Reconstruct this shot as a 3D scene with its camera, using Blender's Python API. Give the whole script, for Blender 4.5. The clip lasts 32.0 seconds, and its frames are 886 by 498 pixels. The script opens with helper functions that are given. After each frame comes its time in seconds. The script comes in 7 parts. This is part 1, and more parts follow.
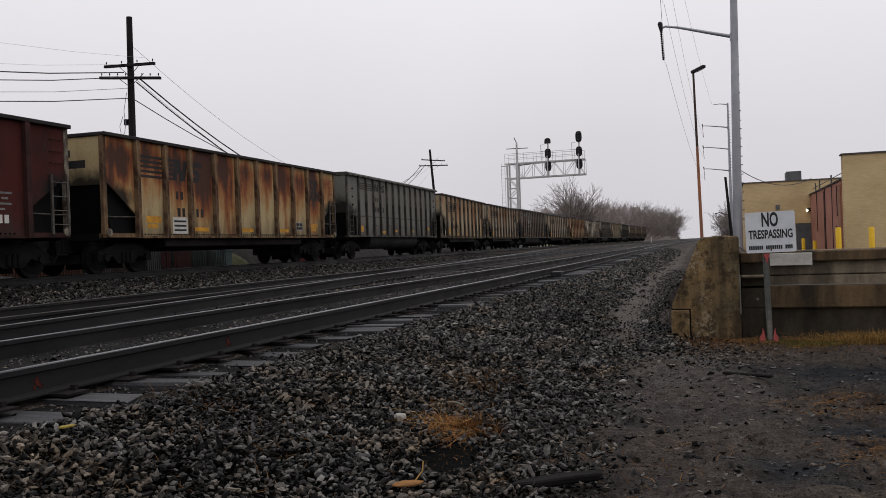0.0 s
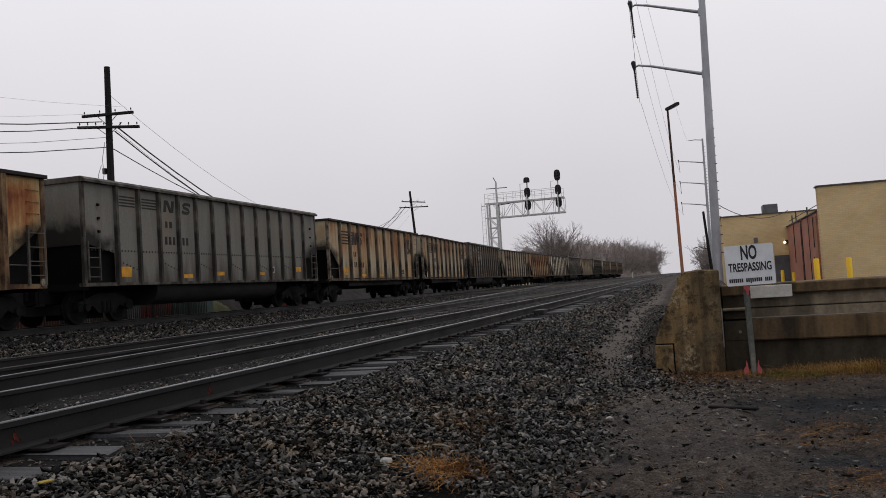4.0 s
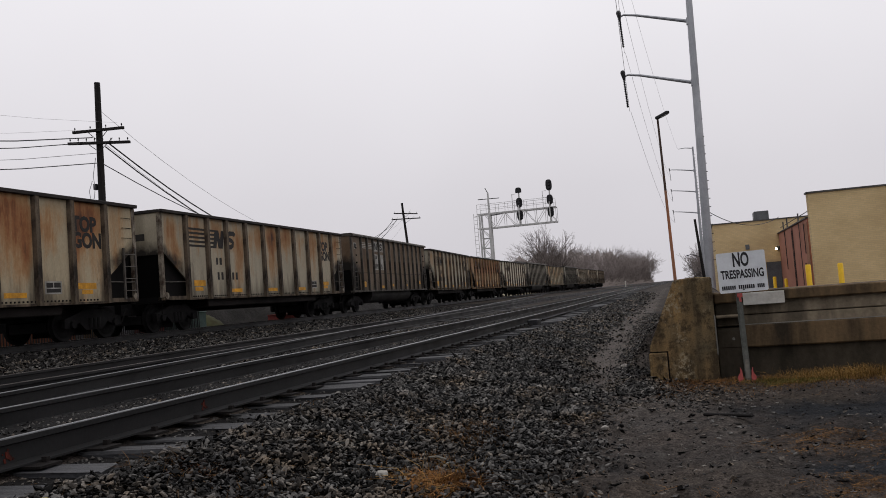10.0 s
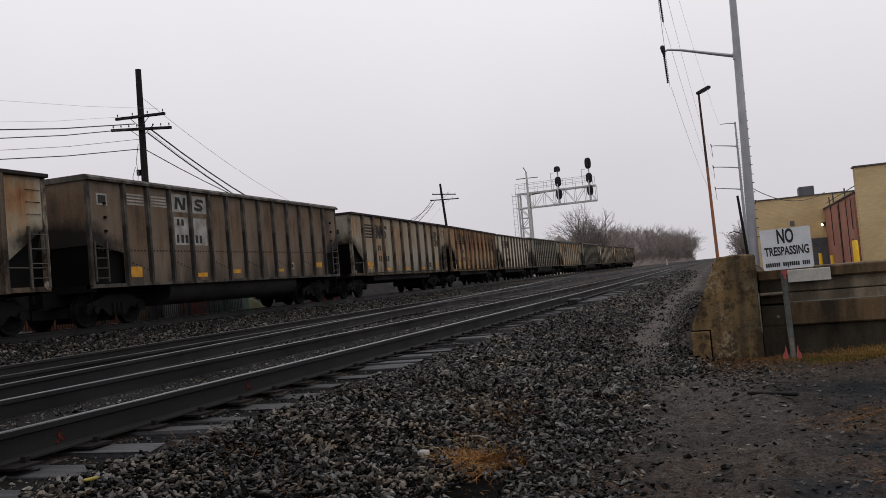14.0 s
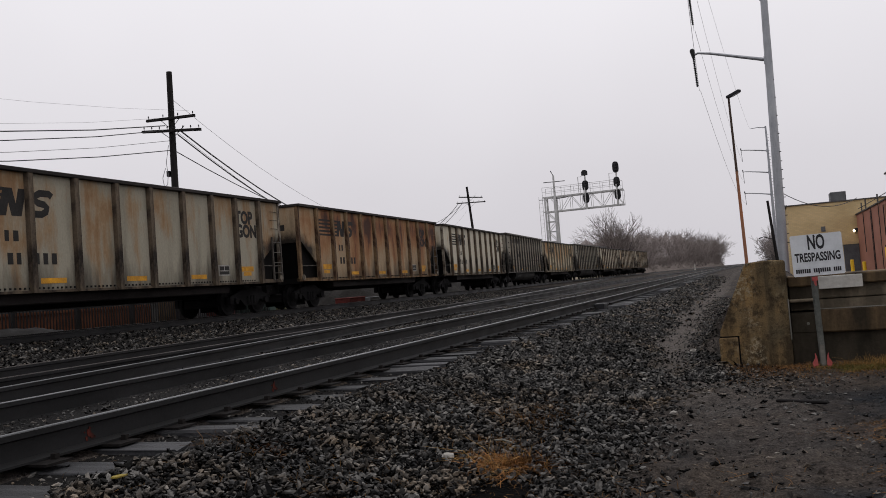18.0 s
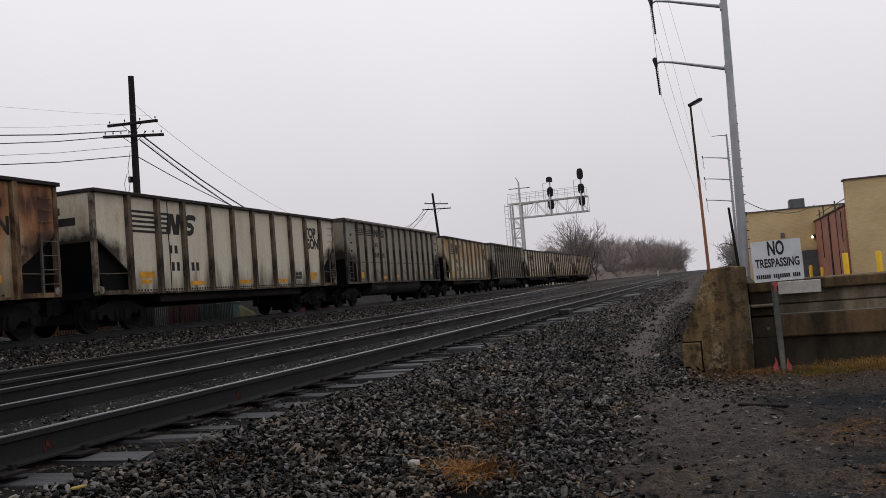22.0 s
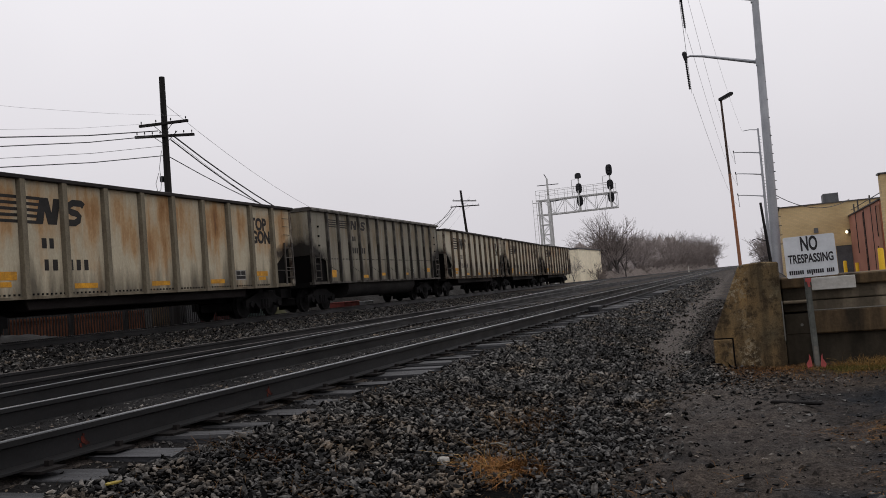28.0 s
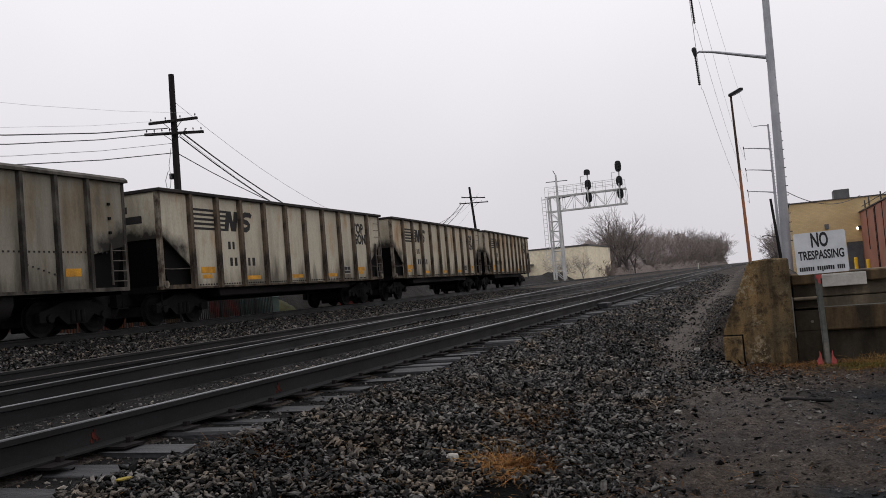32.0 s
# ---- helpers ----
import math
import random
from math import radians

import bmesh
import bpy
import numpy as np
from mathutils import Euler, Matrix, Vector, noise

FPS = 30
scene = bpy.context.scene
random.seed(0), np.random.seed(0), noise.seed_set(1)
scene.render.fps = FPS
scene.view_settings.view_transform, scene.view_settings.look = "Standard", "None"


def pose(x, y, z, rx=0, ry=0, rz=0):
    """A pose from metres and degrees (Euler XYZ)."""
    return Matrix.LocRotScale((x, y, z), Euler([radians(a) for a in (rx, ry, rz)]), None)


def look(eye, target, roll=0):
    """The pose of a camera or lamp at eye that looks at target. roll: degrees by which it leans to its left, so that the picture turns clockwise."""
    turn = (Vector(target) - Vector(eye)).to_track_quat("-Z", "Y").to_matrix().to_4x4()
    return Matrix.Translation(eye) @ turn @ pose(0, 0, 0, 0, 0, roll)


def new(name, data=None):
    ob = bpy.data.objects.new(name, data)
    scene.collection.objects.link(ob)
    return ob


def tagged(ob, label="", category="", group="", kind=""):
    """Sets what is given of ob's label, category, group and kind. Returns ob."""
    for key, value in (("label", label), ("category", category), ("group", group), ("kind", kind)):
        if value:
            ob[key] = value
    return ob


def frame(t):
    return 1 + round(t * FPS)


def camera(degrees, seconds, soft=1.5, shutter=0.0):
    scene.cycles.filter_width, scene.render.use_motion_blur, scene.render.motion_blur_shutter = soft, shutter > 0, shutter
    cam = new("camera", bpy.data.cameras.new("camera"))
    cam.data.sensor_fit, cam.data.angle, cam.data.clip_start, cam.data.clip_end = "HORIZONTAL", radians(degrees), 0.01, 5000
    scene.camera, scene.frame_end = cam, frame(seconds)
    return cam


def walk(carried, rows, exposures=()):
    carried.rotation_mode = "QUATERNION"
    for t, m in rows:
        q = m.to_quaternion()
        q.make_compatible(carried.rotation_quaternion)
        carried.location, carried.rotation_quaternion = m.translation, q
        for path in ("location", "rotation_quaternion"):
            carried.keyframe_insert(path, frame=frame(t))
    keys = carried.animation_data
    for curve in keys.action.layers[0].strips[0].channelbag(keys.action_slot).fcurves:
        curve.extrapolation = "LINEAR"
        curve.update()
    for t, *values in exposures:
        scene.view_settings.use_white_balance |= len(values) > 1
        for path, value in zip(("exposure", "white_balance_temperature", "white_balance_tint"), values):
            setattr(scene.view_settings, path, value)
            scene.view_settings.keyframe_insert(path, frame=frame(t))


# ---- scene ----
# ---- plan: y runs along the tracks, x to the right, z up; the camera stands on the path beside the near track
EYE = 1.2
CURVE, EASE, STRAIGHT, LAST = 8.2e-4, 40.0, 140.0, 0.012


def shift_np(y):
    """How far the curving tracks have moved to the left at y: an arc, an easement, then nearly straight."""
    y = np.abs(np.asarray(y, float))
    a, b, c = np.minimum(y, EASE), np.clip(y, EASE, STRAIGHT) - EASE, np.maximum(y, STRAIGHT) - STRAIGHT
    s = CURVE * EASE
    return CURVE * a * a / 2 + s * b - (s - LAST) / (STRAIGHT - EASE) * b * b / 2 + LAST * c


def shift(y):
    return float(shift_np(y))


def swing_np(y):
    """How much farther to the left the far track swings than the others."""
    return np.interp(np.asarray(y, float), [38, 43, 48, 54, 60, 66, 72, 78, 85, 95, 105, 130, 150, 165, 185, 210, 240, 400], [0, 0.08, 0.25, 0.5, 0.82, 1.2, 1.52, 1.78, 2.0, 2.13, 2.13, 2.02, 1.88, 1.75, 1.58, 1.42, 1.15, 0.2])


def swing(y):
    return float(swing_np(y))


cam = camera(55.2, 32.0, soft=0.9)
PATH = [
    (0, 18.36, -0.14, 2.08), (0.5, 18.27, 0.28, 2.36), (1, 17.87, 0.31, 2.53), (1.5, 17.76, 0.78, 2.73), (2, 16.54, 1.00, 3.02),
    (2.5, 15.61, 1.26, 3.07), (3, 15.71, 1.95, 3.32), (3.5, 16.64, 2.46, 3.28), (5.5, 17.77, 2.66, 3.97), (6, 17.71, 3.09, 3.79),
    (6.5, 16.88, 3.34, 3.30), (7, 16.49, 3.21, 3.44), (7.5, 16.62, 3.15, 3.49), (8, 16.83, 3.10, 3.74), (8.5, 17.02, 3.05, 3.71),
    (9, 16.87, 3.13, 3.79), (9.5, 17.14, 3.80, 4.34), (10, 16.72, 3.29, 4.39), (10.5, 17.14, 3.28, 3.98), (11, 17.66, 3.09, 4.21),
    (11.5, 17.83, 2.71, 4.46), (12, 18.15, 2.56, 4.62), (12.5, 18.39, 2.52, 4.59), (13, 18.60, 2.47, 4.61), (13.5, 19.01, 2.29, 4.78),
    (14, 19.39, 2.19, 4.97), (14.5, 19.48, 2.44, 4.90), (16.5, 19.81, 2.45, 4.45), (17, 20.18, 2.30, 4.62), (17.5, 20.41, 2.49, 4.23),
    (18, 21.14, 2.53, 4.40), (18.5, 21.75, 2.96, 4.23), (19, 21.87, 2.91, 4.39), (19.5, 22.17, 2.76, 4.50), (20, 20.23, 2.87, 4.33),
    (20.5, 19.22, 2.81, 4.22), (21, 18.64, 3.02, 4.32), (21.5, 18.54, 2.82, 4.48), (22, 18.82, 2.78, 4.56), (22.5, 19.45, 2.56, 4.92),
    (23, 19.89, 2.36, 5.05), (23.5, 20.23, 2.18, 5.00), (24, 20.57, 2.40, 5.19), (24.5, 20.76, 2.55, 5.19), (25, 20.90, 2.51, 5.20),
    (25.5, 20.81, 2.56, 5.12), (27.5, 20.65, 2.80, 4.74), (28, 20.76, 2.75, 4.77), (28.5, 20.97, 2.75, 4.94), (29, 20.99, 2.70, 4.88),
    (29.5, 21.07, 2.57, 4.84), (30, 20.97, 2.63, 4.84), (30.5, 21.18, 2.64, 4.94), (31, 21.27, 2.70, 4.90), (31.5, 21.47, 2.69, 4.79),
    (32, 21.36, 2.58, 4.80)]
EXPOSURE = [(0, -0.05), (1, -0.1), (2, -0.14), (3, -0.12), (6, -0.09), (22, -0.07), (29, -0.03), (32, 0.03)]
walk(cam, [(t, pose(0, 0, EYE, 90 + pitch, roll, yaw)) for t, yaw, pitch, roll in PATH], EXPOSURE)

# ---- light: a low, even overcast
world = bpy.data.worlds.new("overcast")
scene.world = world
world.use_nodes = True
wn, wl = world.node_tree.nodes, world.node_tree.links
sky = wn.new("ShaderNodeTexSky")
sky.sky_type, sky.sun_disc = "NISHITA", False
sky.sun_elevation, sky.sun_rotation = radians(74), radians(55)
sky.air_density, sky.dust_density, sky.ozone_density = 1.0, 6.0, 1.0
grey = wn.new("ShaderNodeHueSaturation")
grey.inputs["Saturation"].default_value = 0.0
cloud = wn.new("ShaderNodeMix")
cloud.data_type = "RGBA"
cloud.inputs[0].default_value = 0.93
cloud.inputs[7].default_value = (8.6, 8.42, 8.8, 1)
wl.new(sky.outputs[0], grey.inputs["Color"])
wl.new(grey.outputs[0], cloud.inputs[6])
veil = wn.new("ShaderNodeTexNoise")
veil.inputs["Scale"].default_value, veil.inputs["Detail"].default_value, veil.inputs["Roughness"].default_value = 1.3, 4.0, 0.55
tone = wn.new("ShaderNodeValToRGB")
tone.color_ramp.elements[0].position, tone.color_ramp.elements[1].position = 0.3, 0.7
tone.color_ramp.elements[0].color, tone.color_ramp.elements[1].color = (0.95, 0.945, 0.95, 1), (1.04, 1.04, 1.04, 1)
banks = wn.new("ShaderNodeMix")
banks.data_type, banks.blend_type = "RGBA", "MULTIPLY"
banks.inputs[0].default_value = 1.0
wl.new(veil.outputs["Fac"], tone.inputs[0])
wl.new(cloud.outputs[2], banks.inputs[6])
wl.new(tone.outputs[0], banks.inputs[7])
where, axes, dome = wn.new("ShaderNodeTexCoord"), wn.new("ShaderNodeSeparateXYZ"), wn.new("ShaderNodeValToRGB")
dome.color_ramp.elements[0].position, dome.color_ramp.elements[1].position = 0.0, 1.0
dome.color_ramp.elements[0].color, dome.color_ramp.elements[1].color = (0.82, 0.81, 0.82, 1), (1.25, 1.25, 1.25, 1)
for at, tint in ((0.12, (0.885, 0.877, 0.885, 1)), (0.36, (1.12, 1.12, 1.12, 1))):
    dome.color_ramp.elements.new(at).color = tint
overcast = wn.new("ShaderNodeMix")
overcast.data_type, overcast.blend_type = "RGBA", "MULTIPLY"
overcast.inputs[0].default_value = 1.0
wl.new(where.outputs["Generated"], axes.inputs[0])
wl.new(axes.outputs["Z"], dome.inputs[0])
wl.new(banks.outputs[2], overcast.inputs[6])
wl.new(dome.outputs[0], overcast.inputs[7])
wl.new(overcast.outputs[2], wn["Background"].inputs[0])
wn["Background"].inputs[1].default_value = 0.1
sun = new("sun", bpy.data.lights.new("sun", "SUN"))
sun.data.energy, sun.data.angle, sun.data.color = 0.6, radians(40), (1, 0.98, 0.95)
sun.matrix_world = look((14, 25, 60), (0, 15, 0))


# ---- materials
def nodes_of(name, rough=0.8, metal=0.0, spec=0.4):
    mat = bpy.data.materials.new(name)
    mat.use_nodes = True
    n, l = mat.node_tree.nodes, mat.node_tree.links
    b = n["Principled BSDF"]
    b.inputs["Roughness"].default_value, b.inputs["Metallic"].default_value = rough, metal
    b.inputs["Specular IOR Level"].default_value = spec
    return mat, n, l, b


def noise_of(n, l, scale, stretch=(1, 1, 1), offset=0.0, detail=5.0, rough=0.6):
    co, mp, tx = n.new("ShaderNodeTexCoord"), n.new("ShaderNodeMapping"), n.new("ShaderNodeTexNoise")
    mp.inputs["Scale"].default_value = stretch
    mp.inputs["Location"].default_value = (offset, offset * 1.7, offset * 0.6)
    tx.inputs["Scale"].default_value, tx.inputs["Detail"].default_value, tx.inputs["Roughness"].default_value = scale, detail, rough
    l.new(co.outputs["Object"], mp.inputs["Vector"])
    l.new(mp.outputs["Vector"], tx.inputs["Vector"])
    return tx.outputs["Fac"]


def ramp_of(n, l, fac, low, high, a=(0, 0, 0, 1), b=(1, 1, 1, 1)):
    r = n.new("ShaderNodeValToRGB")
    r.color_ramp.elements[0].position, r.color_ramp.elements[1].position = low, high
    r.color_ramp.elements[0].color, r.color_ramp.elements[1].color = a, b
    l.new(fac, r.inputs[0])
    return r.outputs["Color"]


def mix_of(n, l, fac, a, b, mode="MIX"):
    m = n.new("ShaderNodeMix")
    m.data_type, m.blend_type = "RGBA", mode
    for slot, value in ((0, fac), (6, a), (7, b)):
        if isinstance(value, bpy.types.NodeSocket):
            l.new(value, m.inputs[slot])
        else:
            m.inputs[slot].default_value = value
    return m.outputs[2]


def bump_of(n, l, b, height, strength=0.3, dist=0.01):
    k = n.new("ShaderNodeBump")
    k.inputs["Strength"].default_value, k.inputs["Distance"].default_value = strength, dist
    l.new(height, k.inputs["Height"])
    l.new(k.outputs[0], b.inputs["Normal"])


def c4(c, k=1.0):
    return (c[0] * k, c[1] * k, c[2] * k, 1)


def worn(name, base, dirt, rough=0.8, metal=0.0, scale=2.0, fine=30.0, amount=0.6, stretch=(1, 1, 1), bump=0.3, dist=0.01, island=0.0, spec=0.18, seed=0.0, vary=0.0, grain=0.5):
    """A surface with stains at one scale, grain at another and, where asked, a tone for each piece."""
    mat, n, l, b = nodes_of(name, rough, metal, spec)
    big = noise_of(n, l, scale, stretch, seed)
    small = noise_of(n, l, fine, (1, 1, 1), seed + 3)
    col = mix_of(n, l, ramp_of(n, l, big, 0.5 - amount * 0.35, 0.5 + amount * 0.25), c4(base), c4(dirt))
    col = mix_of(n, l, grain, col, ramp_of(n, l, small, 0.25, 0.75, (0.55, 0.55, 0.55, 1), (1.35, 1.35, 1.35, 1)), "MULTIPLY")
    if island:
        g = n.new("ShaderNodeNewGeometry")
        col = mix_of(n, l, 1.0, col, ramp_of(n, l, g.outputs["Random Per Island"], 0.1, 1, c4((1 - island,) * 3), c4((1 + 1.6 * island, 1 + 1.5 * island, 1 + 1.4 * island))), "MULTIPLY")
    if vary:
        g = n.new("ShaderNodeObjectInfo")
        col = mix_of(n, l, 1.0, col, ramp_of(n, l, g.outputs["Random"], 0, 1, c4((1 - vary,) * 3), c4((1 + vary,) * 3)), "MULTIPLY")
    l.new(col, b.inputs["Base Color"])
    rr = ramp_of(n, l, big, 0.3, 0.7, c4((max(rough - 0.15, 0.05),) * 3), c4((min(rough + 0.1, 1),) * 3))
    l.new(rr, b.inputs["Roughness"])
    bump_of(n, l, b, small, bump, dist)
    return mat


def car_paint(name, base, rust, level, seed, soot=0.5, pitch=1.39):
    """Weathered car paint: rust that blooms in the middle of each panel between the ribs and runs down, thin grime, dust and chips."""
    mat, n, l, b = nodes_of(name, 0.75, 0.0, 0.15)

    def calc(op, a, c):
        m = n.new("ShaderNodeMath")
        m.operation = op
        for k, value in ((0, a), (1, c)):
            if isinstance(value, bpy.types.NodeSocket):
                l.new(value, m.inputs[k])
            else:
                m.inputs[k].default_value = value
        return m.outputs[0]
    blot = noise_of(n, l, 0.95, (1, 1, 0.55), seed, 5, 0.6)
    streak = noise_of(n, l, 2.4, (1, 1.5, 0.16), seed + 5, 4, 0.6)
    fine = noise_of(n, l, 24, (1, 1, 0.5), seed + 9, 6, 0.7)
    grime = noise_of(n, l, 1.9, (1, 1.2, 0.18), seed + 13, 5, 0.6)
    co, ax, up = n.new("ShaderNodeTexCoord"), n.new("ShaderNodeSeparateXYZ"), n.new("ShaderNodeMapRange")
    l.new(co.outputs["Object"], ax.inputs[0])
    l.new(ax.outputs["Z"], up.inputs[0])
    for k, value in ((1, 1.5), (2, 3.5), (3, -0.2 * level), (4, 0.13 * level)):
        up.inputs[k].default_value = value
    bay = calc("DIVIDE", calc("SUBTRACT", ax.outputs["Y"], 1.42), pitch)
    off = calc("MULTIPLY", calc("SUBTRACT", calc("FRACT", bay, 0.0), 0.5), 2.0)
    bloom = calc("SUBTRACT", 0.55, calc("MULTIPLY", off, off))
    own = n.new("ShaderNodeTexWhiteNoise")
    own.noise_dimensions = "1D"
    l.new(calc("ADD", calc("FLOOR", bay, 0.0), seed), own.inputs["W"])
    crest = calc("MAXIMUM", calc("MULTIPLY", calc("SUBTRACT", ax.outputs["Z"], 3.35), 0.32 * level), 0.0)
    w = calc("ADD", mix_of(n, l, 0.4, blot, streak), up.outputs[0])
    w = calc("ADD", w, calc("MULTIPLY", bloom, 0.2 * level))
    w = calc("ADD", w, calc("MULTIPLY", calc("SUBTRACT", own.outputs["Value"], 0.5), 0.2 * level))
    w = calc("SUBTRACT", w, crest)
    col = mix_of(n, l, ramp_of(n, l, grime, 0.45, 0.78, (0, 0, 0, 1), c4((soot,) * 3)), c4(base), c4((base[0] * 0.38, base[1] * 0.36, base[2] * 0.33)))
    a = 0.67 - 0.24 * level
    pale = (rust[0] * 0.5 + base[0] * 0.55, rust[1] * 0.5 + base[1] * 0.4, rust[2] * 0.5 + base[2] * 0.25)
    col = mix_of(n, l, ramp_of(n, l, w, a - 0.08, a + 0.04, (0, 0, 0, 1), (0.8, 0.8, 0.8, 1)), col, c4(pale))
    col = mix_of(n, l, ramp_of(n, l, w, a + 0.02, a + 0.13), col, c4(rust))
    col = mix_of(n, l, ramp_of(n, l, w, a + 0.12, a + 0.21, (0, 0, 0, 1), (0.85, 0.85, 0.85, 1)), col, c4((0.042, 0.024, 0.021)))
    col = mix_of(n, l, 0.35, col, ramp_of(n, l, fine, 0.3, 0.72, (0.5, 0.48, 0.46, 1), (1.3, 1.3, 1.3, 1)), "MULTIPLY")
    # Darker towards the bottom of the panels and beside the ribs, broken by noise.
    low_tone = calc("ADD", calc("MULTIPLY", calc("SUBTRACT", 2.0, ax.outputs["Z"]), 0.42), calc("SUBTRACT", calc("MULTIPLY", calc("MULTIPLY", off, off), 0.22), 0.1))
    low_tone = calc("ADD", low_tone, calc("MULTIPLY", calc("SUBTRACT", grime, 0.5), 1.1))
    col = mix_of(n, l, ramp_of(n, l, low_tone, 0.02, 0.4, (0, 0, 0, 1), (0.75, 0.75, 0.75, 1)), col, (0.032, 0.027, 0.0225, 1))
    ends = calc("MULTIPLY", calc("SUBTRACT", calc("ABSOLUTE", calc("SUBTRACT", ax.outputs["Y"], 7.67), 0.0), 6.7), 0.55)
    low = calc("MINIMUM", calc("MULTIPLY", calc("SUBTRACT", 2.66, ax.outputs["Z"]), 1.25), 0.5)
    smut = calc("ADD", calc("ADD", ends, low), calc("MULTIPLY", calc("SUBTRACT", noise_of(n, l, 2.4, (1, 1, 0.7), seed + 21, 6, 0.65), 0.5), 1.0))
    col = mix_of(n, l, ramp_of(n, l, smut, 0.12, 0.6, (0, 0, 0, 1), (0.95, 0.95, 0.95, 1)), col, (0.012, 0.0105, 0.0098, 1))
    l.new(col, b.inputs["Base Color"])
    bump_of(n, l, b, blot, 0.35, 0.03)
    return mat


def ballast_material():
    """Wet crushed stone in grey tones, a third of it near black for the shade of the gaps, browner in drifts, a few
    pale pieces, each with its own gloss.
    """
    mat, n, l, b = nodes_of("ballast_stone", 0.6, 0.0, 0.07)
    g = n.new("ShaderNodeNewGeometry")
    r = n.new("ShaderNodeValToRGB")
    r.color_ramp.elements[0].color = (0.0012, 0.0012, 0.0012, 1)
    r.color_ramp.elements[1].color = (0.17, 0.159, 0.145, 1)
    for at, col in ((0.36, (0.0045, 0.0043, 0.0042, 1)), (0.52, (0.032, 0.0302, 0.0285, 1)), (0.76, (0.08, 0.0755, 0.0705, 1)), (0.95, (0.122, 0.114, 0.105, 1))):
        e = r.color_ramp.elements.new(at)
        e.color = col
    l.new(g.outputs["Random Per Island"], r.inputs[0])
    patch, fine, drift = noise_of(n, l, 0.9, offset=3), noise_of(n, l, 55, offset=6, detail=6), noise_of(n, l, 1.7, offset=12, detail=6)
    col = mix_of(n, l, 0.85, r.outputs["Color"], ramp_of(n, l, patch, 0.32, 0.68, (0.5, 0.5, 0.51, 1), (1.35, 1.35, 1.34, 1)), "MULTIPLY")
    col = mix_of(n, l, 1.0, col, ramp_of(n, l, drift, 0.48, 0.7, (0.96, 0.99, 1.01, 1), (1.4, 1.14, 0.85, 1)), "MULTIPLY")
    col = mix_of(n, l, 0.7, col, ramp_of(n, l, fine, 0.32, 0.68, (0.3, 0.3, 0.3, 1), (1.75, 1.72, 1.7, 1)), "MULTIPLY")
    l.new(col, b.inputs["Base Color"])
    l.new(ramp_of(n, l, patch, 0.35, 0.65, c4((0.34,) * 3), c4((0.6,) * 3)), b.inputs["Roughness"])
    bump_of(n, l, b, fine, 0.5, 0.008)
    return mat


M_BALLAST = ballast_material()
# Bed tones carry the shade of the gaps between stones; coal chips share M_BED.
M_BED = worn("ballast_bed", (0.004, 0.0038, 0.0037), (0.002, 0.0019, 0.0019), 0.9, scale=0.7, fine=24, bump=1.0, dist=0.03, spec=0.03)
M_TRACKGAP = worn("shaded_track_gaps", (0.014, 0.013, 0.0127), (0.006, 0.0057, 0.0057), 0.9, scale=0.7, fine=24, bump=1.0, dist=0.03, spec=0.05)
M_PLATE = worn("rusty_plate", (0.02, 0.0175, 0.0165), (0.011, 0.01, 0.0098), 0.8, 0.1, scale=6, fine=60, spec=0.06)
M_TIE = worn("old_tie_wood", (0.04, 0.0405, 0.044), (0.013, 0.013, 0.0138), 0.65, scale=3, fine=34, stretch=(0.25, 4, 4), bump=0.8, dist=0.012, vary=0.5, spec=0.25)
M_RAIL = worn("rail_web_rust", (0.02, 0.0197, 0.0207), (0.007, 0.0068, 0.0071), 0.55, 0.0, scale=2, fine=40, stretch=(1, 0.4, 1), bump=0.3, dist=0.004, spec=0.22)
M_SHINE = worn("polished_rail_head", (0.22, 0.228, 0.238), (0.1, 0.104, 0.108), 0.34, 1.0, scale=3, fine=60, stretch=(1, 0.2, 1), bump=0.05)
M_HEADRUST = worn("dull_rail_head", (0.06, 0.045, 0.038), (0.03, 0.024, 0.022), 0.5, 0.4, scale=2, fine=50)
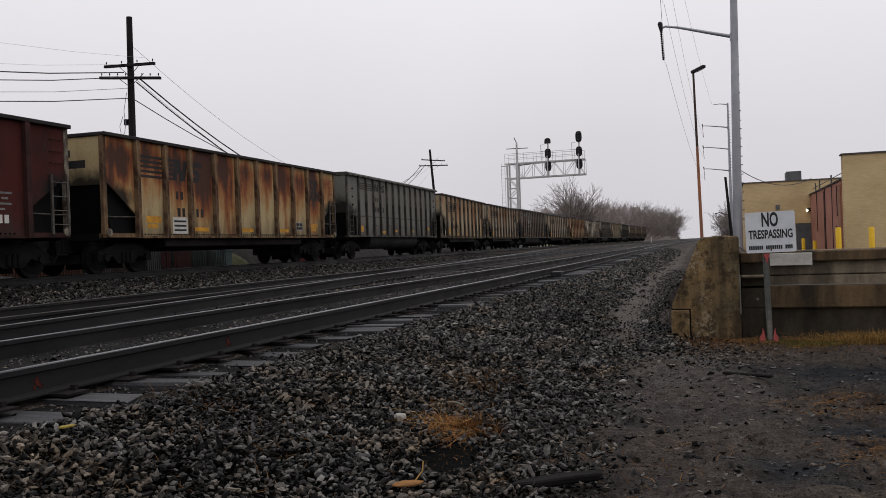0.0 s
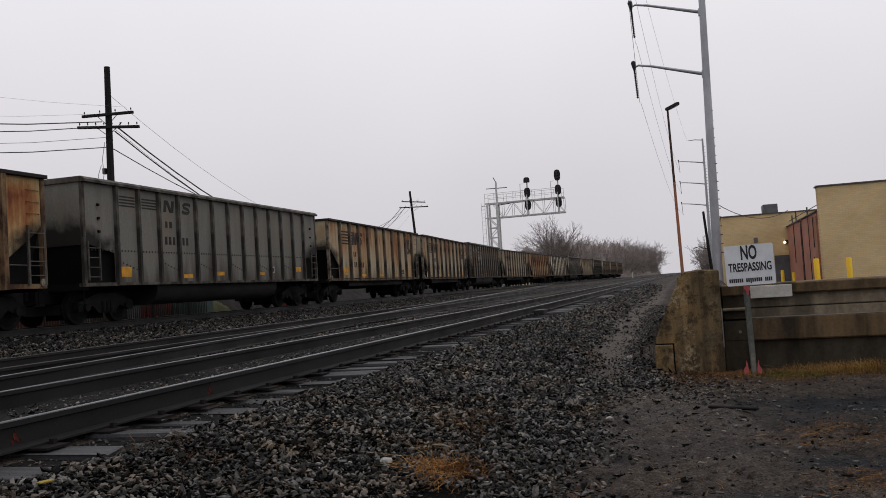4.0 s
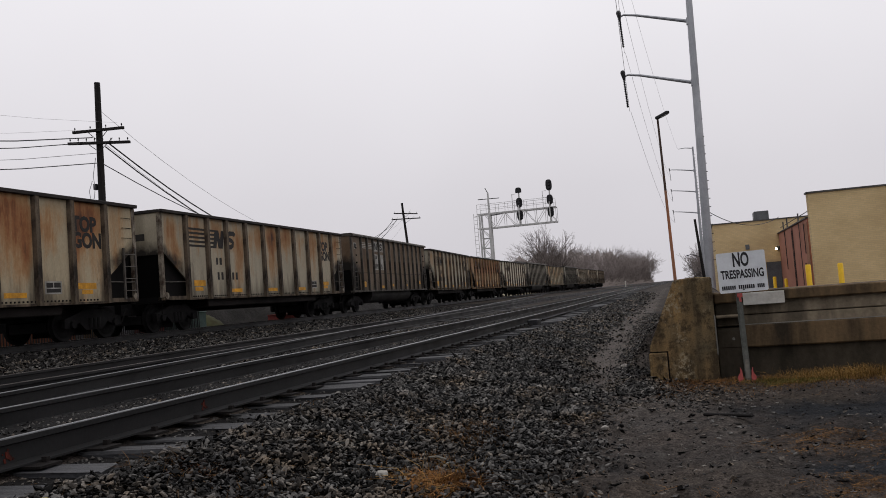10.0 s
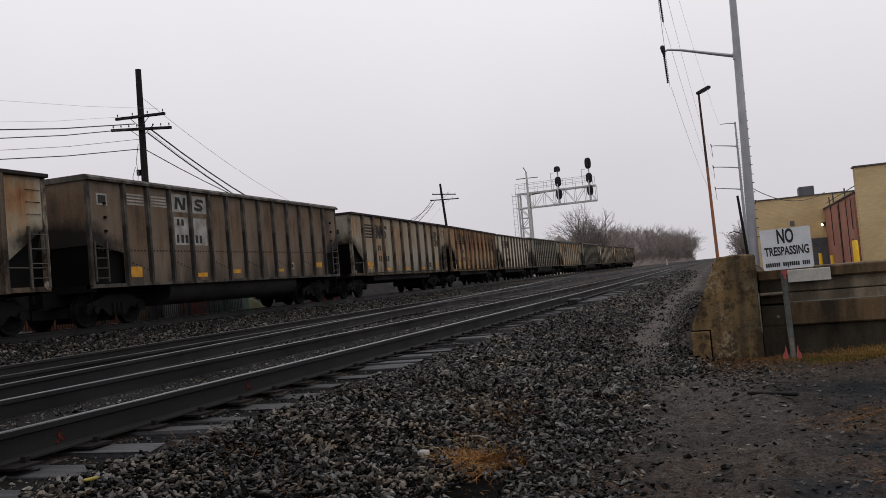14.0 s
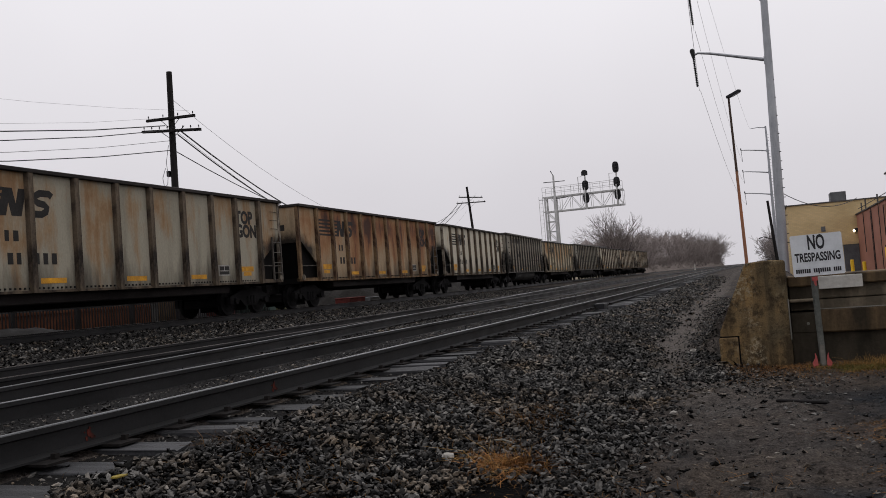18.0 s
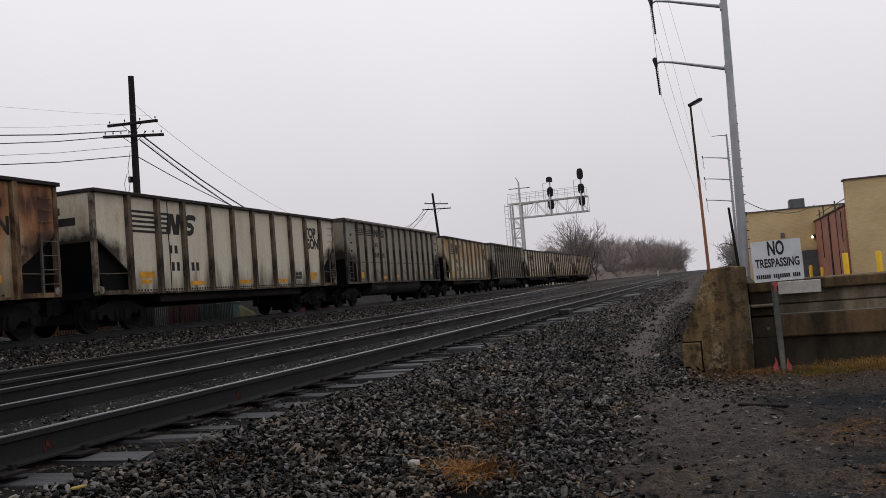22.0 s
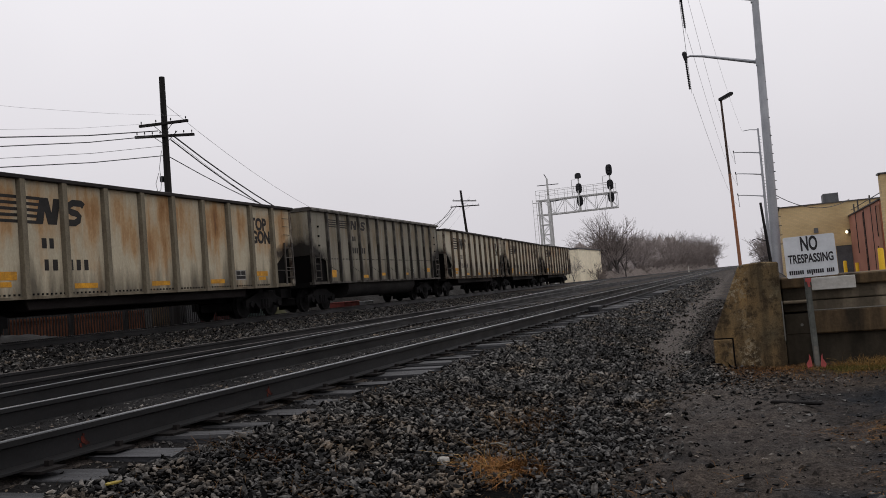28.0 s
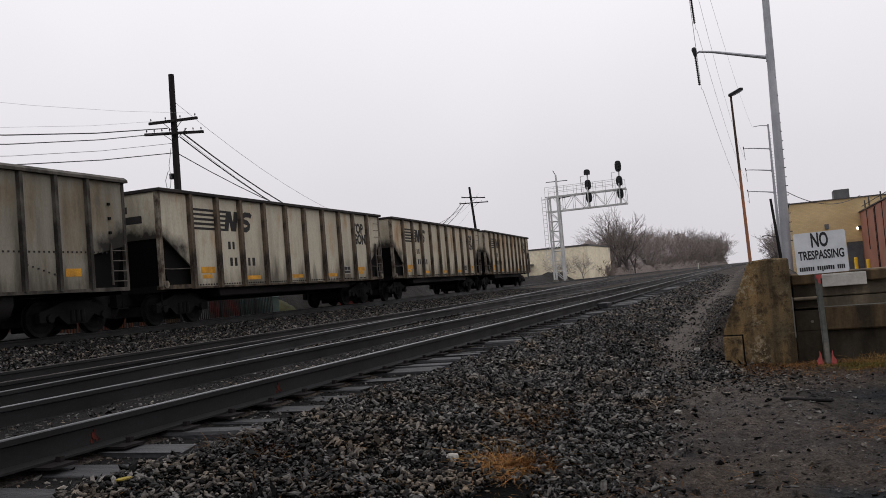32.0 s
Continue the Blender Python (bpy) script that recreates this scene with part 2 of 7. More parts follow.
def lichen_concrete():
    """Old concrete gone brown and orange, with dark damp runs and small pale lichen in patches."""
    mat, n, l, b = nodes_of("mossy_concrete", 0.92, 0.0, 0.15)
    big, run, mid = noise_of(n, l, 1.6, (1, 1, 0.7), 2), noise_of(n, l, 3.5, (1.6, 1, 0.25), 11), noise_of(n, l, 9, offset=5, detail=8, rough=0.75)
    spots, where, fine = noise_of(n, l, 26, offset=8, detail=4, rough=0.7), noise_of(n, l, 3.0, (1, 1, 0.6), 17), noise_of(n, l, 80, offset=1)
    col = mix_of(n, l, ramp_of(n, l, big, 0.36, 0.64), (0.23, 0.148, 0.064, 1), (0.098, 0.08, 0.048, 1))
    col = mix_of(n, l, ramp_of(n, l, run, 0.46, 0.68, (0, 0, 0, 1), (0.85, 0.85, 0.85, 1)), col, (0.035, 0.027, 0.017, 1))
    col = mix_of(n, l, ramp_of(n, l, mid, 0.47, 0.6, (0, 0, 0, 1), (0.9, 0.9, 0.9, 1)), col, (0.035, 0.025, 0.015, 1))
    mask = mix_of(n, l, 1.0, ramp_of(n, l, spots, 0.5, 0.6), ramp_of(n, l, where, 0.48, 0.62), "MULTIPLY")
    col = mix_of(n, l, mask, col, (0.27, 0.225, 0.15, 1))
    col = mix_of(n, l, 0.6, col, ramp_of(n, l, fine, 0.3, 0.7, (0.5, 0.5, 0.5, 1), (1.4, 1.4, 1.4, 1)), "MULTIPLY")
    l.new(col, b.inputs["Base Color"])
    bump_of(n, l, b, mid, 0.9, 0.02)
    return mat


M_CONC = lichen_concrete()
M_CONC2 = worn("damp_dock_concrete", (0.235, 0.192, 0.135), (0.085, 0.07, 0.05), 0.85, scale=2.2, fine=30, stretch=(1.5, 1, 0.35), bump=0.5, amount=0.45)
M_CONC3 = worn("stained_dock_concrete", (0.14, 0.092, 0.047), (0.028, 0.0215, 0.014), 0.9, scale=2.4, fine=30, stretch=(1.6, 1, 0.3), bump=0.5, amount=0.5)
M_CONCDARK = worn("dark_dock_concrete", (0.052, 0.042, 0.028), (0.018, 0.015, 0.0105), 0.9, scale=2.6, fine=26, stretch=(1.4, 1, 0.5), bump=0.5, amount=0.7)
M_CONCLIGHT = worn("pale_concrete", (0.2, 0.19, 0.165), (0.11, 0.105, 0.09), 0.85, scale=2, fine=30)
M_WOODPOLE = worn("creosoted_pole", (0.018, 0.0155, 0.015), (0.009, 0.008, 0.008), 0.85, scale=2, fine=20, stretch=(6, 6, 0.3), bump=0.6)
M_PLANK = worn("wet_plank", (0.012, 0.0105, 0.01), (0.007, 0.0065, 0.0065), 0.9, scale=3, fine=30, stretch=(0.4, 5, 5), bump=0.6, spec=0.08)
M_STEELPOLE = worn("galvanised_steel", (0.37, 0.38, 0.40), (0.28, 0.29, 0.31), 0.5, 0.5, scale=0.8, fine=14, bump=0.05, grain=0.2)
M_GANTRY = worn("silver_painted_steel", (0.58, 0.58, 0.57), (0.42, 0.42, 0.41), 0.5, 0.25, scale=1, fine=14, bump=0.05)
M_LAMPPOLE = worn("rusted_lamp_pole", (0.4, 0.15, 0.065), (0.22, 0.13, 0.09), 0.8, 0.1, scale=0.9, fine=20, stretch=(1, 1, 0.5))
M_LAMPTOP = worn("brown_weathered_steel", (0.095, 0.06, 0.042), (0.05, 0.036, 0.03), 0.75, 0.2, scale=1.2, fine=20, stretch=(1, 1, 0.5))
M_DARK = worn("dark_fitting", (0.03, 0.03, 0.033), (0.018, 0.018, 0.02), 0.55, 0.2, scale=3, fine=30)
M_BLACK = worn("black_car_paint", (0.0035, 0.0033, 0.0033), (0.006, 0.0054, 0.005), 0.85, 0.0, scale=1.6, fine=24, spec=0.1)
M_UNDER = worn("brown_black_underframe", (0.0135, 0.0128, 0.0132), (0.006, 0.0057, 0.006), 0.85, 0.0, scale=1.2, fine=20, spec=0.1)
M_SKIRT = worn("grimy_brown_sill", (0.022, 0.018, 0.017), (0.01, 0.0085, 0.008), 0.8, 0.0, scale=1.0, fine=20, stretch=(1, 0.5, 1), spec=0.12)
M_CHORD = worn("dark_top_chord", (0.028, 0.022, 0.02), (0.014, 0.012, 0.0115), 0.7, 0.1, scale=1.5, fine=18, stretch=(1, 0.5, 1))
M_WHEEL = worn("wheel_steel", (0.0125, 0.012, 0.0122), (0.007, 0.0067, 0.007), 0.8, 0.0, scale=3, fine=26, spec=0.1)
M_STENCIL = worn("faded_black_stencil", (0.011, 0.0105, 0.0105), (0.03, 0.027, 0.025), 0.7, scale=3, fine=30)
M_WHITEPAINT = worn("chalky_white_paint", (0.62, 0.61, 0.57), (0.4, 0.38, 0.34), 0.75, scale=3, fine=30, grain=0.3)
M_DULLWHITE = worn("dull_white_panel", (0.38, 0.37, 0.345), (0.2, 0.19, 0.17), 0.8, scale=3, fine=30, grain=0.3)
M_YELLOW = worn("faded_orange_reflector", (0.74, 0.35, 0.018), (0.3, 0.15, 0.03), 0.6, scale=4, fine=30, amount=0.9)
M_SIGN = worn("sign_white", (0.66, 0.68, 0.70), (0.52, 0.54, 0.56), 0.5, scale=5, fine=40, bump=0.05, grain=0.12)
M_INK = worn("sign_black", (0.02, 0.02, 0.022), (0.03, 0.03, 0.032), 0.6, scale=5, fine=40, bump=0.05)
M_POST = worn("weathered_sign_post", (0.16, 0.165, 0.15), (0.09, 0.095, 0.085), 0.6, 0.5, scale=5, fine=30)
M_PINK = worn("pink_ribbon", (0.42, 0.10, 0.09), (0.28, 0.06, 0.055), 0.8, scale=9, fine=40)
M_ORANGEMARK = worn("orange_spray_paint", (0.13, 0.022, 0.012), (0.03, 0.01, 0.008), 0.9, scale=12, fine=50)
M_ORANGEBRICK = worn("orange_brick", (0.15, 0.053, 0.026), (0.08, 0.03, 0.017), 0.9, scale=0.8, fine=8)
M_BOLLARD = worn("yellow_bollard_paint", (0.85, 0.55, 0.03), (0.7, 0.42, 0.03), 0.5, scale=2, fine=20, bump=0.05, grain=0.2)
M_GREYDOOR = worn("grey_door_paint", (0.13, 0.135, 0.14), (0.09, 0.09, 0.095), 0.6, scale=2, fine=20)
M_ROOF = worn("roof_edge_metal", (0.10, 0.095, 0.09), (0.06, 0.055, 0.055), 0.7, scale=1, fine=20)
M_STRAW = worn("dead_straw", (0.16, 0.085, 0.03), (0.06, 0.034, 0.016), 0.95, scale=3, fine=30, island=0.6, spec=0.1)
M_STRAWBRIGHT = worn("orange_straw", (0.24, 0.12, 0.042), (0.08, 0.038, 0.015), 0.95, scale=3, fine=30, island=0.6, spec=0.1)
M_REDLEAF = worn("red_brown_leaf", (0.17, 0.065, 0.03), (0.07, 0.032, 0.018), 0.9, scale=4, fine=40, island=0.5, spec=0.1)
M_STRAWPALE = worn("yellow_straw", (0.24, 0.145, 0.045), (0.1, 0.06, 0.02), 0.95, scale=3, fine=30, island=0.5, spec=0.1)
M_MOSS = worn("yellow_green_moss", (0.13, 0.1, 0.022), (0.06, 0.058, 0.015), 0.95, scale=4, fine=40, island=0.4)
M_YELLOWLEAF = worn("yellow_leaf", (0.27, 0.21, 0.03), (0.17, 0.12, 0.02), 0.7, scale=12, fine=60)
M_BARK = worn("grey_winter_bark", (0.1, 0.09, 0.085), (0.07, 0.063, 0.06), 0.9, scale=1, fine=10, bump=0.2)
# Twigs paler than the bark, so that haze is put into their colour.
M_TWIG = worn("brown_twigs", (0.2, 0.17, 0.158), (0.15, 0.128, 0.12), 0.95, scale=0.2, fine=6, bump=0.1)
M_FARWALL = worn("cream_factory_wall", (0.80, 0.72, 0.54), (0.7, 0.62, 0.46), 0.9, scale=0.2, fine=3, bump=0.1)
M_FENCE = worn("black_fence_steel", (0.018, 0.018, 0.02), (0.028, 0.026, 0.026), 0.6, 0.3, scale=3, fine=20)
M_REDBOX = worn("faded_red_box", (0.12, 0.022, 0.017), (0.06, 0.014, 0.012), 0.8, scale=2, fine=20)
M_TEAL = worn("teal_cabinet", (0.03, 0.06, 0.053), (0.018, 0.036, 0.033), 0.7, scale=2, fine=20)
M_BROWNPANEL = worn("brown_board", (0.085, 0.055, 0.03), (0.05, 0.034, 0.02), 0.85, scale=2, fine=20)
M_PALETEAL = worn("pale_teal_paint", (0.09, 0.13, 0.12), (0.06, 0.09, 0.085), 0.7, scale=2, fine=20)
M_ASPHALT = worn("old_asphalt", (0.035, 0.034, 0.034), (0.022, 0.021, 0.021), 0.9, scale=1.5, fine=30, bump=0.5)
M_GRASS = worn("winter_grass", (0.04, 0.046, 0.016), (0.03, 0.028, 0.014), 0.95, scale=2, fine=20, island=0.4)
M_PALE = worn("pale_stone", (0.36, 0.34, 0.31), (0.2, 0.19, 0.17), 0.8, scale=8, fine=40)
M_WIRE = worn("wire", (0.03, 0.03, 0.032), (0.05, 0.05, 0.052), 0.6, 0.3, scale=1, fine=10)
M_THINWIRE = worn("aluminium_wire", (0.25, 0.25, 0.26), (0.2, 0.2, 0.21), 0.5, 0.5, scale=1, fine=10)
M_GLASS = worn("lamp_glass", (0.5, 0.52, 0.54), (0.42, 0.44, 0.46), 0.3, scale=3, fine=20)
M_GLOW, _n, _l, _b = nodes_of("lit_wall_lamp", 0.4)
_b.inputs["Base Color"].default_value = (1, 0.9, 0.7, 1)
_b.inputs["Emission Color"].default_value, _b.inputs["Emission Strength"].default_value = (1, 0.86, 0.6, 1), 4.0


def brick_wall(name, base, other, joint, turn=(0, 0, 0)):
    """Small bricks with slightly paler or darker joints, stained in patches."""
    mat, n, l, b = nodes_of(name, 0.9, 0.0, 0.15)
    co, mp, bt = n.new("ShaderNodeTexCoord"), n.new("ShaderNodeMapping"), n.new("ShaderNodeTexBrick")
    mp.inputs["Rotation"].default_value = [radians(a) for a in turn]
    for key, value in (("Scale", 1.0), ("Mortar Size", 0.008), ("Brick Width", 0.22), ("Row Height", 0.075), ("Bias", -0.2)):
        bt.inputs[key].default_value = value
    bt.inputs["Color1"].default_value, bt.inputs["Color2"].default_value, bt.inputs["Mortar"].default_value = c4(base), c4(other), c4(joint)
    l.new(co.outputs["Object"], mp.inputs["Vector"])
    l.new(mp.outputs["Vector"], bt.inputs["Vector"])
    stain = noise_of(n, l, 0.45, (1, 1, 1.5), 3, 6)
    col = mix_of(n, l, 0.6, bt.outputs["Color"], ramp_of(n, l, stain, 0.35, 0.7, (0.7, 0.66, 0.62, 1), (1.12, 1.12, 1.12, 1)), "MULTIPLY")
    l.new(col, b.inputs["Base Color"])
    bump_of(n, l, b, bt.outputs["Fac"], -0.3, 0.01)
    return mat


M_TAN = brick_wall("tan_brick", (0.60, 0.455, 0.245), (0.54, 0.405, 0.215), (0.5, 0.39, 0.23), (90, 0, 0))
M_REDBRICK = brick_wall("red_brick", (0.46, 0.165, 0.1), (0.38, 0.135, 0.085), (0.38, 0.18, 0.13), (90, 0, 90))


def ground_material():
    """Wet dirt: grey where it is trodden, black where it stays damp, brown earth between, with grit and crumbs."""
    mat, n, l, b = nodes_of("wet_dirt_ground", 0.8, 0.0, 0.04)
    big, mid, fine, grit = noise_of(n, l, 0.35, detail=6), noise_of(n, l, 1.6, (1, 0.6, 1), 4, 7, 0.68), noise_of(n, l, 13, offset=9, detail=8, rough=0.75), noise_of(n, l, 70, offset=2, detail=5, rough=0.7)

    def mask(name, low, high, wander):
        at, m, k = n.new("ShaderNodeAttribute"), n.new("ShaderNodeMath"), n.new("ShaderNodeMath")
        at.attribute_name = name
        k.operation, m.operation = "MULTIPLY_ADD", "ADD"
        l.new(mid, k.inputs[0])
        k.inputs[1].default_value, k.inputs[2].default_value = wander, -0.5 * wander
        l.new(at.outputs["Fac"], m.inputs[0])
        l.new(k.outputs[0], m.inputs[1])
        return ramp_of(n, l, m.outputs[0], low, high)
    col = mix_of(n, l, ramp_of(n, l, mid, 0.36, 0.6), (0.056, 0.0482, 0.0442, 1), (0.0145, 0.0138, 0.014, 1))
    col = mix_of(n, l, ramp_of(n, l, big, 0.5, 0.66), col, (0.056, 0.0465, 0.038, 1))
    col = mix_of(n, l, mask("trodden", 0.25, 1.0, 1.1), col, (0.075, 0.068, 0.064, 1))
    wet = mask("damp", 0.2, 0.75, 0.9)
    col = mix_of(n, l, wet, col, (0.0082, 0.0098, 0.0125, 1))
    col = mix_of(n, l, 0.9, col, ramp_of(n, l, fine, 0.32, 0.68, (0.22, 0.22, 0.22, 1), (1.75, 1.72, 1.68, 1)), "MULTIPLY")
    col = mix_of(n, l, 0.9, col, ramp_of(n, l, grit, 0.34, 0.68, (0.25, 0.25, 0.25, 1), (2.1, 2.05, 1.98, 1)), "MULTIPLY")
    l.new(col, b.inputs["Base Color"])
    l.new(mix_of(n, l, wet, ramp_of(n, l, mid, 0.35, 0.65, c4((0.95,) * 3), c4((0.65,) * 3)), c4((0.5,) * 3)), b.inputs["Roughness"])
    bump_of(n, l, b, mix_of(n, l, 0.4, fine, mid), 1.0, 0.06)
    return mat


M_GROUND = ground_material()


# ---- mesh tools
class Shape:
    """Collects vertices and faces for one mesh."""

    def __init__(self):
        self.v, self.f = [], []

    def add(self, verts, faces):
        k = len(self.v)
        self.v += [tuple(p) for p in verts]
        self.f += [tuple(i + k for i in f) for f in faces]
        return self

    def box(self, a, b):
        (x0, y0, z0), (x1, y1, z1) = a, b
        return self.add([(x0, y0, z0), (x1, y0, z0), (x1, y1, z0), (x0, y1, z0), (x0, y0, z1), (x1, y0, z1), (x1, y1, z1), (x0, y1, z1)],
                        [(3, 2, 1, 0), (4, 5, 6, 7), (0, 1, 5, 4), (1, 2, 6, 5), (2, 3, 7, 6), (3, 0, 4, 7)])

    def tube(self, points, radii, n=6, cap=True):
        """A round bar through the points."""
        pts = [Vector(p) for p in points]
        if not isinstance(radii, (list, tuple)):
            radii = [radii] * len(pts)
        k = len(self.v)
        side = None
        for i, p in enumerate(pts):
            d = (pts[min(i + 1, len(pts) - 1)] - pts[max(i - 1, 0)]).normalized()
            if side is None or abs(side.dot(d)) > 0.95:
                side = d.orthogonal().normalized()
            side = (side - d * side.dot(d)).normalized()
            up = d.cross(side)
            for j in range(n):
                a = 2 * math.pi * j / n
                self.v.append(tuple(p + (side * math.cos(a) + up * math.sin(a)) * radii[i]))
        for i in range(len(pts) - 1):
            for j in range(n):
                self.f.append((k + i * n + j, k + i * n + (j + 1) % n, k + (i + 1) * n + (j + 1) % n, k + (i + 1) * n + j))
        if cap:
            self.f.append(tuple(k + j for j in reversed(range(n))))
            self.f.append(tuple(k + (len(pts) - 1) * n + j for j in range(n)))
        return self

    def prism(self, outline, axis, a, b):
        """The outline, a ring of pairs, pulled from a to b along x, y or z."""
        def at(p, s):
            return {"x": (s, p[0], p[1]), "y": (p[0], s, p[1]), "z": (p[0], p[1], s)}[axis]
        n = len(outline)
        return self.add([at(p, a) for p in outline] + [at(p, b) for p in outline],
                        [tuple(reversed(range(n))), tuple(range(n, 2 * n))] + [(i, (i + 1) % n, n + (i + 1) % n, n + i) for i in range(n)])

    def mesh(self, name, bevel=0.0, smooth=False):
        me = bpy.data.meshes.new(name)
        me.from_pydata(self.v, [], self.f)
        bm = bmesh.new()
        bm.from_mesh(me)
        bmesh.ops.recalc_face_normals(bm, faces=bm.faces)
        if bevel:
            bmesh.ops.bevel(bm, geom=[e for e in bm.edges if e.is_manifold and e.calc_face_angle() > 0.6], offset=bevel, segments=1, affect="EDGES", clamp_overlap=True)
        bm.to_mesh(me)
        bm.free()
        if smooth:
            me.polygons.foreach_set("use_smooth", [True] * len(me.polygons))
            me.set_sharp_from_angle(angle=radians(40))
        return me


def part(name, shape, material, parent, label="", bevel=0.0, smooth=False):
    """One mesh object under a thing or a part; shape: a Shape or a mesh that is shared."""
    me = shape.mesh(name, bevel, smooth) if isinstance(shape, Shape) else shape
    ob = new(name, me)
    if not me.materials:
        me.materials.append(material)
    elif me.materials[0] != material:
        ob.material_slots[0].link = "OBJECT"
        ob.material_slots[0].material = material
    ob.parent = parent
    if label:
        tagged(ob, label)
    return ob


def thing(name, at, label, category, group="", kind="", turn=0.0):
    ob = new(name)
    ob.matrix_world = pose(*at, 0, 0, turn)
    ob.empty_display_size = 0.3
    return tagged(ob, label, category, group, kind)


def solo(name, shape, material, label, category, group="", kind="", at=(0, 0, 0), bevel=0.0, smooth=False, turn=0.0):
    """A thing that is one mesh."""
    ob = part(name, shape, material, None, "", bevel, smooth)
    ob.matrix_world = pose(*at, 0, 0, turn)
    return tagged(ob, label, category, group, kind)


def raw_mesh(name, verts, faces, smooth=False):
    """A mesh from arrays of vertices and of faces with equal corners, flat-shaded unless asked."""
    me = bpy.data.meshes.new(name)
    verts, faces = np.asarray(verts, np.float32), np.asarray(faces, np.int32)
    m, k = faces.shape
    me.vertices.add(len(verts))
    me.vertices.foreach_set("co", verts.ravel())
    me.loops.add(m * k)
    me.loops.foreach_set("vertex_index", faces.ravel())
    me.polygons.add(m)
    me.polygons.foreach_set("loop_start", np.arange(0, m * k, k, dtype=np.int32))
    me.update(calc_edges=True)
    me.polygons.foreach_set("use_smooth", [smooth] * m)
    return me


def interp(x, table):
    return float(np.interp(x, [p[0] for p in table], [p[1] for p in table]))


# ---- ground: one sheet, with the track bed raised on it
BED = [(-400, -0.6), (-60, -0.1), (-34, 0.25), (-22.5, 0.3), (-20.6, 0.42), (-19.3, 0.56), (-16.0, 0.56), (-15.2, 0.44), (-12.6, 0.34), (-11.0, 0.36), (-10.2, 0.41), (-7.35, 0.41),
       (-7.0, 0.43), (-6.0, 0.43), (-5.5, 0.39), (-5.32, 0.39), (-5.15, 0.46), (-3.98, 0.46), (-3.82, 0.37), (-3.3, 0.362), (-3.08, 0.385), (-2.95, 0.375), (-2.75, 0.315), (-2.2, 0.2), (-1.6, 0.1), (-1.0, 0.035), (-0.3, 0.02), (0.4, 0.05), (1.2, 0.07), (2.0, 0.06), (30, 0.0), (60, -0.2), (400, -0.6)]
BED_X, BED_Z = np.array([p[0] for p in BED]), np.array([p[1] for p in BED])


def step_np(v):
    v = np.clip(v, 0, 1)
    return v * v * (3 - 2 * v)


def lumps_np(x, y):
    """Trodden unevenness of the dirt, a few centimetres high."""
    z = np.zeros_like(x)
    for turn, wave, high, off in ((0.3, 0.9, 0.011, 0.4), (1.1, 0.62, 0.009, 2.1), (2.0, 0.47, 0.008, 4.0), (2.7, 0.36, 0.007, 1.2), (0.7, 0.27, 0.006, 5.2), (1.6, 0.21, 0.005, 3.3), (2.4, 0.3, 0.006, 0.9)):
        way = x * math.cos(turn) + y * math.sin(turn)
        across = y * math.cos(turn) - x * math.sin(turn)
        z = z + high * np.sin(6.283 * way / wave + off + 1.3 * np.sin(across * 2.1 / wave + off * 3))
    return z


def bed_np(u, y):
    z = np.interp(u + swing_np(y) * np.clip((-12 - u) / 4, 0, 1), BED_X, BED_Z)
    soft = np.clip((u + 3.2) / 1.2, 0, 1) * np.clip((9.0 - u) / 6, 0.2, 1)
    z = z + soft * 0.025 * (np.sin(u * 2.3 + y * 0.7) * np.cos(y * 1.3 - u) + 0.5 * np.sin(u * 5.1 - y * 3.3))
    x = u - shift_np(y)
    z = z + lumps_np(x, y) * np.clip((u + 1.5) / 0.6, 0, 1) * np.clip((10 - y) / 2, 0, 1)
    for x0, lean in ((-0.66, 0.03), (-0.3, 0.1), (0.35, 0.16), (0.75, 0.17)):
        z = z - 0.03 * np.exp(-((x - x0 - lean * (y - 5)) / 0.1) ** 2) * np.clip((8.5 - y) / 2, 0, 1) * (0.7 + 0.3 * np.sin(y * 3.1 + x0))
    fill = step_np((x + 1.02) / 0.8) * (1 - step_np((x - 0.2) / 1.0)) * step_np((y - 10.15) / 0.3) * (1 - step_np((y - 40) / 40))
    z = z + 0.085 * np.exp(-((x + 0.36) / 0.34) ** 2) * step_np((y - 9.05) / 0.6) * (1 - step_np((y - 10.1) / 0.3))
    return z + fill * 0.92 + step_np((x + 1.12) / 0.4) * (1 - step_np((x + 0.7) / 0.3)) * step_np((y - 9.0) / 1.2) * (1 - step_np((y - 12) / 6)) * 0.12


def ground_z(x, y):
    return float(bed_np(np.array(x + shift(y)), np.array(y)))


def path_edge(y):
    """Where the loose stones of the shoulder give way to the trodden path."""
    return np.interp(y, [4, 6, 8.7, 10.4, 13.6, 17, 25, 45], [-0.88, -1.02, -1.24, -1.48, -1.8, -1.96, -2.0, -1.85]) + 0.05 * np.sin(y * 0.9) + 0.06 * np.sin(y * 2.3)


def trodden_np(u, y):
    """How far feet have worn the dirt, 0 to 1: a strip beside the ballast that widens and fades near the viewpoint."""
    edge, wide = path_edge(y), np.interp(y, [3, 6, 8, 10, 14, 20, 45], [1.8, 1.6, 1.25, 1.05, 0.95, 0.85, 0.7])
    power = np.interp(y, [2, 4, 6, 8.5, 11, 40, 60], [0.15, 0.25, 0.4, 0.75, 1.0, 0.95, 0.5])
    return power * step_np((u - edge - 0.02) / 0.2) * (1 - step_np((u - edge - wide + 0.25) / 0.5))


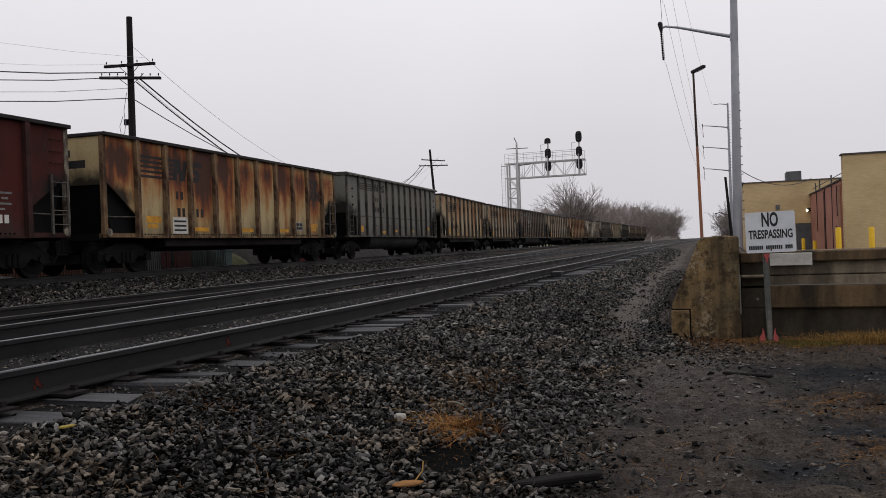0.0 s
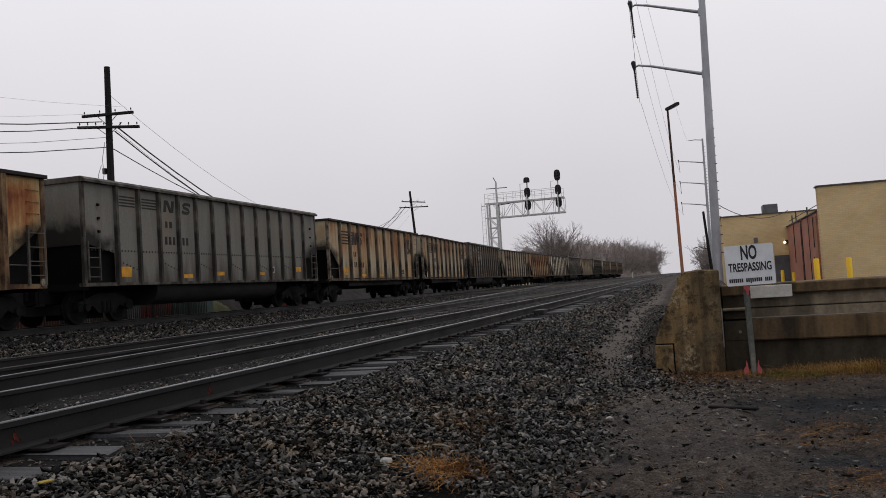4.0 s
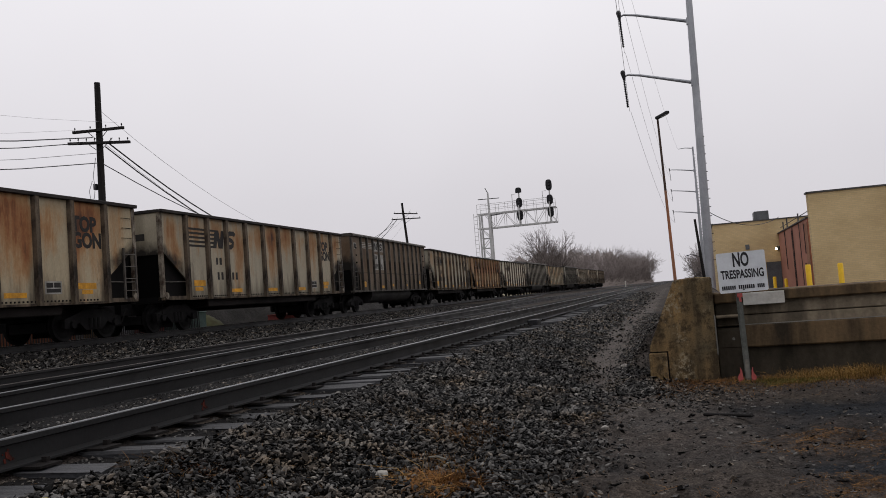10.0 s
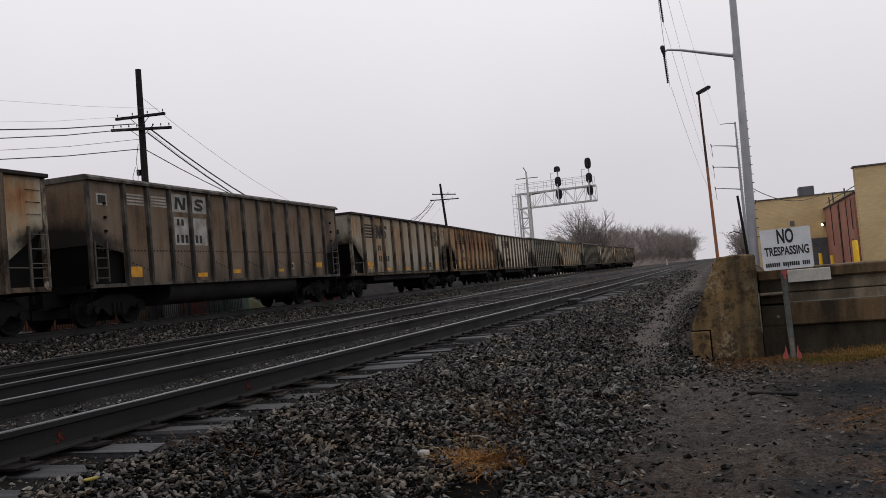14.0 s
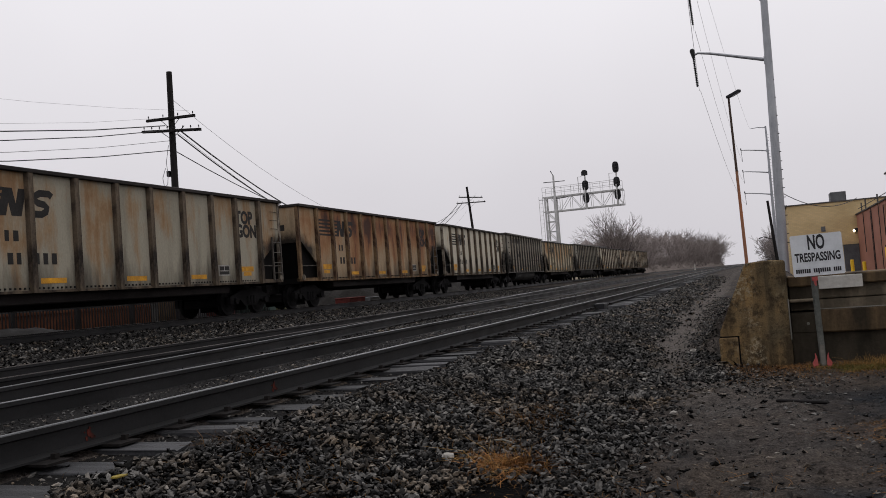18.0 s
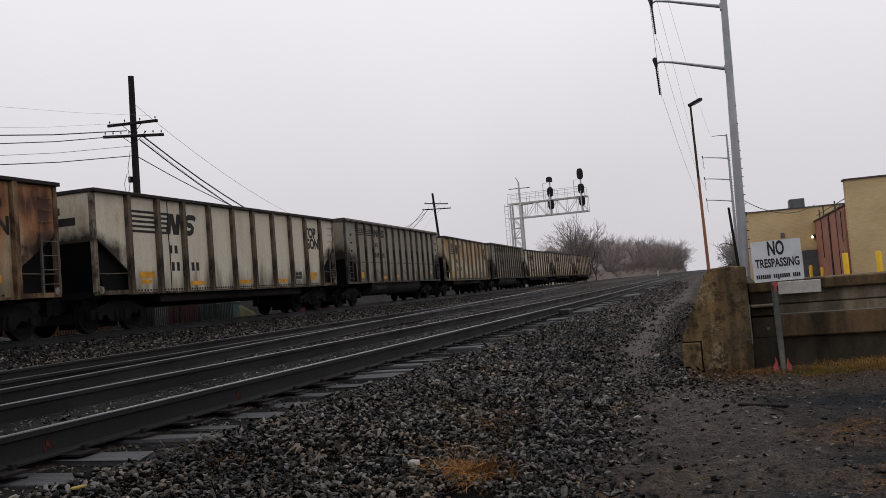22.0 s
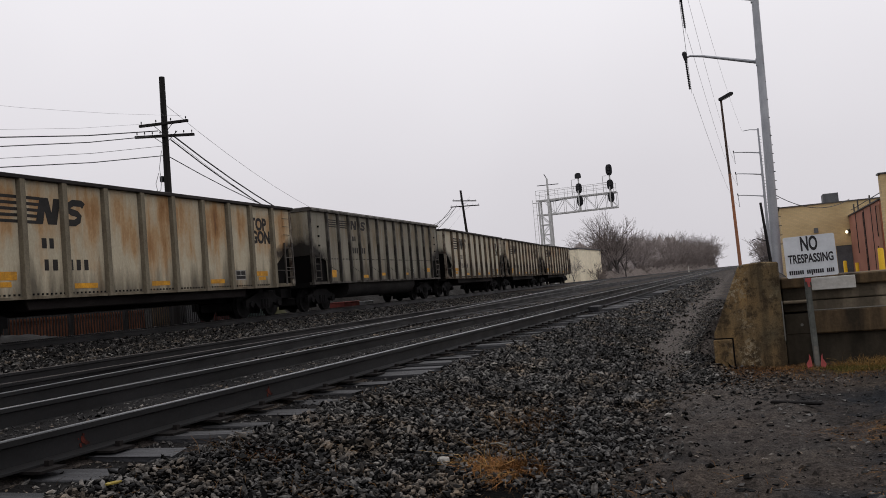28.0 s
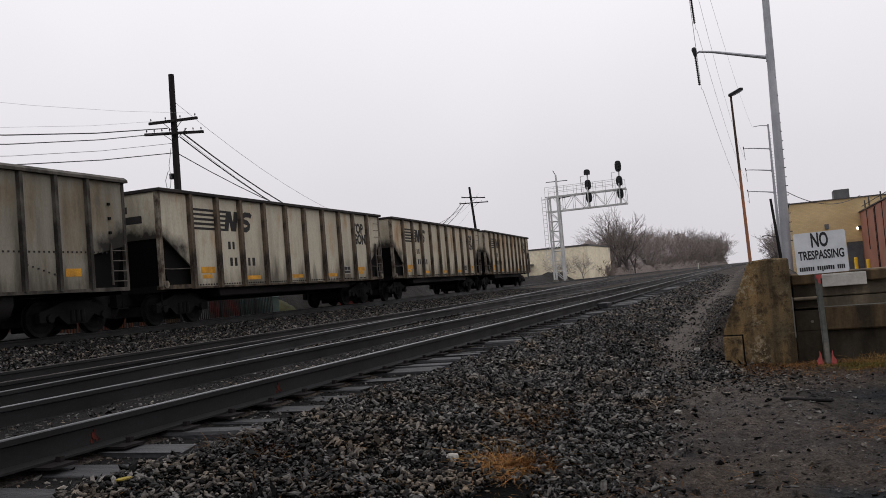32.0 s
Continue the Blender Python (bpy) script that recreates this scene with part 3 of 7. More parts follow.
def damp_np(x, y):
    """Puddled low places where the dirt stays wet and black, 0 to 1."""
    d = np.zeros_like(x)
    for cx, cy, rx, ry, k in ((1.05, 7.55, 0.7, 0.65, 1.05), (2.9, 8.1, 1.8, 0.5, 1.0), (-1.4, 4.28, 0.22, 0.35, 1.0), (0.75, 5.45, 0.3, 0.24, 1.0), (0.35, 4.65, 0.35, 0.28, 0.85), (1.6, 4.4, 0.9, 0.4, 0.7), (-0.6, 5.1, 0.14, 0.9, 0.55)):
        d = np.maximum(d, k * np.exp(-((x - cx) / rx) ** 2 - ((y - cy) / ry) ** 2))
    return d + np.clip(-14 * lumps_np(x, y) - 0.1, 0, 0.5) * np.clip((9.5 - y) / 1.5, 0, 1)


def make_ground():
    us = np.unique(np.concatenate([np.linspace(-400, -40, 19), np.linspace(-40, -21, 16), np.linspace(-21, -3.4, 60), np.linspace(-3.4, 4, 140), np.linspace(4, 30, 27), np.linspace(30, 400, 19)]))
    ys = np.unique(np.concatenate([np.linspace(-200, -6, 20), np.linspace(-6, 2, 17), np.linspace(2, 10, 150), np.linspace(10, 14, 40), np.linspace(14, 60, 80), np.linspace(60, 200, 50), np.linspace(200, 1600, 40)]))
    U, Y = np.meshgrid(us, ys)
    Z = bed_np(U, Y)
    X = U - shift_np(Y)
    n, m = len(us), len(ys)
    idx = np.arange(n * m).reshape(m, n)
    faces = np.stack([idx[:-1, :-1], idx[:-1, 1:], idx[1:, 1:], idx[1:, :-1]], -1).reshape(-1, 4)
    me = raw_mesh("ground", np.stack([X, Y, Z], -1).reshape(-1, 3), faces)
    for mask, value in (("trodden", trodden_np(U, Y)), ("damp", damp_np(X, Y))):
        me.attributes.new(mask, "FLOAT", "POINT").data.foreach_set("value", value.astype(np.float32).ravel())
    me.polygons.foreach_set("use_smooth", [True] * len(me.polygons))
    ob = part("ground", me, M_GROUND, None)
    return tagged(ob, "wet dark dirt ground with a trodden path beside the tracks", "ground", kind="structure")


make_ground()


def stones(name, count, area, size, seed, label, lift=0.3, material=None, flat=0.55, simple=False, chunky=False, tilt=0.5):
    """Loose angular stones strewn over a part of the bed; area gives (u, y) for a number of stones."""
    rng = np.random.default_rng(seed)
    if simple:
        base = np.array([(1, 0, 0), (-1, 0, 0), (0, 1, 0), (0, -1, 0), (0, 0, 1), (0, 0, -1)], float) * 1.45
        face = np.array([(0, 2, 4), (2, 1, 4), (1, 3, 4), (3, 0, 4), (2, 0, 5), (1, 2, 5), (3, 1, 5), (0, 3, 5)])
    elif chunky:
        g = (1 + 5 ** 0.5) / 2
        base = np.array([(-1, g, 0), (1, g, 0), (-1, -g, 0), (1, -g, 0), (0, -1, g), (0, 1, g), (0, -1, -g), (0, 1, -g), (g, 0, -1), (g, 0, 1), (-g, 0, -1), (-g, 0, 1)], float) / 1.35
        face = np.array([(0, 11, 5), (0, 5, 1), (0, 1, 7), (0, 7, 10), (0, 10, 11), (1, 5, 9), (5, 11, 4), (11, 10, 2), (10, 7, 6), (7, 1, 8), (3, 9, 4), (3, 4, 2), (3, 2, 6), (3, 6, 8), (3, 8, 9), (4, 9, 5), (2, 4, 11), (6, 2, 10), (8, 6, 7), (9, 8, 1)])
    else:
        base = np.array([(-1, -1, -1), (1, -1, -1), (1, 1, -1), (-1, 1, -1), (-1, -1, 1), (1, -1, 1), (1, 1, 1), (-1, 1, 1)], float)
        face = np.array([(0, 2, 1), (0, 3, 2), (4, 5, 6), (4, 6, 7), (0, 1, 5), (0, 5, 4), (1, 2, 6), (1, 6, 5), (2, 3, 7), (2, 7, 6), (3, 0, 4), (3, 4, 7)])
    m = len(base)
    u, y = area(rng, count)
    bare = ((u + 1.4) / 0.16) ** 2 + ((y - 4.28) / 0.3) ** 2 < rng.uniform(0.4, 1.3, count)
    u = np.where(bare, u - rng.uniform(0.35, 1.2, count), u)
    s = size * np.minimum(np.exp(rng.normal(0, 0.28, count)), 1.55)
    jit = rng.uniform(0.34 if chunky else 0.22, 1.05, (count, m, 1)) * rng.uniform(0.6, 1.15, (count, m, 3)) * 1.12
    ax = np.stack([rng.uniform(0.9, 1.7, count), rng.uniform(0.6, 1.0, count), rng.uniform(0.4, 0.8, count) * flat / 0.6], -1)
    p = base[None] * jit * ax[:, None] * s[:, None, None] * 0.5
    a, b, c = rng.uniform(0, 6.28, count), rng.normal(0, tilt, count), rng.normal(0, tilt, count)

    def turn(p, i, j, t):
        ct, st = np.cos(t)[:, None], np.sin(t)[:, None]
        q = p.copy()
        q[..., i], q[..., j] = p[..., i] * ct - p[..., j] * st, p[..., i] * st + p[..., j] * ct
        return q
    p = turn(turn(turn(p, 1, 2, b), 0, 2, c), 0, 1, a)
    z = bed_np(u, y) + s * lift * rng.uniform(0.0, 1.0, count) * 0.6
    p = p + np.stack([u - shift_np(y), y, z], -1)[:, None]
    f = (np.arange(count) * m)[:, None, None] + face[None]
    ob = part(name, raw_mesh(name, p.reshape(-1, 3), f.reshape(-1, face.shape[1])), material or M_BALLAST, None)
    return tagged(ob, label, "ballast", kind="stuff")


# ---- tracks
RAILZ = {"near": 0.602, "middle": 0.615, "far": 0.781}


def u_near(y):
    return -4.555


def u_middle(y):
    return -(8.15 + 0.03 * (min(max(y, -30), 45) - 7))


def u_far(y):
    return -17.65 - swing(y)


def rail_mesh(name, centre, off, top, y0, y1, step=1.0, head=True):
    """The web, foot and head of a rail that follows its track; head: the running surface alone."""
    if head:
        prof = [(-0.017, -0.0045), (-0.014, -0.001), (-0.009, 0.0), (0.009, 0.0), (0.014, -0.001), (0.017, -0.0045)]
    else:
        prof = [(0.036, -0.0055), (0.036, -0.036), (0.009, -0.046), (0.009, -0.145), (0.07, -0.16), (0.07, -0.172), (-0.07, -0.172), (-0.07, -0.16), (-0.009, -0.145), (-0.009, -0.046), (-0.036, -0.036), (-0.036, -0.0055)]
    n = len(prof)
    ys = list(np.arange(y0, min(y1, 60), step)) + list(np.arange(60, 130, 2.0)) + list(np.arange(130, y1, 8.0)) + [y1]
    v = [(centre(y) - shift(y) + off + p[0], y, top + p[1]) for y in ys for p in prof]
    f = []
    for i in range(len(ys) - 1):
        for j in range(n - 1 if head else n):
            f.append((i * n + j, i * n + (j + 1) % n, (i + 1) * n + (j + 1) % n, (i + 1) * n + j))
    me = raw_mesh(name, v, f)
    bm = bmesh.new()
    bm.from_mesh(me)
    bmesh.ops.recalc_face_normals(bm, faces=bm.faces)
    if head and sum(q.normal.z for q in bm.faces) < 0:
        bmesh.ops.reverse_faces(bm, faces=bm.faces)
    bm.to_mesh(me)
    bm.free()
    return me


def track(name, label, centre, top, shine):
    th = thing(name, (0, 0, 0), label, "railway track", "tracks of the main line", "structure")
    for off in (-0.7525, 0.7525):
        r = part("rail", rail_mesh("rail", centre, off, top, -30, 900, head=False), M_RAIL, th, "dark rusty rail")
        part("rail_head", rail_mesh("rail_head", centre, off, top, -30, 900), shine, r, "worn running surface")
    return th


T_NEAR = track("railway_track", "near main track with polished rails on weathered ties", u_near, RAILZ["near"], M_SHINE)
T_MID = track("railway_track", "middle track with dull rails in dark ballast", u_middle, RAILZ["middle"], M_HEADRUST)
T_FAR = track("railway_track", "far main track on which the coal train rolls", u_far, RAILZ["far"], M_HEADRUST)


def u_cross(y):
    return -(6.38 + 0.105 * (y - 5.6))


CROSS = thing("crossover_rail", (0, 0, 0), "polished crossover rail leading into the middle track", "rail", kind="structure")
_r = part("rail", rail_mesh("rail", u_cross, 0, RAILZ["middle"], -6, 18.5, head=False), M_RAIL, CROSS)
part("rail_head", rail_mesh("rail_head", u_cross, 0, RAILZ["middle"], -6, 18.5), M_SHINE, _r, "worn running surface")


def lay_ties(th, centre, top, y0, y1, step, seed):
    rng = random.Random(seed)
    meshes = []
    for k in range(5):
        s = Shape().box((-1.385, -0.115, -0.17), (1.27 + 0.06 * k, 0.115, 0.0))
        me = s.mesh("tie", 0.012)
        for q in me.vertices:
            q.co.z += rng.uniform(-0.014, 0.006)
            q.co.y += rng.uniform(-0.014, 0.014)
            q.co.x += rng.uniform(-0.05, 0.03)
        meshes.append(me)
    plate = Shape().box((-0.19, -0.09, 0.0), (0.19, 0.09, 0.014)).box((-0.12, -0.07, 0.014), (-0.085, -0.04, 0.045)).box((0.085, 0.04, 0.014), (0.12, 0.07, 0.045)).mesh("tie_plate")
    y = y0
    while y < y1:
        ob = part("tie", meshes[rng.randrange(5)], M_TIE, th)
        slope = math.degrees(math.atan(CURVE * min(max(y, 0), EASE)))
        ob.matrix_world = pose(centre(y) - shift(y) + rng.uniform(-0.07, 0.07), y, top - 0.19 + rng.uniform(-0.032, 0.006), rng.uniform(-4, 4), rng.uniform(-0.7, 0.7), slope + rng.uniform(-2.5, 2.5))
        if y < 22:
            for off in (-0.7525, 0.7525):
                p = part("tie_plate", plate, M_PLATE, th)
                p.matrix_world = pose(centre(y) - shift(y) + off, y, top - 0.188, 0, 0, slope)
        y += step + rng.uniform(-0.03, 0.03)


lay_ties(T_NEAR, u_near, RAILZ["near"], -10.0, 75, 0.52, 1)
lay_ties(T_MID, u_middle, RAILZ["middle"], 3.0, 45, 0.52, 2)
lay_ties(T_FAR, u_far, RAILZ["far"], 8.0, 60, 0.56, 3)


def band(u0, u1, y0, y1, power=1.6):
    """Stones over a strip, thinning out with distance."""
    def area(rng, n):
        return rng.uniform(u0, u1, n), y0 + (y1 - y0) * rng.uniform(0, 1, n) ** power
    return area


def shoulder(y0, y1, power=1.3):
    """The sloping shoulder, dense up to an uneven edge and thinning out over the path."""
    def area(rng, n):
        y = y0 + (y1 - y0) * rng.uniform(0, 1, n) ** power
        edge = path_edge(y)
        inner = np.interp(y, [5, 8], [-3.15, -3.02]) + 0.08 * np.sin(y * 5.1) + 0.07 * np.sin(y * 11.7)
        inside = inner + (edge - inner) * rng.uniform(0, 1, n) ** 1.15
        return np.where(rng.uniform(0, 1, n) < 0.94, inside, edge + np.abs(rng.normal(0, 1, n)) * np.clip(0.26 - 0.01 * y, 0.12, 0.2)), y
    return area


def gap_sheet(name, left, right, ys, cells, label, material=M_TRACKGAP):
    """A strip darkened to stand in for the shade between the stones; left and right give its edges along the track."""
    rows = []
    for f in np.linspace(0, 1, cells):
        u = left(ys) + (right(ys) - left(ys)) * f
        rows.append(np.stack([u - shift_np(ys), ys, bed_np(u, ys) + 0.005 - 0.012 * (f < 0.01 or f > 0.98)], -1))
    p = np.stack(rows, 1)
    m, n = p.shape[:2]
    idx = np.arange(m * n).reshape(m, n)
    f = np.stack([idx[:-1, :-1], idx[:-1, 1:], idx[1:, 1:], idx[1:, :-1]], -1).reshape(-1, 4)
    tagged(part(name, raw_mesh(name, p.reshape(-1, 3), f, True), material, None), label, "ground", kind="structure")


ALONG = np.concatenate([np.arange(-10, 1.5, 0.4), np.arange(1.5, 20, 0.12), np.arange(20, 78, 0.8)])
gap_sheet("shoulder_bed", lambda y: -3.1 + 0 * y, lambda y: path_edge(y) - 0.2 + 0.08 * np.sin(y * 7.3) + 0.05 * np.sin(y * 17.0), ALONG, 40, "black sheet for the shaded gaps of the loose ballast", M_BED)
gap_sheet("track_bed", lambda y: -7.5 + 0 * y, lambda y: -3.12 + 0 * y, ALONG, 90, "dark sheet for the shaded gaps of the near track")
gap_sheet("track_bed", lambda y: -16.9 + 0 * y, lambda y: -9.25 + 0 * y, ALONG, 60, "dark sheet for shaded gaps between the middle and the far track")


def far_shoulder(rng, n):
    y = 16 + 60 * rng.uniform(0, 1, n) ** 1.4
    return np.where(rng.uniform(0, 1, n) < 0.96, rng.uniform(-3.0, -1.95, n), -1.95 + np.abs(rng.normal(0, 0.2, n))), y


def heap(rng, n):
    """Stones piled along the foot of the end wall and beyond it."""
    y = 9.2 + 22 * rng.uniform(0, 1, n) ** 1.7
    return -0.7 - 0.03 * np.minimum(y - 10, 12) + rng.normal(0, 0.19, n), y


def tread(rng, n):
    """Crumbs over the path, more of them at its edges."""
    y = 2.8 + 22 * rng.uniform(0, 1, n) ** 1.9
    side = np.where(rng.uniform(0, 1, n) < 0.6, path_edge(y) + np.abs(rng.normal(0, 0.12, n)), path_edge(y) + 0.75 + rng.normal(0, 0.15, n))
    return np.where((y < 9.5) & (rng.uniform(0, 1, n) < 0.85), rng.uniform(-1.2, 1.6, n), side), y


# Black filler chips under the stones deepen the shaded gaps.
stones("ballast_shoulder", 14000, shoulder(2.5, 8.0), 0.02, 11, "small black chips that shade the gaps of the near shoulder", 0.3, simple=True, material=M_BED)
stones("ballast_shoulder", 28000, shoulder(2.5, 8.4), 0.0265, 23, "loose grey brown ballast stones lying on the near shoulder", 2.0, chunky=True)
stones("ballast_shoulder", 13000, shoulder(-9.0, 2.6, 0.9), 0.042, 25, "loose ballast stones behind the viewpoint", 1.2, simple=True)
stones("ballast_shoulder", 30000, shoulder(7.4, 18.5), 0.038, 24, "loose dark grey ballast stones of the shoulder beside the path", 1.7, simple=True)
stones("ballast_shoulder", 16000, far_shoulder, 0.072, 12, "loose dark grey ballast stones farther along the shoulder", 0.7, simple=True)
stones("ballast_crib", 5500, band(-3.85, -3.1, 2, 24, 1.5), 0.023, 19, "stones and dirt between the tie ends", 0.7, simple=True)
stones("path_gravel", 7000, tread, 0.012, 13, "small stones and crumbs trodden into the dirt path", 0.5, simple=True)
stones("path_gravel", 1500, tread, 0.026, 22, "loose stones scattered over the path", 0.5)
stones("path_gravel", 3500, band(0.4, 4.5, 3.2, 9.3, 1.0), 0.011, 14, "scattered pebbles on wet dirt", 0.4, simple=True)
stones("path_gravel", 12000, heap, 0.034, 20, "dark stones heaped against the end wall", 0.9, simple=True)
stones("path_gravel", 1100, lambda rng, n: (-0.25 + rng.normal(0, 0.36, n), 8.8 + rng.normal(0, 0.6, n)), 0.026, 21, "flat chips of stone on the path", 0.3, flat=0.35)
stones("coal_chips", 150, lambda rng, n: (-0.25 + rng.normal(0, 0.7, n), rng.uniform(4.2, 9.0, n)), 0.035, 26, "flat black chips of coal and bark on the dirt", 0.1, material=M_BED, flat=0.2, tilt=0.08)
stones("path_gravel", 420, lambda rng, n: (0.2 + rng.normal(0, 0.7, n), rng.uniform(4.0, 9.2, n)), 0.03, 27, "flat grey flakes of stone pressed into the dirt", 0.15, flat=0.22, tilt=0.1)
stones("track_ballast", 9000, band(-5.22, -3.9, 2, 40, 1.5), 0.03, 15, "dark stones between the rails of the near track", 0.3, simple=True)
stones("track_ballast", 22000, band(-7.4, -5.4, 2, 40, 1.5), 0.036, 16, "stones between the near and the middle track", 0.8, simple=True)
stones("track_ballast", 9000, band(-7.4, -3.2, -10, 2.2, 1.0), 0.05, 28, "ballast of the near track behind the viewpoint", 0.6, simple=True)
stones("track_ballast", 9000, band(-16.75, -9.3, -10, 5.2, 1.0), 0.065, 29, "ballast between the tracks behind the viewpoint", 0.9, simple=True)
stones("track_ballast", 36000, band(-16.75, -9.3, 5, 60, 1.4), 0.06, 17, "grey ballast between the middle and the far track", 1.4, simple=True)
stones("track_ballast", 3000, band(-18.3, -17.0, 8, 60, 1.3), 0.07, 18, "dark ballast of the far track", 0.0, simple=True)


# ---- the coal train
CAR, PITCH = 15.35, 16.734
HALF = 1.575
SPEED = [(0, 3.879), (3, 4.335), (6, 4.772), (9, 5.16), (12, 5.504), (15, 5.854), (18, 6.228), (21, 6.538), (24, 6.66), (27, 6.623), (30, 6.569), (32, 6.533)]
FIRST = 86.23
SLACK = {-5: 0.02, -4: -0.03, -3: 0.02, -2: 0.0, -1: -0.07, 0: 0.01, 1: 0.11, 2: 0.05, 3: -0.04, 4: -0.11, 5: -0.05, 6: 0.07, 7: 0.03, 8: -0.01, 9: 0.0}


def run(t):
    """Metres that the train has rolled at t seconds."""
    s = 0.0
    for (t0, v0), (t1, v1) in zip(SPEED, SPEED[1:]):
        if t <= t0:
            break
        d = min(t, t1) - t0
        s += v0 * d + (v1 - v0) * d * d / (2 * (t1 - t0))
    return s


def car_pose(k, t):
    y = FIRST + PITCH * k + SLACK.get(k, 0.0) - run(t)
    a, b = (u_far(y) - shift(y), y), (u_far(y + CAR) - shift(y + CAR), y + CAR)
    return pose(a[0], a[1], RAILZ["far"], 0, 0, -math.degrees(math.atan2(b[0] - a[0], b[1] - a[1])))


SHARED = {}


def shared(key, make):
    if key not in SHARED:
        SHARED[key] = make()
    return SHARED[key]


def text_mesh(words, size, thick=0.003, bold=0.0):
    cu = bpy.data.curves.new("lettering", "FONT")
    cu.body, cu.size, cu.extrude, cu.align_x, cu.align_y, cu.space_line = words, size, thick, "LEFT", "BOTTOM", 0.78
    cu.resolution_u, cu.offset = 3, bold
    ob = bpy.data.objects.new("lettering", cu)
    scene.collection.objects.link(ob)
    me = bpy.data.meshes.new_from_object(ob.evaluated_get(bpy.context.evaluated_depsgraph_get()))
    bpy.data.objects.remove(ob)
    return me


def side_text(words, size, y, z, x, wide=1.0):
    """Lettering that stands on the side of a car, read from the right of the track."""
    me = text_mesh(words, size, bold=0.026)
    me.transform(Matrix.Translation((x, y, z)) @ Matrix(((0, 0, 1, 0), (wide, 0, 0, 0), (0, 1, 0, 0), (0, 0, 0, 1))))
    return me


def stroke(s, path, half, x):
    """A painted stroke of even width along a path in the plane of a car's side."""
    left, right = [], []
    for i, (a, b) in enumerate(path):
        p, q = path[max(i - 1, 0)], path[min(i + 1, len(path) - 1)]
        d = Vector((q[0] - p[0], q[1] - p[1])).normalized()
        left.append((a - d.y * half, b + d.x * half))
        right.append((a + d.y * half, b - d.x * half))
    n = len(path)
    s.add([(x, a, b) for a, b in left] + [(x, a, b) for a, b in right] + [(x - 0.006, a, b) for a, b in left] + [(x - 0.006, a, b) for a, b in right],
          [(i, i + 1, n + i + 1, n + i) for i in range(n - 1)] + [(i, 2 * n + i, 2 * n + i + 1, i + 1) for i in range(n - 1)] + [(n + i, n + i + 1, 3 * n + i + 1, 3 * n + i) for i in range(n - 1)]
          + [(2 * n + i, 3 * n + i, 3 * n + i + 1, 2 * n + i + 1) for i in range(n - 1)] + [(0, n, 3 * n, 2 * n), (n - 1, 3 * n - 1, 4 * n - 1, 2 * n - 1)])


def decal(y0, z0, y1, z1, x=HALF, thick=0.006):
    return Shape().box((x - 0.002, y0, z0), (x + thick, y1, z1))


def truck_parts(car, y, sets):
    tr = part("truck", shared(("bolster", y), lambda: Shape().box((-1.0, y - 0.2, 0.48), (1.0, y + 0.2, 0.75)).mesh("bolster", 0.03)), M_UNDER, car, "dark cast steel truck")
    for sx in (-1, 1):
        def frame_mesh():
            s = Shape()
            s.prism([(y - 1.2, 0.36), (y - 1.2, 0.62), (y - 0.95, 0.68), (y - 0.4, 0.86), (y + 0.4, 0.86), (y + 0.95, 0.68), (y + 1.2, 0.62), (y + 1.2, 0.36), (y + 0.98, 0.36), (y + 0.6, 0.5), (y + 0.34, 0.28), (y - 0.34, 0.28), (y - 0.6, 0.5), (y - 0.98, 0.36)], "x", sx * 0.97, sx * 1.12)
            for k in range(-1, 2):
                s.tube([(sx * 1.13, y + k * 0.17, 0.34), (sx * 1.13, y + k * 0.17, 0.62)], 0.07, 8)
            s.tube([(sx * 1.08, y - 0.9, 0.457), (sx * 1.2, y - 0.9, 0.457)], 0.11, 10).tube([(sx * 1.08, y + 0.9, 0.457), (sx * 1.2, y + 0.9, 0.457)], 0.11, 10)
            return s.mesh("side_frame", 0.0)
        part("side_frame", shared(("frame", y, sx), frame_mesh), M_UNDER, tr)

    def wheel_mesh():
        s = Shape()
        for sx in (-1, 1):
            s.tube([(sx * 0.69, 0, 0), (sx * 0.72, 0, 0), (sx * 0.725, 0, 0), (sx * 0.83, 0, 0)], [0.485, 0.485, 0.457, 0.45], 20)
            s.tube([(sx * 0.83, 0, 0), (sx * 0.845, 0, 0)], [0.36, 0.34], 16)
            for k in range(5):
                a = k * 2 * math.pi / 5
                s.box((sx * 0.84 - 0.01, 0.22 * math.cos(a) - 0.03, 0.22 * math.sin(a) - 0.03), (sx * 0.84 + 0.01, 0.22 * math.cos(a) + 0.03, 0.22 * math.sin(a) + 0.03))
        s.tube([(-0.75, 0, 0), (0.75, 0, 0)], 0.09, 10)
        return s.mesh("wheelset", smooth=True)
    part("brake_rigging", shared(("rigging", y), lambda: rigging(y).mesh("brake_rigging")), M_UNDER, tr)
    for dy in (-0.9, 0.9):
        w = part("wheelset", shared("wheelset", wheel_mesh), M_WHEEL, tr, "steel wheels on an axle")
        sets.append((w, y + dy))


def bar_row(car, name, y, z, count, w=0.17, h=0.26, gap=0.11, x=HALF, seed=0, mat=None):
    """A painted mark or number as plain bars of its size."""
    rng = random.Random(seed)
    for i in range(count):
        a = y + i * (w + gap)
        wide = w * rng.choice((0.62, 0.7, 0.78))
        part(name, shared((name, wide, h), lambda: Shape().box((-0.002, 0, 0), (0.006, wide, h)).mesh(name)), mat or M_STENCIL, car).location = (x, a, z)


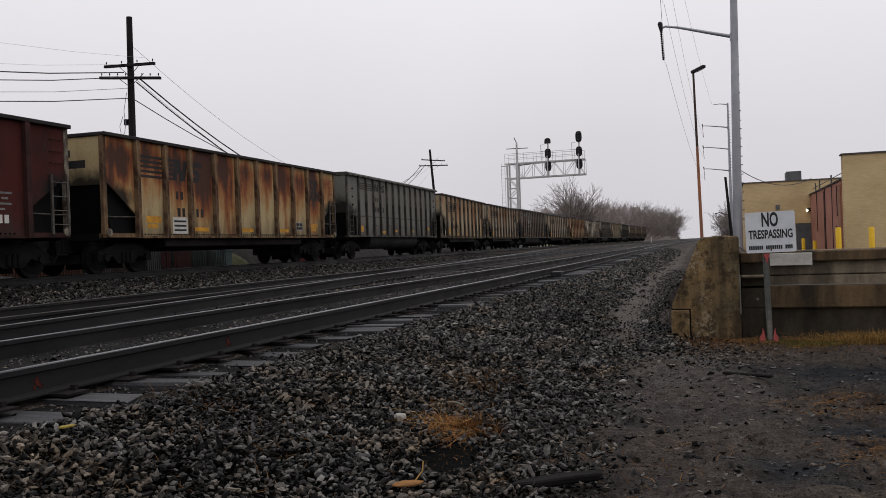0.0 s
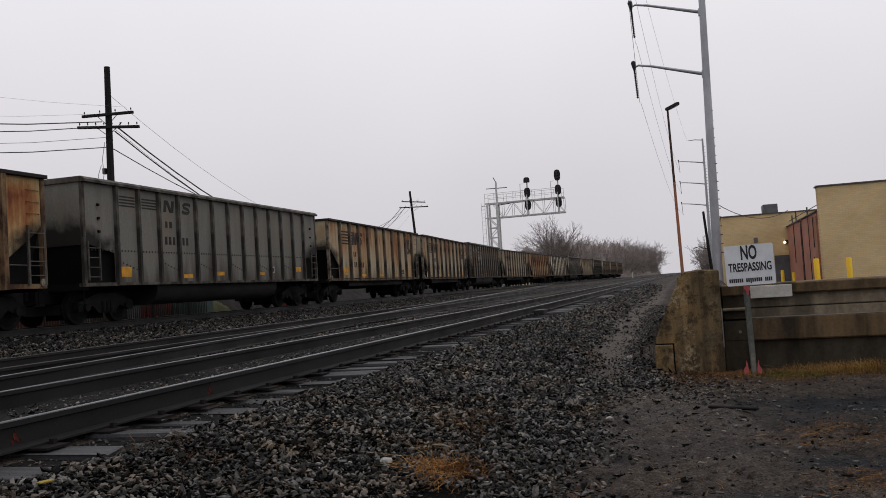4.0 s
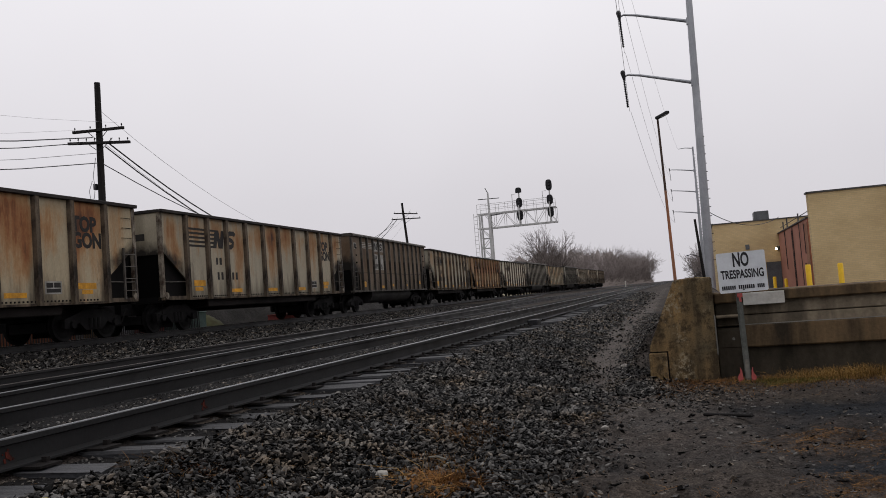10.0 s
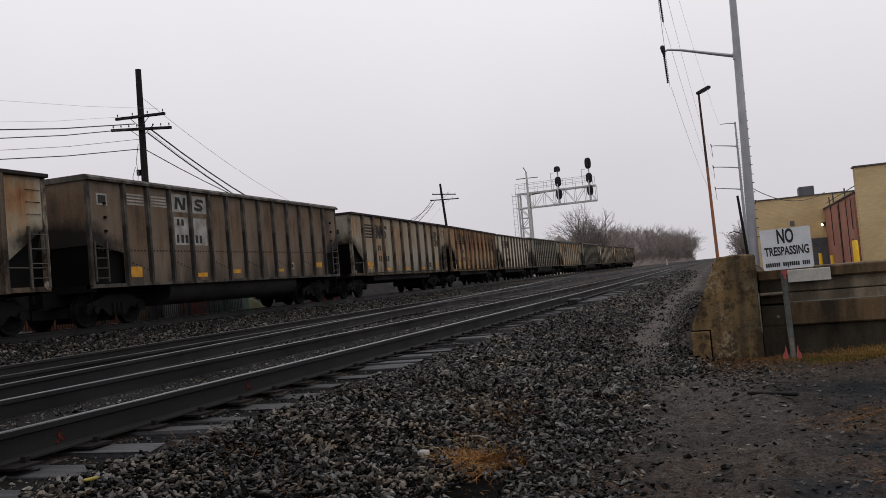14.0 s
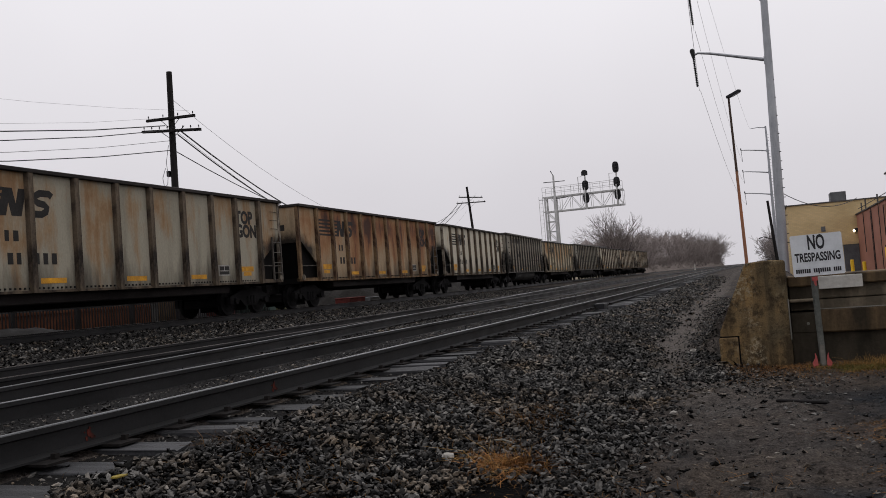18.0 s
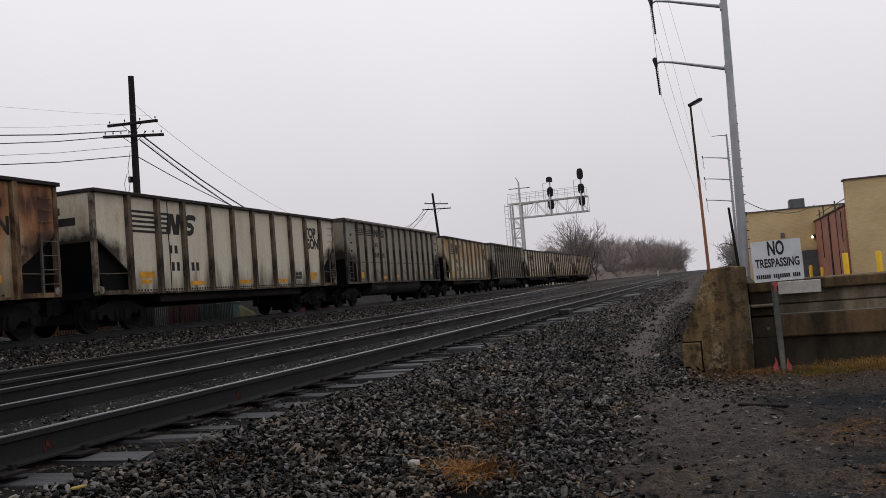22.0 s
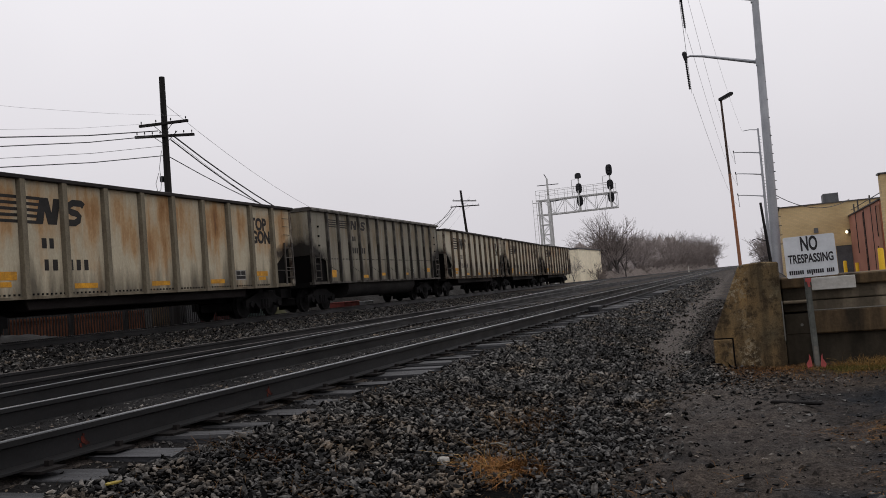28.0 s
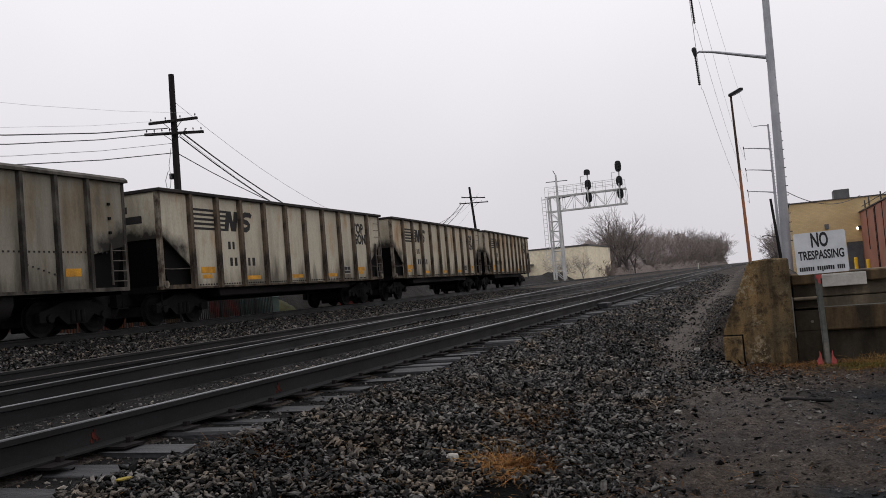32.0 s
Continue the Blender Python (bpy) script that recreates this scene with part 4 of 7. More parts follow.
def underframe(car, sets, skirt=True):
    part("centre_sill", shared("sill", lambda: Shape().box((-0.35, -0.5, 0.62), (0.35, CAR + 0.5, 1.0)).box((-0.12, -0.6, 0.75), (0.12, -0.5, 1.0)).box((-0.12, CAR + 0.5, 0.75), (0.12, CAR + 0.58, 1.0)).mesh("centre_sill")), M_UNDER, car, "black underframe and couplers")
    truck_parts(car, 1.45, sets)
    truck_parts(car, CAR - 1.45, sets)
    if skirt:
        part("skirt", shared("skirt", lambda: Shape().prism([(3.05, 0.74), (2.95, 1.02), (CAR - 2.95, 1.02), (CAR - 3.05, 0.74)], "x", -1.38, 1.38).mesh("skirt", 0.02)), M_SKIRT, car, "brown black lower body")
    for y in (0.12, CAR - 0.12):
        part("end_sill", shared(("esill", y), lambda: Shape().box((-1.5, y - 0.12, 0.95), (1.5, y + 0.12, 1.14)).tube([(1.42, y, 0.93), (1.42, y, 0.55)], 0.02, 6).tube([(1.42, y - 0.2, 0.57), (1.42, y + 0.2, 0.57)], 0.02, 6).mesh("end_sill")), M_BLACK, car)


# Brake beams filled out to solid boxes, to stop light showing through the trucks.
def rigging(y):
    return Shape().box((-0.62, y - 1.35, 0.3), (0.62, y - 0.3, 0.58)).box((-0.62, y + 0.3, 0.3), (0.62, y + 1.35, 0.58)).box((-0.66, y - 0.3, 0.16), (0.66, y + 0.3, 0.48)).box((-0.6, y - 0.5, 0.14), (0.6, y - 0.38, 0.4)).box((-0.6, y + 0.38, 0.14), (0.6, y + 0.5, 0.4))


def hose(y, d):
    s = Shape()
    s.tube([(0.5, y, 0.85), (0.55, y + d * 0.25, 0.6), (0.55, y + d * 0.45, 0.35), (0.52, y + d * 0.6, 0.4)], 0.025, 6)
    return s


RIBS = [1.42, 2.78, 4.09, 5.54, 6.99, 8.36, 9.82, 11.23, 12.54, 13.93]


def steel_gondola(k, label, paint, rib, sheets, sets, logo=True, gon=True, ends=None, post=None):
    """A tall steel coal gondola with cut-back black lower corners and ten outside ribs."""
    car = thing("coal_gondola", (0, 0, 0), label, "freight car", "cars of the coal train")
    top, cut = 3.86, [(0.02, 3.86), (CAR - 0.02, 3.86), (CAR - 0.02, 2.64), (CAR - 1.42, 1.66), (CAR - 1.42, 1.04), (1.42, 1.04), (1.42, 1.66), (0.02, 2.64)]
    part("side_sheet", shared("gon_side", lambda: Shape().prism(cut, "x", HALF - 0.05, HALF).mesh("side_sheet")), paint, car)
    part("side_sheet", shared("gon_side2", lambda: Shape().prism(cut, "x", -HALF, -HALF + 0.05).mesh("side_sheet")), paint, car)
    for y, d in ((0.0, 1), (CAR, -1)):
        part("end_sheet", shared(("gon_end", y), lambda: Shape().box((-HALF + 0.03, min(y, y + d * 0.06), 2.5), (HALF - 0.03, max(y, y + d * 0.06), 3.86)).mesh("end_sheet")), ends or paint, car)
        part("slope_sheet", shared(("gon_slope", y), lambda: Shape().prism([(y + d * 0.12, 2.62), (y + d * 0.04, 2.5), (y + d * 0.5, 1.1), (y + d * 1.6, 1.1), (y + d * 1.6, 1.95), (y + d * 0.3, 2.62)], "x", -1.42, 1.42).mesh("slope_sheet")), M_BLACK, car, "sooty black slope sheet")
        for sx in (-1, 1):
            part("corner_post", shared(("gon_post", y, sx), lambda: Shape().box((min(sx * (HALF - 0.1), sx * (HALF + 0.025)), min(y - 0.03 * d, y + 0.12 * d), 1.1), (max(sx * (HALF - 0.1), sx * (HALF + 0.025)), max(y - 0.03 * d, y + 0.12 * d), 3.86)).mesh("corner_post", 0.01)), post or rib, car)
        part("grab_iron", shared(("gon_grab", y), lambda: Shape().tube([(HALF, y + d * 0.03, 1.62), (HALF + 0.02, y + d * 0.4, 1.6), (HALF, y + d * 1.42, 1.62)], 0.018, 5).mesh("grab_iron")), M_LADDER, car)
        part("step_sill", shared(("gon_step", y), lambda: Shape().box((HALF - 0.2, min(y, y + d * 1.5), 1.02), (HALF + 0.02, max(y, y + d * 1.5), 1.14)).mesh("step_sill")), sheets, car)
        part("sill_disc", shared(("gon_disc", y), lambda: Shape().tube([(HALF + 0.022, y + d * 0.13, 1.16), (HALF + 0.06, y + d * 0.13, 1.16)], 0.11, 12).tube([(HALF + 0.06, y + d * 0.13, 1.16), (HALF + 0.065, y + d * 0.13, 1.16)], 0.05, 10).mesh("sill_disc")), M_POSTCREAM, car, "chipped pale round bracket")
    for y in RIBS:
        part("rib", shared("gon_rib", lambda: Shape().prism([(HALF, -0.1), (HALF + 0.12, -0.075), (HALF + 0.12, 0.075), (HALF, 0.1)], "z", 1.0, 3.87).mesh("rib")), rib, car).location = (0, y, 0)
    part("top_chord", shared("gon_chord", lambda: Shape().box((HALF - 0.08, -0.05, 3.85), (HALF + 0.13, CAR + 0.05, 3.95)).box((-HALF - 0.13, -0.05, 3.85), (-HALF + 0.08, CAR + 0.05, 3.95)).box((-HALF, -0.06, 3.85), (HALF, 0.08, 3.95)).box((-HALF, CAR - 0.08, 3.85), (HALF, CAR + 0.06, 3.95)).mesh("top_chord", 0.012)), M_CHORD, car, "dark top chord")

    def teeth():
        s = Shape().box((HALF - 0.01, 1.45, 1.0), (HALF + 0.05, CAR - 1.45, 1.06))
        return s.mesh("side_sill")
    part("side_sill", shared("gon_teeth", teeth), rib, car)

    def rivets():
        s = Shape()
        for i in range(86):
            y = 1.6 + i * 0.14
            s.box((HALF, y, 1.09), (HALF + 0.025, y + 0.04, 1.135))
        return s.mesh("rivets")
    tagged(part("rivets", shared("gon_rivets", rivets), M_UNDER, car), "row of dark bolt heads", kind="stuff")
    part("floor", shared("gon_floor", lambda: Shape().box((-1.5, 0.5, 1.06), (1.5, CAR - 0.5, 1.12)).mesh("floor")), M_UNDER, car)

    def ladder():
        s = Shape()
        for y in (CAR - 0.62, CAR - 0.08):
            s.box((HALF + 0.02, y - 0.03, 1.1), (HALF + 0.07, y + 0.03, 2.62))
        for i in range(4):
            s.tube([(HALF + 0.06, CAR - 0.62, 1.35 + i * 0.36), (HALF + 0.06, CAR - 0.08, 1.35 + i * 0.36)], 0.016, 5)
        return s.mesh("ladder")
    part("ladder", shared("gon_ladder", ladder), M_LADDER, car, "worn grey end ladder")
    for i in range(3):
        part("grab_bar", shared(("gon_grabbar", i), lambda: Shape().tube([(HALF, CAR - 0.62, 2.92 + i * 0.3), (HALF + 0.05, CAR - 0.6, 2.92 + i * 0.3), (HALF + 0.05, CAR - 0.22, 2.92 + i * 0.3), (HALF, CAR - 0.2, 2.92 + i * 0.3)], 0.012, 4).mesh("grab_bar")), rib, car)
    if logo:
        def stripes():
            s = Shape()
            for i in range(5):
                s.box((HALF - 0.002, 1.57, 2.81 + i * 0.145), (HALF + 0.005, 3.3 + 0.02 * i, 2.81 + i * 0.145 + 0.075))
            return s.mesh("logo_stripes")
        part("logo_stripes", shared("stripes", stripes), M_STENCIL, car, "black logo stripes")

        def marks():
            s = Shape()
            lean = 0.16
            for a, w in ((3.22, 0.22), (3.66, 0.22)):
                s.prism([(a, 2.81), (a + w, 2.81), (a + w + lean, 3.46), (a + lean, 3.46)], "x", HALF - 0.002, HALF + 0.0065)
            s.prism([(3.44, 3.46), (3.64, 3.46), (3.8, 2.81), (3.6, 2.81)], "x", HALF - 0.002, HALF + 0.006)
            bend = [(0.64, 0.52), (0.54, 0.585), (0.26, 0.585), (0.12, 0.5), (0.14, 0.4), (0.26, 0.345), (0.44, 0.315), (0.54, 0.25), (0.53, 0.14), (0.42, 0.075), (0.14, 0.075), (0.02, 0.14)]
            stroke(s, [(4.05 + a + lean * b / 0.66, 2.81 + b) for a, b in bend], 0.085, HALF + 0.0055)
            return s.mesh("logo_mark")
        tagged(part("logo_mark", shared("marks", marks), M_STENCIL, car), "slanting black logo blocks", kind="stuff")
    if not logo:
        bar_row(car, "number_bar", 12.6, 1.36, 4, 0.19, 0.2, 0.02, seed=k, mat=M_WHITEPAINT)
        for z, y0, y1 in ((2.06, 12.72, 13.0), (2.06, 13.06, 13.62), (1.93, 12.72, 13.2), (1.93, 13.26, 13.5), (1.8, 12.72, 13.1), (1.8, 13.16, 13.6), (1.67, 12.8, 13.4)):
            part("data_bar", Shape().box((HALF - 0.002, y0 - 0.1, z), (HALF + 0.006, y1 - 0.14, z + 0.05)), M_GRAFFITI, car, "small white stencil")
        underframe(car, sets)
        return car
    bar_row(car, "mark_bar", 3.37, 2.22, 2, 0.19, 0.25, 0.05, seed=k)
    bar_row(car, "number_bar", 3.42, 1.68, 2, 0.2, 0.27, 0.06, seed=k + 9)
    bar_row(car, "number_bar", 4.2, 1.68, 3, 0.2, 0.27, 0.06, seed=k + 11)
    if gon:
        part("lettering", shared("gon_words", lambda: side_text("TOP\nGON", 0.58, 12.62, 2.47, HALF + 0.004, 0.88)), M_STENCIL, car, "stencilled words TOP GON")
    for y, z, w, h in ((1.85, 1.46, 0.72, 0.2), (1.9, 1.3, 0.5, 0.12), (4.35, 1.22, 0.8, 0.13), (7.3, 1.22, 0.8, 0.13), (10.1, 1.22, 0.75, 0.13), (12.75, 1.42, 0.75, 0.17), (12.9, 1.28, 0.45, 0.12)):
        part("reflector", shared(("refl", y, z), lambda: decal(y, z, y + w, z + h).mesh("reflector")), M_YELLOW, car, "orange yellow reflector")
    part("data_panel", shared("gon_data", lambda: decal(11.5, 1.3, 12.12, 1.64).mesh("data_panel")), M_DULLWHITE, car, "small white data panel")
    part("data_bars", shared("gon_databars", lambda: Shape().box((HALF, 11.55, 1.34), (HALF + 0.01, 12.07, 1.44)).box((HALF, 11.55, 1.47), (HALF + 0.01, 11.79, 1.6)).box((HALF, 11.83, 1.47), (HALF + 0.01, 12.07, 1.6)).mesh("data_bars")), M_STENCIL, car)
    part("end_number_bars", shared("gon_endno", lambda: Shape().box((0.1, -0.004, 3.3), (0.5, 0.0, 3.5)).box((0.0, -0.004, 2.98), (1.0, 0.0, 3.2)).mesh("end_number_bars")), M_STENCIL, car)
    underframe(car, sets)
    part("air_hose", shared("hose0", lambda: hose(-0.4, -1).mesh("air_hose")), M_BLACK, car)
    return car


GREYRIBS = [1.4 + 1.048 * i for i in range(13)]


def tub_gondola(k, label, paint, rib, sets, white=False):
    """An aluminium coal gondola with a raised pale top chord, thirteen narrow ribs and a hanging tub."""
    car = thing("coal_gondola", (0, 0, 0), label, "freight car", "cars of the coal train")
    cut = [(0.02, 3.97), (CAR - 0.02, 3.97), (CAR - 0.02, 2.25), (CAR - 1.38, 1.98), (CAR - 1.38, 1.12), (1.38, 1.12), (1.38, 1.98), (0.02, 2.25)]
    part("side_sheet", shared("tub_side", lambda: Shape().prism(cut, "x", HALF - 0.05, HALF).mesh("side_sheet")), paint, car)
    part("side_sheet", shared("tub_side2", lambda: Shape().prism(cut, "x", -HALF, -HALF + 0.05).mesh("side_sheet")), paint, car)
    for y, d in ((0.0, 1), (CAR, -1)):
        part("end_sheet", shared(("tub_end", y), lambda: Shape().box((-HALF + 0.03, min(y, y + d * 0.06), 2.2), (HALF - 0.03, max(y, y + d * 0.06), 3.97)).mesh("end_sheet")), paint, car)
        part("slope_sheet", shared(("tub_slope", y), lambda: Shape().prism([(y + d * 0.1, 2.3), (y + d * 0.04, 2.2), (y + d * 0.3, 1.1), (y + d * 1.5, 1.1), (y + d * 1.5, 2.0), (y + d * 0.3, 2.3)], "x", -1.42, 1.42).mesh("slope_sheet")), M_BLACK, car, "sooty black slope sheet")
        for sx in (-1, 1):
            part("corner_post", shared(("tub_post", y, sx), lambda: Shape().box((min(sx * (HALF - 0.08), sx * (HALF + 0.015)), min(y - 0.02 * d, y + 0.1 * d), 1.12), (max(sx * (HALF - 0.08), sx * (HALF + 0.015)), max(y - 0.02 * d, y + 0.1 * d), 3.97)).mesh("corner_post", 0.008)), rib, car)

        def ladder():
            s = Shape()
            a, b = y + d * 0.12, y + d * 0.62
            s.box((HALF + 0.01, min(a, a + 0.04), 1.2), (HALF + 0.05, max(a, a + 0.04), 2.3)).box((HALF + 0.01, b - 0.02, 1.2), (HALF + 0.05, b + 0.02, 2.3))
            for i in range(4):
                s.tube([(HALF + 0.05, a, 1.3 + i * 0.27), (HALF + 0.05, b, 1.3 + i * 0.27)], 0.016, 5)
            return s.mesh("ladder")
        part("ladder", shared(("tub_ladder", y), ladder), M_LADDER, car, "short end ladder")
        for i in range(3):
            part("foothold", shared(("tub_hold", y, i), lambda: Shape().box((HALF, y + d * 0.62 - 0.03, 2.55 + i * 0.38), (HALF + 0.05, y + d * 0.62 + 0.05, 2.62 + i * 0.38)).mesh("foothold")), M_BLACK, car)
        part("step_sill", shared(("tub_step", y), lambda: Shape().box((HALF - 0.2, min(y, y + d * 1.45), 1.04), (HALF + 0.02, max(y, y + d * 1.45), 1.14)).mesh("step_sill")), rib, car)
    for y in GREYRIBS:
        part("rib", shared("tub_rib", lambda: Shape().prism([(HALF, -0.07), (HALF + 0.1, -0.05), (HALF + 0.1, 0.05), (HALF, 0.07)], "z", 1.1, 3.98).mesh("rib")), rib, car).location = (0, y, 0)
    part("top_chord", shared("tub_chord", lambda: Shape().prism([(HALF - 0.06, 3.95), (HALF + 0.13, 3.95), (HALF + 0.13, 4.02), (HALF + 0.02, 4.1), (HALF - 0.06, 4.1)], "y", -0.05, CAR + 0.05).prism([(-HALF + 0.06, 3.95), (-HALF - 0.13, 3.95), (-HALF - 0.13, 4.02), (-HALF - 0.02, 4.1), (-HALF + 0.06, 4.1)], "y", -0.05, CAR + 0.05).box((-HALF, -0.06, 3.95), (HALF, 0.08, 4.1)).box((-HALF, CAR - 0.08, 3.95), (HALF, CAR + 0.06, 4.1)).mesh("top_chord")), rib, car, "pale metal top chord")
    part("floor", shared("tub_floor", lambda: Shape().box((-1.5, 0.5, 1.06), (1.5, CAR - 0.5, 1.12)).mesh("floor")), M_UNDER, car)
    part("side_sill", shared("tub_sill", lambda: Shape().box((HALF - 0.02, 1.38, 1.05), (HALF + 0.04, CAR - 1.38, 1.13)).mesh("side_sill")), rib, car)

    def rivets():
        s = Shape()
        for i in range(100):
            y = 0.3 + i * 0.147
            s.box((HALF, y, 2.04), (HALF + 0.012, y + 0.045, 2.085))
        for a, b in zip(GREYRIBS[::2], GREYRIBS[1::2]):
            for i in range(6):
                f = i / 6
                s.box((HALF, a + 0.1 + f * 0.95, 1.73 - f * 0.28), (HALF + 0.012, a + 0.15 + f * 0.95, 1.77 - f * 0.28))
        return s.mesh("rivets")
    tagged(part("rivets", shared("tub_rivets", rivets), M_STENCIL, car), "rows of dark rivets", kind="stuff")

    def tub():
        s = Shape()
        ring = [(1.36, 1.05), (1.36, 0.82), (1.24, 0.58), (1.0, 0.44), (-1.0, 0.44), (-1.24, 0.58), (-1.36, 0.82), (-1.36, 1.05)]
        return s.prism(ring, "y", 3.6, CAR - 3.6).mesh("tub", smooth=True)
    part("tub", shared("tub", tub), M_TUB, car, "rounded dark grey hanging tub")

    def stripes():
        s = Shape()
        for a in (1.6, 2.68):
            for i in range(4):
                s.box((HALF - 0.002, a, 3.38 + i * 0.09), (HALF + 0.005, a + 0.74, 3.38 + i * 0.09 + 0.045))
        return s.mesh("logo_stripes")
    part("logo_stripes", shared("tub_stripes", stripes), M_DULLWHITE if white else M_STENCIL, car, "logo stripes")
    if white:
        part("logo_panel", shared("tub_panel", lambda: decal(3.68, 3.28, 4.5, 3.84).box((HALF - 0.002, 4.74, 3.28), (HALF + 0.006, 5.5, 3.84)).mesh("logo_panel")), M_DULLWHITE, car, "white painted panels")
        part("number_panel", shared("tub_npanel", lambda: Shape().box((HALF - 0.002, 3.74, 2.25), (HALF + 0.004, 4.46, 3.12)).box((HALF - 0.002, 4.74, 2.25), (HALF + 0.004, 5.45, 3.12)).mesh("number_panel")), M_DULLWHITE, car, "white number panels")

    def marks():
        s, e = Shape(), 0.0095
        s.prism([(3.8, 3.36), (3.94, 3.36), (4.0, 3.74), (3.86, 3.74)], "x", HALF - 0.002, HALF + e).prism([(4.2, 3.36), (4.34, 3.36), (4.4, 3.74), (4.26, 3.74)], "x", HALF - 0.002, HALF + e)
        s.prism([(3.92, 3.74), (4.06, 3.74), (4.28, 3.36), (4.14, 3.36)], "x", HALF - 0.002, HALF + e + 0.001)
        bend = [(0.5, 0.3), (0.42, 0.335), (0.18, 0.335), (0.08, 0.28), (0.12, 0.22), (0.36, 0.165), (0.42, 0.11), (0.34, 0.045), (0.1, 0.045), (0.0, 0.085)]
        stroke(s, [(4.84 + a, 3.36 + b) for a, b in bend], 0.05, HALF + e)
        return s.mesh("logo_mark")
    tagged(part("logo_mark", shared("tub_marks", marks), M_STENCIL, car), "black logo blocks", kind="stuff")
    bar_row(car, "mark_bar", 3.88, 2.86, 2, 0.17, 0.2, 0.05, HALF + 0.004, k)
    bar_row(car, "number_bar", 3.82, 2.32, 3, 0.17, 0.25, 0.05, HALF + 0.004, k + 3)
    bar_row(car, "number_bar", 4.8, 2.32, 2, 0.17, 0.25, 0.05, HALF + 0.004, k + 5)
    for y, z, w, h in ((1.56, 1.3, 0.5, 0.3), (4.8, 1.24, 0.52, 0.13), (6.86, 1.32, 0.5, 0.13), (9.98, 1.33, 0.42, 0.1), (13.16, 1.45, 0.5, 0.2)):
        part("reflector", shared(("trefl", y), lambda: decal(y, z, y + w, z + h).mesh("reflector")), M_YELLOW, car, "orange yellow reflector")
    for y in ((0.35, 10.9) if white else (10.9,)):
        part("data_panel", shared(("tub_data", y), lambda: (decal(y, 3.3, y + 0.42, 3.62) if y < 1 else decal(y, 1.4, y + 0.32, 1.66)).mesh("data_panel")), M_DULLWHITE, car, "small white data panel")
        part("data_bars", shared(("tub_dbars", y), lambda: (Shape().box((HALF, y + 0.06, 3.35), (HALF + 0.01, y + 0.36, 3.57)) if y < 1 else Shape().box((HALF, y + 0.05, 1.45), (HALF + 0.01, y + 0.27, 1.61))).mesh("data_bars")), M_STENCIL, car)
    underframe(car, sets, skirt=False)
    return car


M_TUB = worn("grimy_tub_metal", (0.026, 0.0235, 0.022), (0.014, 0.013, 0.0125), 0.7, 0.0, scale=0.9, fine=18, stretch=(1, 0.5, 1))
RIB_DIRTY = worn("dirty_brown_rib", (0.12, 0.09, 0.062), (0.018, 0.0135, 0.011), 0.8, scale=3.2, fine=24, stretch=(1, 1, 0.45), seed=4, amount=0.45)
RIB_TAN = worn("tan_rib", (0.2, 0.175, 0.125), (0.075, 0.058, 0.04), 0.8, scale=2.4, fine=20, stretch=(1, 1, 0.4), seed=7, amount=0.7)
RIB_RUST = worn("rusty_rib", (0.21, 0.135, 0.07), (0.045, 0.024, 0.016), 0.85, scale=3.2, fine=24, stretch=(1, 1, 0.45), seed=2, amount=0.45)
RIB_GREY = worn("grimy_aluminium_rib", (0.095, 0.086, 0.073), (0.022, 0.019, 0.016), 0.7, 0.0, scale=3.0, fine=24, stretch=(1, 1, 0.45), seed=5, amount=0.5)
RIB_RED = worn("dark_red_rib", (0.05, 0.016, 0.013), (0.02, 0.009, 0.0085), 0.8, scale=2, fine=20, seed=8)
M_POSTCREAM = worn("chipped_cream_post", (0.24, 0.21, 0.165), (0.04, 0.025, 0.017), 0.8, scale=5, fine=30, stretch=(1, 1, 0.6), seed=3, amount=0.5)
M_GRAFFITI = worn("pale_chalk_paint", (0.2, 0.2, 0.19), (0.1, 0.1, 0.095), 0.9, scale=8, fine=40)
M_LADDER = worn("worn_grey_ladder", (0.1, 0.092, 0.082), (0.045, 0.038, 0.032), 0.75, scale=4, fine=30, seed=6)
SETS = []
TRAIN = []


def add_car(k, kind, label, base, rust, level, rib, soot=0.5, **more):
    sets = []
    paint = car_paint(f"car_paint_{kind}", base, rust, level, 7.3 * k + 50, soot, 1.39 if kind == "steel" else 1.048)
    if kind == "steel":
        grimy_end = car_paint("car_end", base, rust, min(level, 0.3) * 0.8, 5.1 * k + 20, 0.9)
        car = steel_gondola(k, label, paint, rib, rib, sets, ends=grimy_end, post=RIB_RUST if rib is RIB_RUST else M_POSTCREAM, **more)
    else:
        car = tub_gondola(k, label, paint, rib, sets, **more)
    car.matrix_world = car_pose(k, 0)
    TRAIN.append((k, car))
    SETS.extend(sets)


add_car(-5, "steel", "dark red coal gondola with white stencils", (0.062, 0.0135, 0.011), (0.032, 0.01, 0.0085), 0.5, RIB_RED, logo=False, gon=False)
add_car(-4, "steel", "badly rusted tan coal gondola with black logo", (0.4, 0.31, 0.165), (0.21, 0.068, 0.026), 0.86, RIB_RUST, 0.45)
add_car(-3, "tub", "grey aluminium coal gondola with black logo", (0.155, 0.15, 0.134), (0.16, 0.14, 0.11), 0.15, RIB_GREY, 0.45)
add_car(-2, "steel", "tan coal gondola streaked with rust", (0.37, 0.31, 0.21), (0.23, 0.095, 0.04), 0.56, RIB_DIRTY, 0.45)
add_car(-1, "steel", "grey tan coal gondola with rust streaks", (0.32, 0.285, 0.215), (0.21, 0.095, 0.04), 0.6, RIB_DIRTY, 0.45)
